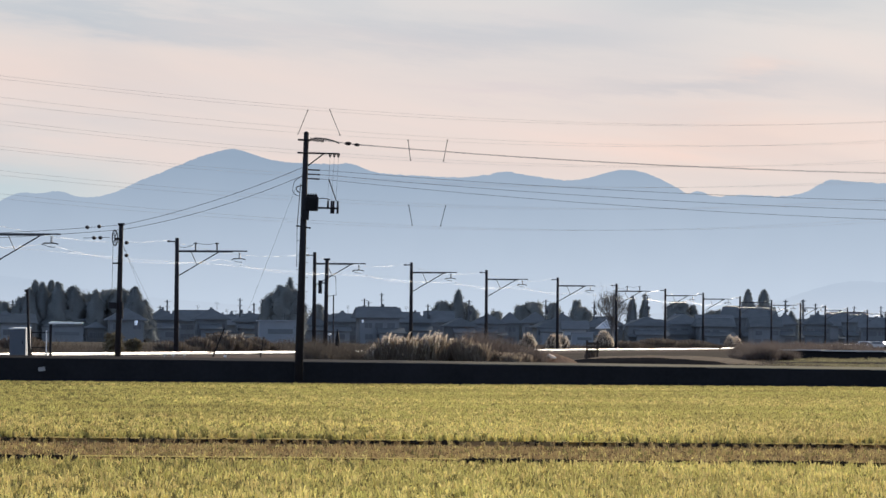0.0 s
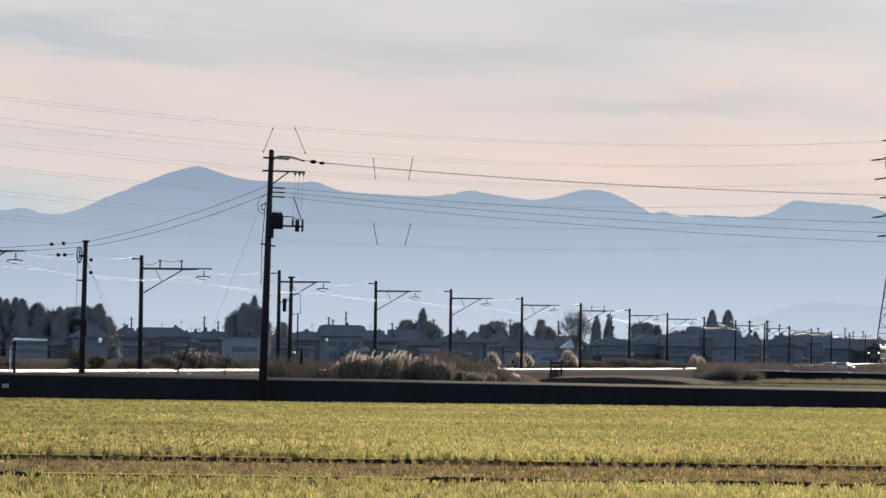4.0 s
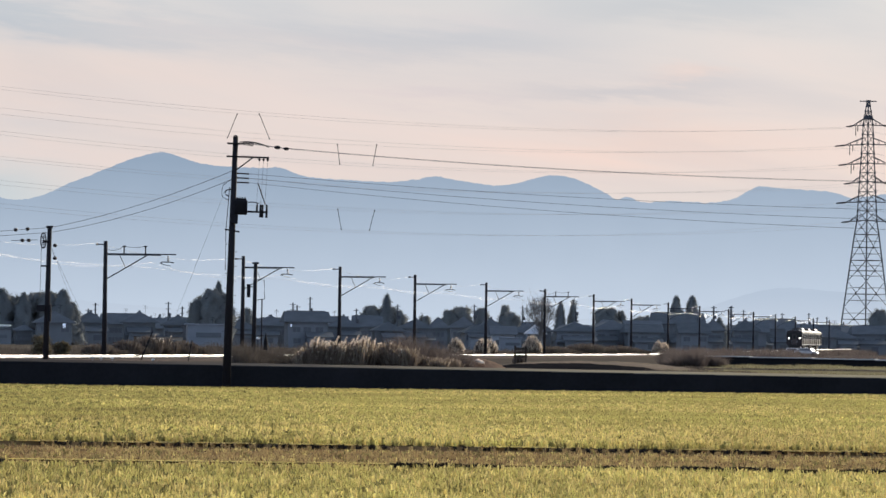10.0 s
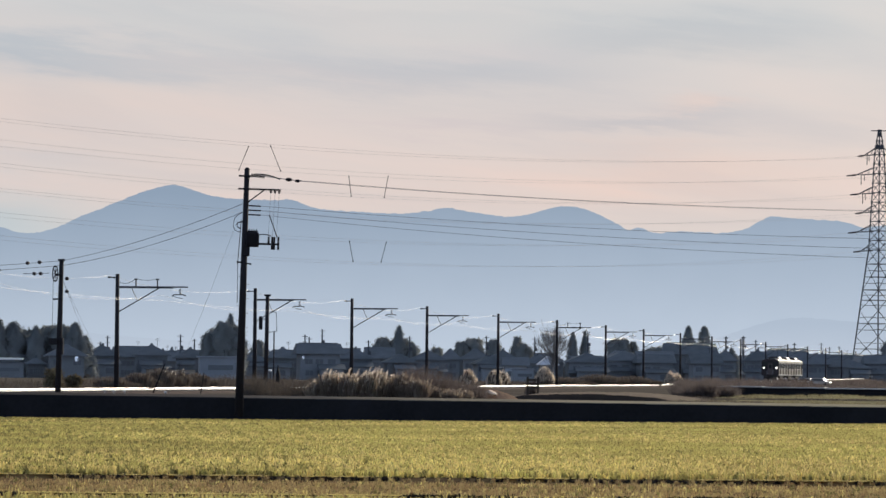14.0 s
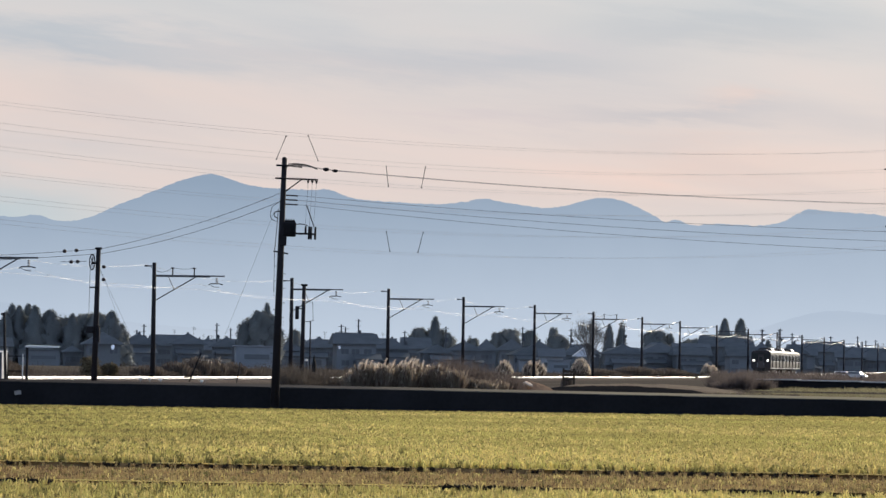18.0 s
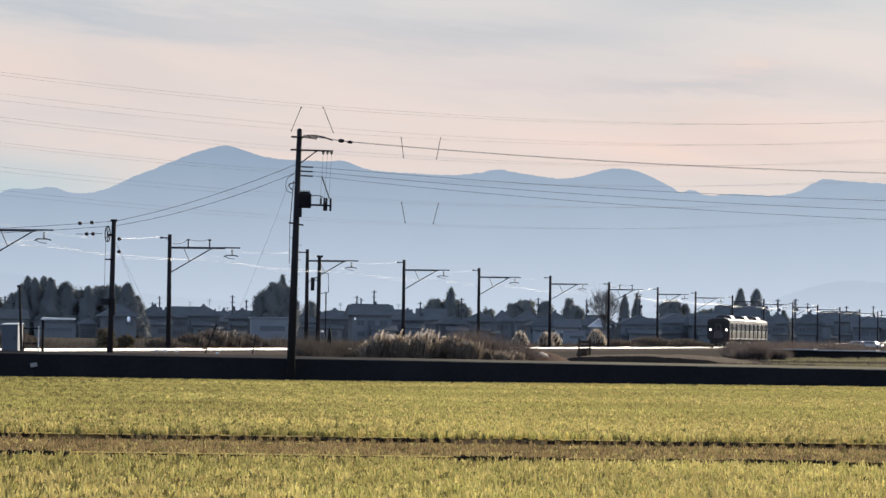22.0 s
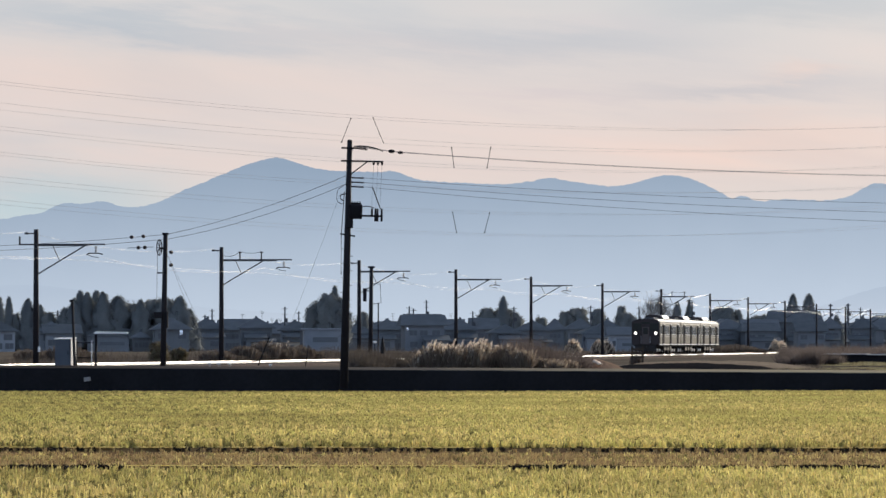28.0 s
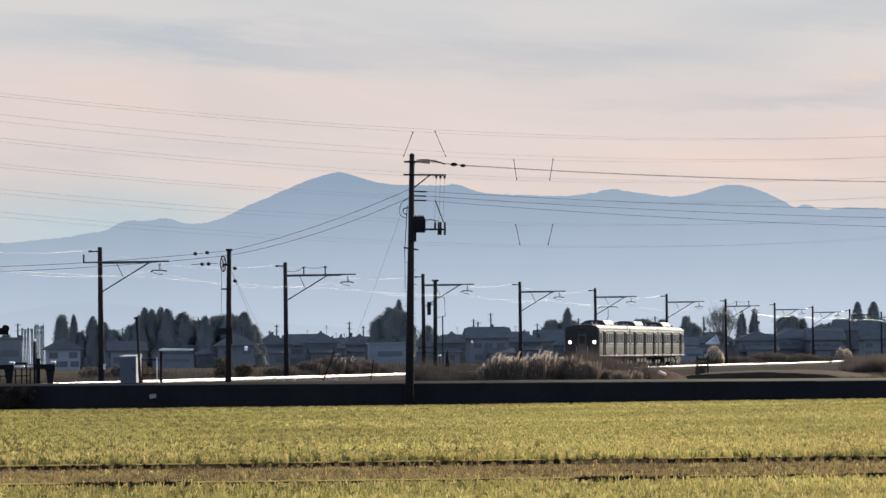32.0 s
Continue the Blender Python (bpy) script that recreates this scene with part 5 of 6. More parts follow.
# ---- train ----
def train():
    """Three commuter cars; the origin is on the track at the nose, the train trails along +y."""
    tr = thing("train", Matrix.Translation(rail_at(1180, 2.9, RAIL_Z)) @ pose(0, 0, 0, 0, 0, -TRACK), "three-car stainless commuter train with lit headlights", "train")
    L, W, H = 19.5, 3.1, 3.86
    side = [(-W / 2 + 0.04, 1.05), (-W / 2, 1.25), (-W / 2, 3.32), (-W / 2 + 0.06, 3.54), (-W / 2 + 0.25, 3.72), (-W / 4, H), (W / 4, H), (W / 2 - 0.25, 3.72), (W / 2 - 0.06, 3.54), (W / 2, 3.32), (W / 2, 1.25), (W / 2 - 0.04, 1.05)]
    for c in range(3):
        y0 = c * 20.0
        body = part("car_body", prism(bmesh.new(), side, y0 + (0.25 if c == 0 else 0.0), y0 + L), stainless, tr, "ribbed stainless steel car body")
        part("roof", prism(bmesh.new(), [(-1.36, 3.66), (1.36, 3.66), (1.25, 3.78), (W / 4 + 0.05, H + 0.03), (-W / 4 - 0.05, H + 0.03), (-1.25, 3.78)], y0 + 0.3, y0 + L - 0.05), car_roof, body, "pale sunlit car roof")
        # gutter and floor sill in white paint for their sun glints
        part("gutter", box(bmesh.new(), (W / 2 - 0.02, y0 + L / 2, 3.56), (0.10, L - 0.1, 0.11)), paint_white, body, "white sunlit gutter")
        part("floor_sill", box(bmesh.new(), (W / 2 - 0.01, y0 + L / 2, 1.1), (0.08, L - 0.1, 0.10)), paint_white, body, "white sunlit sill")
        part("waist_band", box(bmesh.new(), (W / 2 + 0.004, y0 + L / 2, 1.95), (0.012, L - 0.2, 0.05)), paint_grey, body)
        for sx in (-1, 1):
            for d in (3.0, 9.75, 16.5):
                door = part("door", box(bmesh.new(), (sx * (W / 2 - 0.005), y0 + d, 2.2), (0.05, 1.3, 2.1)), stainless, body, "steel double door leaf with glass")
                for e in (-0.42, 0.42):
                    part("door_edge", box(bmesh.new(), (sx * (W / 2 + 0.035), y0 + d + e, 2.2), (0.13, 0.36, 2.1), bevel=0.01), train_face, door, "dark door edge")
                for e in (-0.34, 0.34):
                    part("door_window", box(bmesh.new(), (sx * (W / 2 + 0.11), y0 + d + e * 1.23, 2.66), (0.02, 0.26, 0.85)), train_glass, door)
                part("door_step", box(bmesh.new(), (sx * (W / 2 + 0.03), y0 + d, 1.14), (0.14, 1.2, 0.10)), paint_white, door)
                # short white strip added as the glint above each door
                part("glint_strip", box(bmesh.new(), (sx * (W / 2 + 0.04), y0 + d, 3.30), (0.10, 1.1, 0.08)), paint_white, door)
            for d in (1.1, 5.0, 6.4, 7.8, 11.7, 13.1, 14.5, 18.5):
                win = part("window", box(bmesh.new(), (sx * (W / 2 + 0.010), y0 + d, 2.66), (0.03, 1.2, 0.9)), train_glass, body, "dark side window")
                bm = bmesh.new()
                for dz in (-0.45, 0.45):
                    box(bm, (sx * (W / 2 + 0.010), y0 + d, 2.66 + dz), (0.034, 1.25, 0.05))
                for dy in (-0.6, 0.6):
                    box(bm, (sx * (W / 2 + 0.010), y0 + d + dy, 2.66), (0.034, 0.05, 0.96))
                part("window_frame", bm, paint_grey, win)
                # white block painted as the glint below the window
                part("window_sill", box(bmesh.new(), (sx * (W / 2 + 0.02), y0 + d, 2.18), (0.09, 0.6, 0.09)), paint_white, win, "white sunlit sill")
        # roof equipment: a long rounded cooler on each car
        bm = prism(bmesh.new(), [(-1.05, 3.8), (1.05, 3.8), (1.02, 4.02), (0.85, 4.22), (0.4, 4.33), (-0.4, 4.33), (-0.85, 4.22), (-1.02, 4.02)], y0 + 7.0, y0 + 12.4)
        cooler = part("roof_cooler", bm, train_roof, body, "dark rounded roof air conditioner")
        # sun on the cooler's right side, painted as a white strip
        part("cooler_lit_side", prism(bmesh.new(), [(0.78, 4.26), (0.87, 4.22), (1.04, 4.02), (1.06, 3.9), (1.10, 3.9), (1.08, 4.04), (0.90, 4.26), (0.80, 4.30)], y0 + 7.05, y0 + 12.4), paint_white, cooler, "white sunlit side cover")
        # shade on the cooler's front, painted as a black plate
        part("cooler_shade_front", prism(bmesh.new(), [(-1.0, 3.82), (1.0, 3.82), (0.98, 4.02), (0.82, 4.2), (0.38, 4.3), (-0.38, 4.3), (-0.82, 4.2), (-0.98, 4.02)], y0 + 6.9, y0 + 7.0), train_face, cooler, "black plate painted as the cooler's shaded front")
        for d in (2.0, 4.2, 15.5, 17.3):
            part("roof_vent", box(bmesh.new(), (0.2, y0 + d, 3.96), (1.0, 0.9, 0.22), bevel=0.06), train_roof, body)
        # underfloor
        for d, l in ((7.2, 2.2), (9.8, 1.6), (12.2, 1.8)):
            part("equipment_box", box(bmesh.new(), (0.1, y0 + d, 0.72), (2.4, l, 0.62), bevel=0.04), underfloor, body)
        part("underframe", box(bmesh.new(), (0, y0 + L / 2, 0.98), (2.6, L - 0.4, 0.16)), underfloor, body)
        for d in (2.9, 16.6):
            bg = part("bogie_frame", box(bmesh.new(), (0, y0 + d, 0.55), (2.0, 2.7, 0.26), bevel=0.05), underfloor, tr, "dark bogie frame")
            for e in (-1.05, 1.05):
                for sx in (-1, 1):
                    bm = rod(bmesh.new(), (sx * 0.50, y0 + d + e, 0.43), (sx * 0.63, y0 + d + e, 0.43), 0.43, n=20)
                    part("wheel", bm, dark_steel, bg)
                    # white paint gives the glint on the axle box
                    part("axle_box", ball(bmesh.new(), (sx * 1.02, y0 + d + e, 0.47), 0.19, (0.6, 1, 1)), paint_white, bg, "shiny axle box cover")
        if c < 2:
            part("gangway", box(bmesh.new(), (0, y0 + L + 0.25, 2.2), (1.2, 0.7, 2.1), bevel=0.05), underfloor, tr, "dark gangway bellows between cars")
    # cab end
    bm = prism(bmesh.new(), [(x * 0.985, z) for x, z in side], 0.0, 0.27)
    cab = part("cab_front", bm, train_face, tr, "black cab front with a grey gangway door")
    part("gangway_door", box(bmesh.new(), (0, -0.04, 2.05), (0.78, 0.1, 1.9), bevel=0.02), door_grey, cab, "grey gangway door")
    part("door_window", box(bmesh.new(), (0, -0.10, 2.55), (0.5, 0.02, 0.7)), train_glass, cab)
    for sx in (-1, 1):
        part("windscreen", box(bmesh.new(), (sx * 0.92, -0.01, 2.98), (0.92, 0.04, 0.78), bevel=0.01), train_glass, cab, "dark windscreen")
        lamp = part("headlight", rod(bmesh.new(), (sx * 1.10, 0.0, 2.32), (sx * 1.10, -0.06, 2.32), 0.15, 0.14, 16), headlight, cab, "lit round headlight")
        bm = bmesh.new()
        for k in range(16):
            a, b = k * math.tau / 16, (k + 1) * math.tau / 16
            rod(bm, (sx * 1.10 + 0.21 * math.cos(a), -0.02, 2.32 + 0.21 * math.sin(a)), (sx * 1.10 + 0.21 * math.cos(b), -0.02, 2.32 + 0.21 * math.sin(b)), 0.025, n=5)
        part("lamp_ring", bm, dark_steel, lamp)
        part("wiper", rod(bmesh.new(), (sx * 0.7, -0.06, 2.2), (sx * 1.0, -0.06, 2.75), 0.012, n=4), paint_black, cab)
        part("handrail", rod(bmesh.new(), (sx * 0.5, -0.08, 1.2), (sx * 0.5, -0.08, 2.0), 0.02, n=5), paint_grey, cab)
    part("destination_sign", box(bmesh.new(), (0, -0.02, 3.42), (0.9, 0.05, 0.2)), train_glass, cab)
    part("skirt", box(bmesh.new(), (0, 0.12, 0.66), (2.3, 0.16, 0.62), bevel=0.03), underfloor, cab)
    part("coupler", box(bmesh.new(), (0, -0.28, 0.85), (0.3, 0.6, 0.28), bevel=0.04), underfloor, cab)
    # folded-out collector on the first car
    bm = bmesh.new()
    rod(bm, (-0.4, 17.0, 3.95), (0.15, 15.6, 4.7), 0.035), rod(bm, (0.15, 15.6, 4.7), (0.0, 16.6, 5.55), 0.03)
    rod(bm, (-0.75, 16.6, 5.6), (0.75, 16.6, 5.6), 0.04), rod(bm, (-0.75, 16.6, 5.6), (-0.95, 16.6, 5.45), 0.03), rod(bm, (0.75, 16.6, 5.6), (0.95, 16.6, 5.45), 0.03)
    part("pantograph", bm, dark_steel, tr, "raised dark pantograph")
    return tr


the_train = train()

# ---- plants ----
def inside(x, y):
    return (x > -0.105 * y - 3) & (x < 0.150 * y + 3)


def rice_field():
    """Regrown rice stubble in rows, thinner far off."""
    rng = np.random.default_rng(11)
    for y0, y1, row, gap, n, hgt, wid in ((60, 93.2, 0.30, 0.20, 20, 0.185, 0.026), (108.3, 135, 0.30, 0.22, 17, 0.16, 0.032), (135, 180, 0.32, 0.26, 17, 0.145, 0.036), (180, 237.2, 0.36, 0.32, 17, 0.12, 0.04)):
        ys = np.arange(y0, y1, row)
        xs = np.arange(-30, 42, gap)
        gx, gy = np.meshgrid(xs, ys)
        gx, gy = gx.ravel() + rng.normal(0, 0.05, gx.size), gy.ravel() + rng.normal(0, 0.04, gx.size)
        keep = inside(gx, gy) & (rng.random(gx.size) > 0.12)
        gx, gy = gx[keep], gy[keep]
        z = np.where(gy < 100, -0.34, np.where(gy < 180, -0.14, -0.14 - (0.07 - TILT * np.clip(gx, 0, 45)) * (gy - 180) / 58))
        roots = np.stack([gx, gy, z], 1)
        pick = rng.random(len(roots))
        # bands of riper and greener growth across the field
        band = 0.22 * (np.sin(gy * 0.19 + 0.9) * np.sin(gy * 0.071 + 2.0) + 0.5 * np.sin(gx * 0.33 + gy * 0.05))
        band = band + 0.16 * np.sin(gx * 0.21 + 1.3 * np.sin(gy * 0.11)) * np.sin(gy * 0.23 + 0.7 * np.sin(gx * 0.17)) + 0.10 * np.sin(gx * 0.71 - gy * 0.13) * np.sin(gy * 0.47 + gx * 0.05)
        near = 1.0 if y0 < 130 else 0.55
        a, b = 0.42 - 0.5 * band * near, 0.72 - 0.5 * band * near
        if y0 > 130:
            a, b = 0.65 - 0.6 * band, 0.94 - 0.6 * band
        a = a + 0.016 * np.clip(gx, -14, 6)
        b = b - 0.008 * np.clip(gx, -14, 6)
        for sel, mt, nm, hh, lab in ((pick < a, rice_blade, "rice_regrowth", hgt, "yellow-green regrown rice stubble in the field"), ((pick >= a) & (pick < b), rice_dark, "rice_stubble", hgt * 0.85, "dull olive rice stubble between the regrowth"), (pick >= b, rice_straw, "rice_straw", hgt * 1.1, "dry pale rice stalks among the regrowth")):
            ob = new(nm, soup(nm, blades(rng, roots[sel], hh, 0.075 if y0 < 130 else 0.14, wid, n, 0.2, 0.4, 0.2), mt))
            tagged(ob, lab, "rice", kind="stuff")
    # the rest of the paddy, more thinly sown
    n = 26000
    x, y = rng.uniform(-75, 75, n), rng.uniform(-30, 237, n)
    gx, gy = np.meshgrid(np.arange(-9, 9, 0.25), np.arange(-9, 14, 0.3))
    x, y = np.concatenate([x, gx.ravel() + rng.normal(0, 0.04, gx.size)]), np.concatenate([y, gy.ravel() + rng.normal(0, 0.04, gx.size)])
    keep = ~(inside(x, y) & (y > 60)) & ~((y > 93) & (y < 108.3))
    x, y = x[keep], y[keep]
    z = np.where(y < 100, -0.34, np.where(y < 180, -0.14, -0.14 - (0.07 - TILT * np.clip(x, 0, 45)) * (y - 180) / 58))
    pick = rng.random(len(x))
    for sel, mt, nm, lab in ((pick < 0.5, rice_blade, "rice_regrowth", "yellow-green regrown rice stubble in the field"), ((pick >= 0.5) & (pick < 0.75), rice_dark, "rice_stubble", "dull olive rice stubble between the regrowth"), (pick >= 0.75, rice_straw, "rice_straw", "dry pale rice stalks among the regrowth")):
        tagged(new(nm, soup(nm, blades(rng, np.stack([x, y, z], 1)[sel], 0.17, 0.16, 0.035, 9, 0.25, 0.4, 0.2), mt)), lab, "rice", kind="stuff")


rice_field()


def mud_strip():
    rng = np.random.default_rng(5)

    def stubble(name, x, y, z, h, spread, wid, n, bend, mat, label, cat):
        tagged(new(name, soup(name, blades(rng, np.stack([x, y, z], 1), h, spread, wid, n, bend, 0.3, 0.25), mat)), label, cat, kind="stuff")

    n = 4600
    stubble("mown_stubble", rng.uniform(-16, 20, n), rng.uniform(94.3, 106.5, n), np.full(n, -0.25), 0.095, 0.14, 0.026, 10, 0.2, mud_stubble, "brown trampled stubble on a bare strip", "stubble")
    n = 700
    stubble("strip_straw", rng.uniform(-16, 20, n), rng.uniform(94.3, 106.5, n), np.full(n, -0.25), 0.095, 0.10, 0.02, 9, 0.12, rice_straw, "pale straw tufts on the bare strip", "straw")
    stubble("strip_regrowth", rng.uniform(-16, 20, n), rng.uniform(94.3, 106.5, n), np.full(n, -0.25), 0.11, 0.10, 0.022, 9, 0.15, rice_dark, "dull green tufts on the bare strip", "stubble")
    # rows of stumps end at the rut, with dark hollows between them
    x = np.arange(-16, 20, 0.31)
    x = np.repeat(x, 3) + np.tile((-0.02, 0.02, 0.06), len(x)) + rng.normal(0, 0.03, len(x) * 3)
    gate = np.array([noise.noise((float(a) * 0.7, 1.7, 5)) for a in x])
    x = x[rng.random(len(x)) < 0.80 + 0.5 * gate]
    stubble("rut_stump", x, 107.7 + rng.normal(0, 0.06, len(x)), np.full(len(x), -0.22), 0.10, 0.05, 0.035, 10, 0.2, mud_stubble, "row ends of cut rice stumps at the rut", "stubble")
    x = rng.uniform(-16, 20, 2400)
    x = x[np.array([noise.noise((float(a) * 0.8, 4.4, 2)) > -0.12 for a in x])]
    stubble("rut_straw", x, 108.1 + rng.normal(0, 0.04, len(x)), np.full(len(x), -0.125), 0.03, 0.25, 0.05, 6, 3.0, rice_straw, "pale straw lying along the rut edge", "straw")
    x = rng.uniform(-16, 20, 2400)
    x = x[x + rng.normal(0, 1.5, len(x)) < 8.5]
    stubble("lip_stubble", x, 93.42 + rng.normal(0, 0.05, len(x)), np.full(len(x), -0.31), 0.13, 0.10, 0.03, 8, 0.25, mud_stubble, "brown stubble on the near lip of the strip", "stubble")
    # straw raked up along the far edge of the field
    x = rng.uniform(-26, 36, 2600)
    x = x[np.array([noise.noise((float(a) * 0.3, 6.6, 1)) > -0.2 for a in x])]
    stubble("edge_straw", x, 236.9 + rng.normal(0, 0.15, len(x)), -0.19 + TILT * np.clip(x, 0, 45), 0.09, 0.3, 0.07, 6, 1.2, mud_stubble, "dull straw along the far edge of the field", "straw")
    # the low lip at the near side of the strip, with straw on it and broken soil before it
    x = rng.uniform(-16, 20, 2600)
    x = x[np.array([noise.noise((float(a) * 0.5, 9.4, 2)) > -0.12 for a in x])]
    stubble("rut_straw", x, 93.75 + rng.normal(0, 0.06, len(x)), np.full(len(x), -0.172), 0.025, 0.25, 0.035, 6, 3.2, rice_straw, "pale straw lying along the rut edge", "straw")
    tris = []
    # near-black lumps for the shade in hollows at the far rut, one to each row of stumps; broken soil at the near lip
    for cx in np.arange(-15, 20, 0.30):
        cx = float(cx + rng.normal(0, 0.03))
        deep = noise.noise((cx * 0.45, 3.1, 0))
        if deep > -0.22:
            w = 0.09 + 0.14 * max(0.0, deep)
            tris.append(leaves(rng, (cx, 107.88 + float(rng.normal(0, 0.03)), -0.165), (w, 0.05, 0.048), 44, 0.055))
    for k in range(1100):
        cx = float(rng.uniform(-15, 20))
        if noise.noise((cx * 0.45, 93.4, 0)) > (0.28 if cx < 7.5 else -0.25):
            tris.append(leaves(rng, (cx, 93.37 + float(rng.normal(0, 0.04)), -0.185), (0.12, 0.05, 0.035), 20, 0.055))
    tagged(new("clods_and_hollows", soup("clods_and_hollows", np.concatenate(tris), clod_soil)), "dark broken soil clods and lumps for shaded hollows along the rut", "soil", kind="stuff")


mud_strip()


def pampas(x, y, w, h, plumes, seed, stem=reed_stem, name="pampas_reed", label="", root=0.36, dome=0.28, loose=0.05, low_plume=0.88):
    """A clump of dry stems, with pale plumes or without."""
    rng = np.random.default_rng(seed)
    c = thing(name, pose(x, y, PLAIN - 0.03), label or "clump of dry pampas reed with pale sunlit plumes", "reed" if name == "pampas_reed" else "bush", "pampas reeds" if name == "pampas_reed" else "dry bushes")
    # a fan of stems, narrow at the root
    n = int(620 * w)
    ang, rad = rng.uniform(0, math.tau, n), np.sqrt(rng.random(n))
    way = np.stack([np.cos(ang), np.sin(ang)], 1)
    low = np.concatenate([way * (rad * w * root)[:, None], np.zeros((n, 1))], 1)
    tall = h * (1.0 - dome * rad ** 2) * rng.uniform(0.55, 1.0, n)
    high = np.concatenate([way * (rad * w * 0.52)[:, None] + rng.normal(0, loose, (n, 2)), tall[:, None]], 1)
    turn = rng.uniform(0, math.pi, n)
    s = np.stack([np.cos(turn), np.sin(turn), np.zeros(n)], 1) * 0.028
    tri = np.stack([low - s, low + s, high], 1)
    f = rng.random(n) < 0.5
    tri[f] = np.stack([high - s, low, high + s], 1)[f]
    ob = new("foliage", soup("foliage", tri, stem))
    ob.parent = c
    if plumes:
        k = int(plumes * w * 0.5)
        tris = []
        for i in range(k):
            a, r = rng.uniform(0, math.tau), math.sqrt(rng.random()) * w * 0.5
            z = h * (1.0 - dome * (2 * r / w) ** 2) * rng.uniform(low_plume, 1.08)
            px, py = math.cos(a) * r, math.sin(a) * r
            for j in range(7):
                q = j / 6
                tris.append(leaves(rng, (px + 0.10 * q * q, py, z - 0.30 + 0.36 * q), (0.045, 0.045, 0.05), 5, 0.055))
        ob = new("plume", soup("plume", np.concatenate(tris), reed_plume))
        ob.parent = c
        tagged(ob, "pale feathery plumes", kind="stuff")
    return c


rr = random.Random(8)
x = 2.2
while x < 9.6:
    tall = 1.62 * math.exp(-((x - 4.7) / 4.4) ** 2) + 0.2
    pampas(x, 246.5 + rr.uniform(-1.0, 2.2), rr.uniform(0.6, 1.1), tall * rr.uniform(0.78, 1.08), 90 if x < 5.8 else 6, int(x * 100), root=0.44, dome=0.22, loose=0.17, low_plume=0.60)
    x += rr.uniform(0.28, 0.52)


def weeds(name, x0, x1, y0, y1, h, count, mat, label, wid=0.05, seed=1, by_rail=False, base=PLAIN - 0.03):
    """Dry stalks over a stretch; by_rail: x is the way ahead and y the metres right of the mast line."""
    rng = np.random.default_rng(seed)
    x, y = rng.uniform(x0, x1, count), rng.uniform(y0, y1, count)
    if by_rail:
        at = [rail_at(p, q, 0) for p, q in zip(x, y)]
        x, y = np.array([p.x for p in at]), np.array([p.y for p in at])
    low = np.array([0.35 + 0.65 * max(0.0, min(1.0, 0.5 + 1.3 * noise.noise((a * 0.35, b * 0.12, seed)))) for a, b in zip(x, y)])
    z = np.full(count, base)
    t = blades(rng, np.stack([x, y, z], 1), h, 0.35, wid, 9, 0.28)
    t[:, 2, 2] = z.repeat(9) + (t[:, 2, 2] - z.repeat(9)) * low.repeat(9)
    return tagged(new(name, soup(name, t, mat)), label, "weeds", kind="stuff")


weeds("brown_reed", 6.6, 9.5, 247.5, 251, 1.75, 1100, weed_brown, "tall soft brown reeds beside the pampas clumps", 0.035, 41)
weeds("brown_reed", 9.0, 10.4, 247.5, 251, 1.25, 500, weed_brown, "tall soft brown reeds beside the pampas clumps", 0.035, 42)
weeds("brown_reed", -1.3, 2.5, 247.5, 251, 1.3, 1000, weed_dark, "dark brown weeds beside the pampas clumps", 0.04, 43)
weeds("verge_weeds", -1.6, 10.5, 247, 256, 0.85, 1300, weed_dark, "low brown weeds along the road verge", seed=2)
weeds("trackside_weeds", 268, 345, -13, -0.8, 0.62, 2600, weed_dark, "dry brown weeds behind the railway", 0.07, 3, True)
weeds("trackside_weeds", 345, 450, -15, -0.8, 1.1, 2100, weed_dark, "dry brown weeds behind the railway", 0.08, 4, True)
weeds("trackside_weeds", 450, 720, -16, -0.8, 0.85, 2600, weed_dark, "dry brown weeds behind the railway", 0.10, 6, True)
weeds("trackside_weeds", 655, 1240, 5.0, 9.0, 1.35, 4600, weed_brown, "dry brown weeds before the far railway", 0.10, 33, True)
weeds("verge_grass", 9, 62, 247.2, 257, 0.16, 5200, tan_grass, "pale olive grass along the road verge", 0.06, 8)
weeds("channel_grass", 30, 66, 306, 322, 0.22, 3000, tan_grass, "pale olive grass below the channel wall", 0.08, 9, base=0.88)
weeds("field_grass", 17, 62, 256, 330, 0.2, 6200, tan_grass, "pale olive grass of the field past the road", 0.08, 7)



def mound(x0, x1, y, depth, top, mat, label, seed):
    """A lumpy bank of earth: a smooth heap with a broken surface."""
    bm = bmesh.new()
    nx, ny = 70, 18
    grid = []
    for j in range(ny + 1):
        v = j / ny
        row = []
        for i in range(nx + 1):
            u = i / nx
            f = (math.sin(math.pi * u) ** 0.45) * (math.sin(math.pi * v) ** 0.7)
            x, yy = x0 + (x1 - x0) * u, y + depth * (v - 0.5)
            z = PLAIN - 0.08 + (top - PLAIN + 0.08) * f * (0.90 + 0.20 * noise.noise((x * 0.35, yy * 0.5, seed)) + 0.08 * noise.noise((x * 1.1, yy * 1.4, seed)) + 0.05 * noise.noise((x * 5, yy * 3, seed)))
            row.append(bm.verts.new((x, yy, z)))
        grid.append(row)
    for a, b in zip(grid, grid[1:]):
        for i in range(nx):
            bm.faces.new((a[i], a[i + 1], b[i + 1], b[i]))
    return tagged(new("earth_mound", mesh_of("earth_mound", bm, mat)), label, "earth mound")


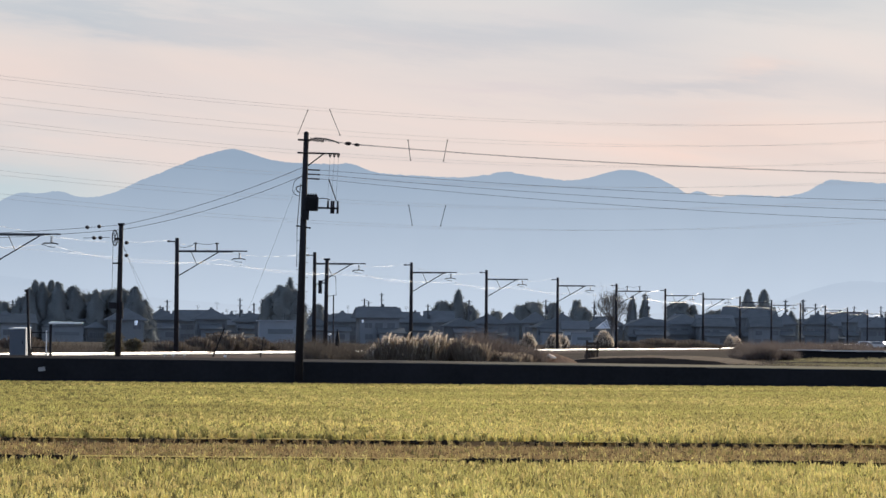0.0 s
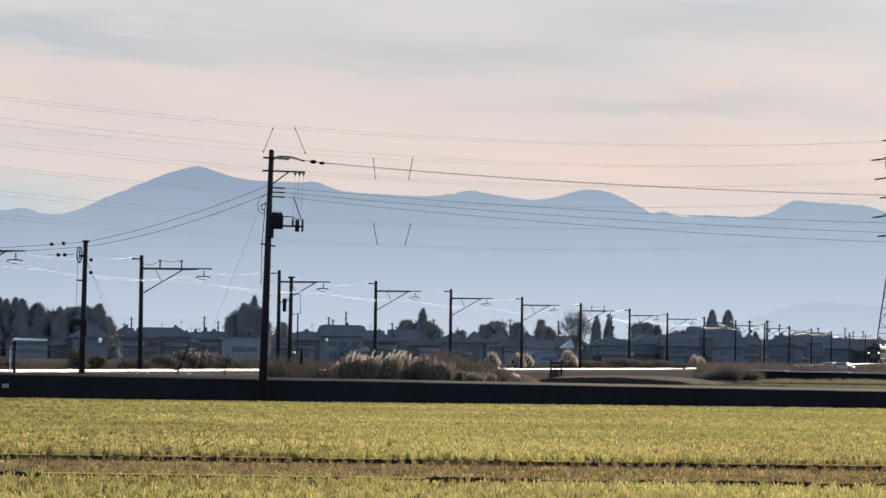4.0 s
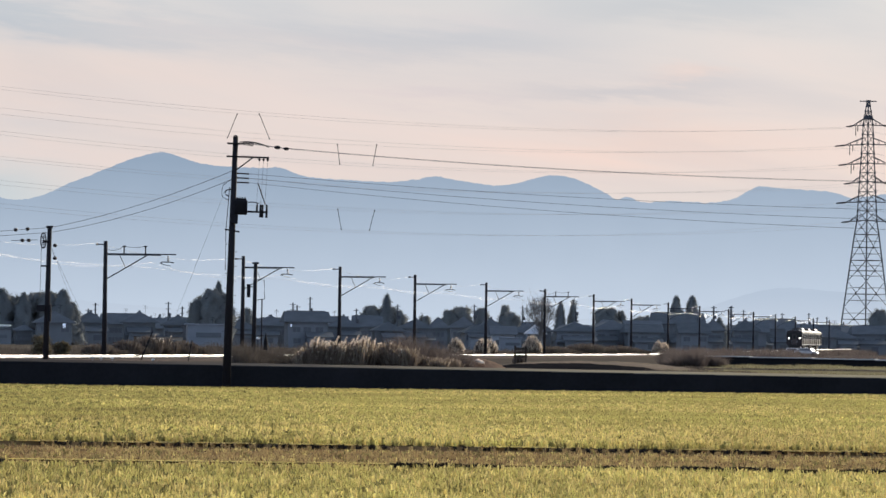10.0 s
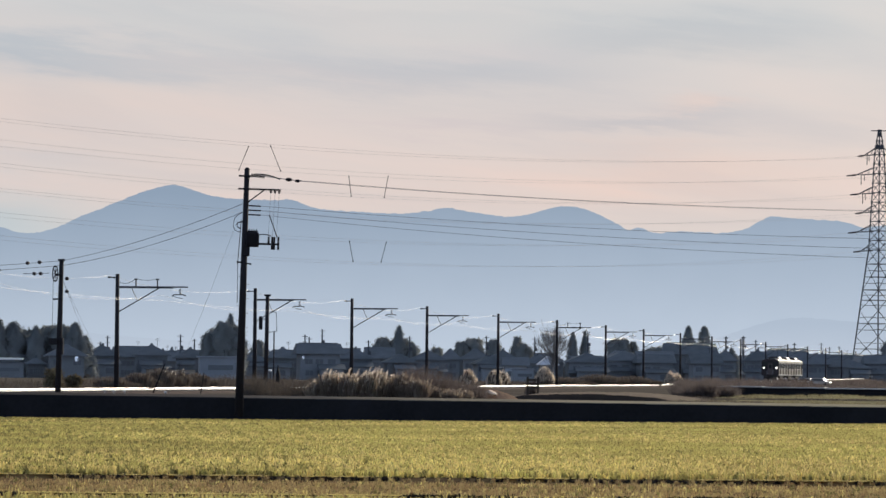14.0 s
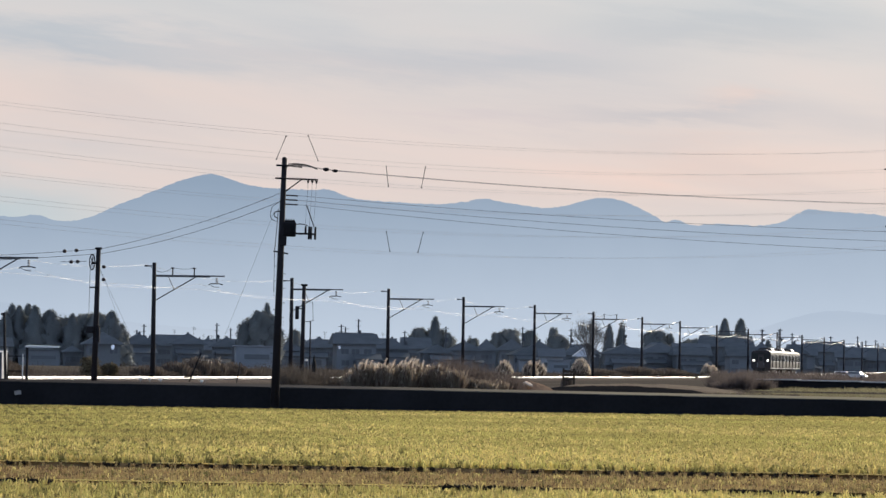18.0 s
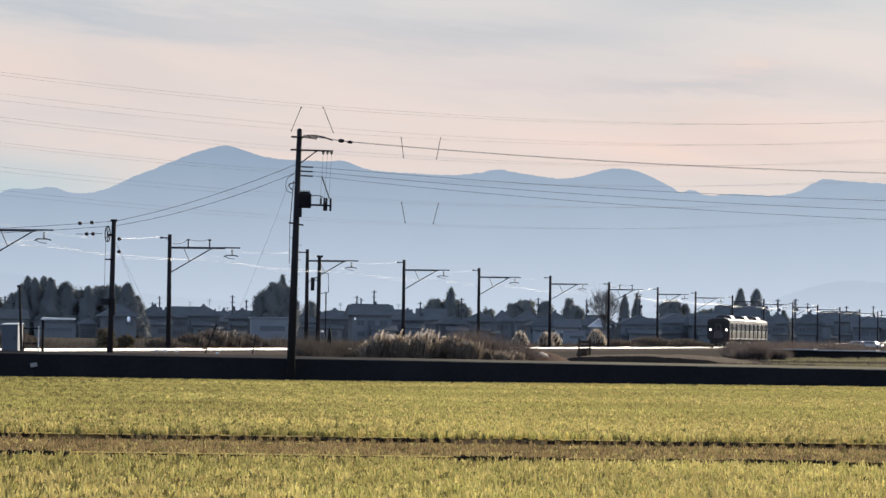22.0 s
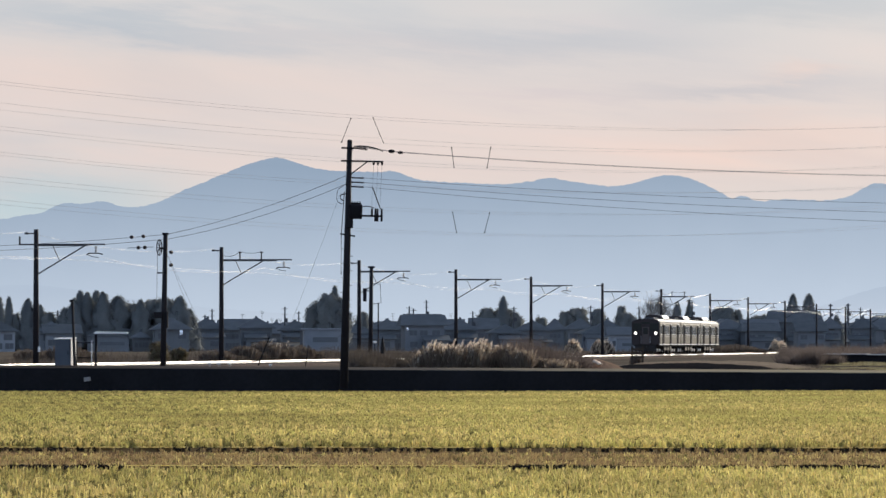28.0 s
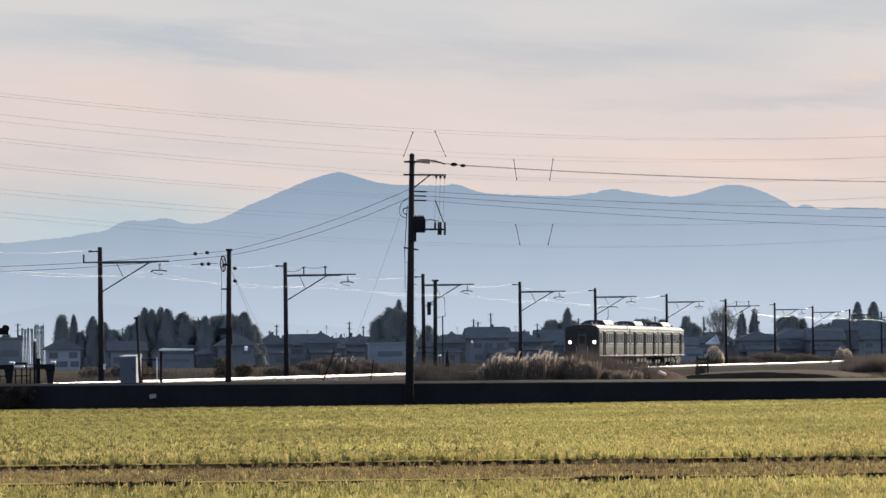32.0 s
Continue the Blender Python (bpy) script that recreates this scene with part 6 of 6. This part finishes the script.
mound(9.2, 12.8, 256, 6, 1.46, earth_brown, "low heap of reddish brown earth by the road", 1)
mound(11.9, 21.5, 262, 8, 1.25, earth_dark, "dark earth bank past the road", 2)
mound(13.5, 25.5, 288, 38, 1.26, earth_tan, "long light brown earth slope below the railway", 3)
mound(19.0, 72.0, 300, 44, 0.98, tan_ground, "low olive grass bank of the field past the road", 4)
weeds("bank_weeds", 11, 26, 256, 302, 0.24, 4200, weed_dark, "sparse dry weeds over the earth bank", 0.06, 31)
bm = bmesh.new()
bmesh.ops.create_icosphere(bm, subdivisions=3, radius=1.0, matrix=Matrix.Diagonal((0.30, 0.26, 0.12, 1)))
for v in bm.verts:
    v.co += v.normal * 0.05 * noise.noise(v.co * 7 + Vector((0, 3, 1)))
bag = new("sand_bag", mesh_of("sand_bag", bm, bag_pale, True))
bag.matrix_basis = pose(11.2, 253.6, 1.21, 8, 18, 25)
tagged(bag, "pale sunlit sand bag lying on the earth heap", "bag")


def shrub(x, y, w, h, leaf, label, base=PLAIN - 0.03, seed=1):
    """A loose bush of twigs and small leaves."""
    rng = np.random.default_rng(seed)
    c = thing("shrub", pose(x, y, base), label, "shrub", "trackside shrubs")
    bm = bmesh.new()
    for k in range(14):
        a, u = float(rng.uniform(0, math.tau)), float(rng.uniform(0.1, 0.9))
        rod(bm, (0, 0, 0), (math.cos(a) * w * 0.45 * u, math.sin(a) * w * 0.45 * u, h * float(rng.uniform(0.6, 0.95))), 0.025, 0.01, 4)
    part("twig", bm, bark, c)
    tris = []
    for k in range(16):
        a, u = float(rng.uniform(0, math.tau)), math.sqrt(float(rng.random())) * 0.7
        rad = w * 0.5 * float(rng.uniform(0.30, 0.5))
        tris.append(leaves(rng, (math.cos(a) * w * 0.5 * u, math.sin(a) * w * 0.5 * u, min(h * float(rng.uniform(0.2, 0.9)), h - rad * 0.5)), (rad, rad, min(rad, h * 0.3)), 90, 0.13))
    ob = new("crown", soup("crown", np.concatenate(tris), leaf))
    ob.parent = c
    return c


PALE = "reed clump topped with pale sunlit seed plumes"
shrub(-13.9, 313, 1.6, 1.5, weed_green, "olive green bush behind the track near a pole", seed=3)
shrub(-12.9, 315, 1.3, 1.2, weed_green, "olive green bush behind the track near a pole", seed=4)
shrub(-21.2, 236.9, 1.3, 0.95, clod_soil, "dark tangle of dead brambles on the bank", 0.05, 5)
shrub(-20.3, 236.9, 1.0, 0.8, clod_soil, "dark tangle of dead brambles on the bank", 0.05, 6)
weeds("trackside_weeds", 262, 300, 0.3, 1.1, 0.42, 520, weed_dark, "low brown weeds round a railway mast", 0.06, 35, True)
weeds("brown_reed", 27.2, 29.0, 324, 333, 1.6, 1900, weed_brown, "tall soft brown dry weeds below the railway", 0.04, 21)
weeds("brown_reed", 28.7, 30.7, 326, 334, 1.15, 1700, weed_brown, "tall soft brown dry weeds below the railway", 0.04, 24)
# dark weeds stand in for the ditch's shadow line
weeds("ditch_shadow_weeds", 17, 62, 283.5, 286, 0.16, 1700, weed_dark, "line of dark weeds for the shadow of a shallow field ditch", 0.07, 25, base=0.86)
weeds("brown_reed", 32.0, 41, 348, 366, 0.85, 1500, weed_brown, "tall soft brown dry weeds below the railway", 0.09, 22)
weeds("brown_reed", 37, 53, 372, 425, 1.05, 2200, weed_brown, "tall soft brown dry weeds below the railway", 0.09, 23)
for i, (x, y, w, h) in enumerate(((38.5, 372, 3.0, 1.2),)):
    pampas(x, y, w * 1.2, h, 0, 20 + i, weed_brown, "dry_bush", "soft brown dry bush beside the railway")
for i, (x, y, w, h) in enumerate(((19.6, 499, 1.5, 1.95), (23.4, 526, 1.4, 1.9), (24.4, 528, 1.4, 1.9), (31.1, 568, 1.9, 2.3), (57.4, 713, 1.4, 2.1), (58.4, 714, 1.4, 1.9))):
    pampas(x, y, w * 1.3, h * 1.02, 130 if i < 3 else 260, 50 + i, shrub_leaf, "pampas_reed", PALE, 0.16, 0.6)


def ladder_frame(x, y, top):
    """A small weathered frame of two posts and three rungs on the bank."""
    c = thing("ladder_frame", pose(x, y, PLAIN), "small weathered brown frame with three rungs on the bank", "frame")
    h = top - PLAIN
    for dx in (-0.32, 0.30):
        part("post", box(bmesh.new(), (dx, 0, h / 2), (0.12, 0.1, h), bevel=0.01), frame_brown, c)
    for q in (0.18, 0.42, 0.64):
        part("rung", box(bmesh.new(), (0, -0.05, h - q), (0.78, 0.05, 0.15), bevel=0.008), frame_brown, c)


ladder_frame(15.34, 292, 2.06)
pampas(15.3, 293.2, 0.7, 0.9, 0, 41, shrub_leaf, "dry_bush", "small brown dry bush behind a wooden frame")
for i, (x, y, w, h) in enumerate(((-8.1, 348, 1.8, 1.8), (-7.0, 354, 1.8, 1.6), (-5.7, 361, 1.6, 1.5), (-9.4, 341, 1.8, 1.45), (-11.0, 333, 2.0, 1.15), (0.2, 262, 1.3, 1.0), (-0.9, 259, 1.1, 0.8), (-20.5, 322, 2.2, 1.5), (-23.0, 326, 2.0, 1.2), (34.1, 580, 4.0, 1.4), (40.4, 614, 4.2, 1.8), (47.4, 653, 4.4, 1.6))):
    pampas(x, y, w * 1.25, h, 4 if i in (0, 1) else 0, 70 + i, shrub_leaf, "dry_bush", "soft brown dry bush beside the railway")
    pampas(x + w * 0.5, y + 2, w, h * 0.7, 0, 170 + i, weed_dark, "dry_bush", "soft brown dry bush beside the railway")


def leaning_stake(foot, head, r):
    """A thin dark stake that leans over beside the track."""
    f, h = Vector(foot), Vector(head) - Vector(foot)
    c = thing("leaning_stake", Matrix.Translation(f), "thin dark stake leaning over beside the railway", "stake", "leaning stakes")
    part("shaft", rod(bmesh.new(), (0, 0, -0.1), h, r, r * 0.7, 6), paint_black, c)
    part("cross_twig", rod(bmesh.new(), h * 0.12 + Vector((-0.45, 0, -0.05)), h * 0.12 + Vector((0.4, 0, 0.08)), r * 0.6, r * 0.4, 5), frame_brown, c)


leaning_stake((-7.4, 300, 0.95), (-6.7, 300, 2.62), 0.045)
leaning_stake((-4.66, 310, 0.9), (-4.45, 310, 2.1), 0.035)


def pointed_post(x, y, top):
    """A short dark post with a pointed hood by the signal pole."""
    c = thing("marker_post", pose(x, y, PLAIN), "short dark trackside post with a pointed hood", "post")
    h = top - PLAIN
    part("body", rod(bmesh.new(), (0, 0, 0), (0, 0, h * 0.6), 0.20, 0.17, 8), paint_black, c)
    part("hood", rod(bmesh.new(), (0, 0, h * 0.6), (0, 0, h), 0.17, 0.03, 8), paint_black, c)


pointed_post(0.24, 372, 2.72)


def track_lamp(x, y, z):
    """A small white lamp on a short stem beside the line."""
    c = thing("track_lamp", pose(x, y, PLAIN), "small white trackside lamp on a thin stem", "lamp", "trackside lamps")
    part("stem", rod(bmesh.new(), (0, 0, 0), (0, 0, z - PLAIN), 0.03, n=6), dark_steel, c)
    part("lens", ball(bmesh.new(), (0, -0.05, z - PLAIN), 0.12, (1.2, 0.8, 0.8)), lamp_white, c, "white sunlit lens")


track_lamp(-0.35, 368, 2.32)


def field_wall():
    """A low concrete channel wall with a pale coping across the far field."""
    w = thing("channel_wall", pose(0, 0, 0), "low dark concrete channel wall with a pale coping", "wall", kind="structure")
    a, b = Vector((29.0, 334, 0)), Vector((66, 321, 0))
    n = 9
    for i in range(n):
        p, q = a.lerp(b, i / n), a.lerp(b, (i + 1) / n)
        ang = math.degrees(math.atan2(q.y - p.y, q.x - p.x))
        m = Matrix.Translation((p + q) / 2) @ pose(0, 0, 0, 0, 0, ang)
        l = (q - p).length - 0.01
        top = 1.50 - 0.30 * (i + 0.5) / n
        bm = box(bmesh.new(), (0, 0, (top + 0.6) / 2), (l, 0.3, top - 0.6))
        bm.transform(m)
        # face in the bank's near-black, with shade put into the colour
        seg = part("wall_panel", bm, bank_shade_soil, w)
        bm = box(bmesh.new(), (0, 0.1, top + 0.04), (l, 1.1, 0.08), bevel=0.01)
        bm.transform(m)
        part("coping", bm, concrete_pale, seg)


field_wall()


# ---- level crossing ----
def relay_cabinet():
    c = thing("relay_cabinet", pose(-15.62, 244.9, 0.98, 0, 0, -14), "grey trackside relay cabinet with a white side", "cabinet")
    # shade painted grey on the front, sunlight white on side and lid
    body = part("body", box(bmesh.new(), (0, 0, 0.72), (0.82, 0.9, 1.36), bevel=0.015), cabinet_shade, c)
    part("door", box(bmesh.new(), (0, -0.465, 0.72), (0.74, 0.03, 1.26), bevel=0.008), cabinet_shade, body)
    part("handle", box(bmesh.new(), (0.28, -0.49, 0.75), (0.03, 0.04, 0.16)), dark_steel, body)
    part("side_panel", box(bmesh.new(), (0.415, 0, 0.72), (0.02, 0.88, 1.34)), paint_white, c, "white side panel")
    part("lid", box(bmesh.new(), (0.0, 0, 1.45), (0.88, 0.98, 0.05), m=pose(0, 0, 0, 3, 0, 0), bevel=0.012), paint_white, c, "white sunlit lid")
    part("plinth", box(bmesh.new(), (0, 0, 0.02), (0.8, 0.86, 0.08)), concrete, c)


def lamp_post():
    c = thing("track_post", pose(-15.11, 244.2, 0.98, 0, -2.4, 0), "thin dark leaning post with a small lamp head", "post")
    part("pole", rod(bmesh.new(), (0, 0, 0), (0, 0, 3.3), 0.075, 0.06, 8), dark_steel, c)
    part("lamp_head", box(bmesh.new(), (-0.04, 0, 3.32), (0.2, 0.16, 0.12), bevel=0.02), dark_steel, c)


def gate_frame():
    c = thing("steel_frame", pose(-14.66, 244.6, 0.98), "small dark steel tube railing beside a cabinet", "railing")
    for z in (1.24, 0.50):
        part("bar", rod(bmesh.new(), (-0.4, 0, z), (0.45, 0, z), 0.03), dark_steel, c)
    for x, m in ((-0.38, dark_steel), (0.36, paint_white)):
        part("upright", rod(bmesh.new(), (x, 0, 0), (x, 0, 1.36), 0.035), m, c)


def shelter():
    c = thing("shelter", pose(-14.08, 244.4, 0.98), "small open shelter: one dark post and a pale roof sheet", "shelter")
    part("post", rod(bmesh.new(), (0, 0, 0), (0, 0, 1.7), 0.07), dark_steel, c)
    part("roof", box(bmesh.new(), (0.74, 0.6, 1.74), (1.64, 1.5, 0.05), m=pose(0, 0, 0, 2, 1, 0), bevel=0.01), shelter_glass, c, "pale translucent roof sheet")
    part("roof_edge", box(bmesh.new(), (0.74, -0.17, 1.72), (1.66, 0.05, 0.08)), paint_white, c)


def bank_plate():
    c = thing("marker_plate", pose(-14.1, 237.52, 0.46, 0, -8, 0), "small grey marker plate fixed to the bank", "plate")
    part("plate", box(bmesh.new(), (0, 0, 0), (0.33, 0.03, 0.20), bevel=0.006), concrete, c)
    part("bolt", rod(bmesh.new(), (0, 0.0, 0), (0, 0.12, 0), 0.02), dark_steel, c)


def barrier_machine(x, y, flip):
    c = thing("barrier_machine", pose(x, y, 1.0), "dark level crossing barrier machine on a tapered leg", "barrier machine", "crossing gear")
    bm = prism(bmesh.new(), [(-0.11, 0), (0.11, 0), (0.22, 0.75), (-0.22, 0.75)], -0.14, 0.14)
    part("leg", bm, paint_black, c)
    part("drive_box", box(bmesh.new(), (0, 0, 0.9), (0.5, 0.4, 0.34), bevel=0.04), paint_black, c)
    part("beam", box(bmesh.new(), (-0.45 * flip, 0, 0.95), (0.75, 0.16, 0.22), bevel=0.02), paint_black, c)
    for dx in (0.08, 0.22):
        part("lamp", ball(bmesh.new(), (dx * flip, -0.1, 1.15), 0.09), lamp_white, c, "white sunlit lamp")


def warning_signal():
    c = thing("crossing_signal", pose(-22.2, 244.4, 1.0), "level crossing warning signal with twin lamp heads", "crossing signal", "crossing gear")
    part("pole", rod(bmesh.new(), (0, 0, 0), (0, 0, 4.4), 0.07, 0.06, 10), paint_black, c)
    for dx in (-0.42, 0.42):
        part("lamp_head", rod(bmesh.new(), (dx, -0.08, 2.85), (dx, -0.2, 2.85), 0.19, n=16), paint_black, c)
        part("lamp_hood", rod(bmesh.new(), (dx, -0.2, 2.9), (dx, -0.42, 2.88), 0.14, 0.16, 12), paint_black, c)
    part("lamp_bar", box(bmesh.new(), (0, -0.05, 2.85), (1.1, 0.07, 0.09)), paint_black, c)
    part("back_plate", box(bmesh.new(), (0.18, -0.1, 2.72), (0.75, 0.05, 0.34), bevel=0.02), paint_black, c)
    part("top_bell", rod(bmesh.new(), (0, 0, 4.4), (0, 0, 4.55), 0.13, 0.05, 10), paint_black, c)


def crossing_fence():
    c = thing("crossing_fence", pose(-20.9, 244.8, 1.0), "dark crossing fence with a row of added glint beads", "fence", "crossing gear")
    for x in (-1.25, -0.45, -0.15, 0.1, 0.28):
        part("post", rod(bmesh.new(), (x, 0, -0.05), (x, 0, 1.0), 0.045), dark_steel, c)
    part("top_rail", rod(bmesh.new(), (-0.8, 0, 0.92), (0.75, 0, 0.92), 0.03), dark_steel, c)
    # polished beads added to catch the sun as glints along the rail
    for x in (-0.66, -0.5, -0.36, -0.22, -0.08, 0.2, 0.34, 0.48, 0.62):
        part("glint_bead", ball(bmesh.new(), (x, -0.04, 0.94), 0.08, (1.2, 0.8, 1), 12, 8), sun_metal, c, "small polished bead added for a sun glint")
    part("upper_rail", box(bmesh.new(), (-0.35, 0.3, 1.12), (0.9, 0.06, 0.10), bevel=0.01), dark_steel, c)
    part("low_rail", rod(bmesh.new(), (-1.4, 0, 0.5), (0.3, 0, 0.5), 0.025), dark_steel, c)


def crossing_posts():
    c = thing("signal_post", pose(-20.36, 244.3, 1.0), "thin dark post with a small white lamp on top", "post", "crossing gear")
    part("pole", rod(bmesh.new(), (0, 0, 0), (0, 0, 2.2), 0.06, 0.055, 8), dark_steel, c)
    part("cap_lamp", ball(bmesh.new(), (0.03, -0.03, 2.26), 0.08), lamp_white, c)
    d = thing("control_pillar", pose(-20.2, 244.6, 1.0), "narrow dark control pillar at the crossing", "pillar", "crossing gear")
    part("body", box(bmesh.new(), (0, 0, 0.68), (0.2, 0.25, 1.36), bevel=0.02), paint_black, d)


def track_peg(x, y, top):
    """A short white peg at the edge of the road."""
    c = thing("track_peg", pose(x, y, plateau(x) - 0.06), "short white peg beside the railway", "peg", "white pegs")
    h = top - plateau(x) + 0.06
    part("stem", box(bmesh.new(), (0, 0, h / 2), (0.07, 0.07, h)), concrete, c)
    part("cap", box(bmesh.new(), (0, 0, h), (0.17, 0.12, 0.07), bevel=0.015), paint_white, c, "white sunlit cap")


for x, top in ((-8.39, 1.21), (-7.95, 1.20), (-7.41, 1.19), (-5.39, 1.14), (-18.3, 1.05), (-18.05, 1.05)):
    track_peg(x, 243.3, top)
relay_cabinet(), lamp_post(), gate_frame(), shelter(), bank_plate()
barrier_machine(-19.57, 244.2, 1), barrier_machine(-21.62, 244.2, 1)
warning_signal(), crossing_fence(), crossing_posts()


def motions():
    """The train runs towards the eye down a slight grade at a steady 85 km/h."""
    turn = pose(0, 0, 0, 0, 0, -TRACK)
    rows = []
    for k in range(17):
        t = 2.0 * k
        y = 438.0 + 23.2 * (32.0 - t)
        rows.append((t, Matrix.Translation(rail_at(y, 2.9, RAIL_Z + rise(y))) @ turn))
    walk(the_train, rows)


motions()
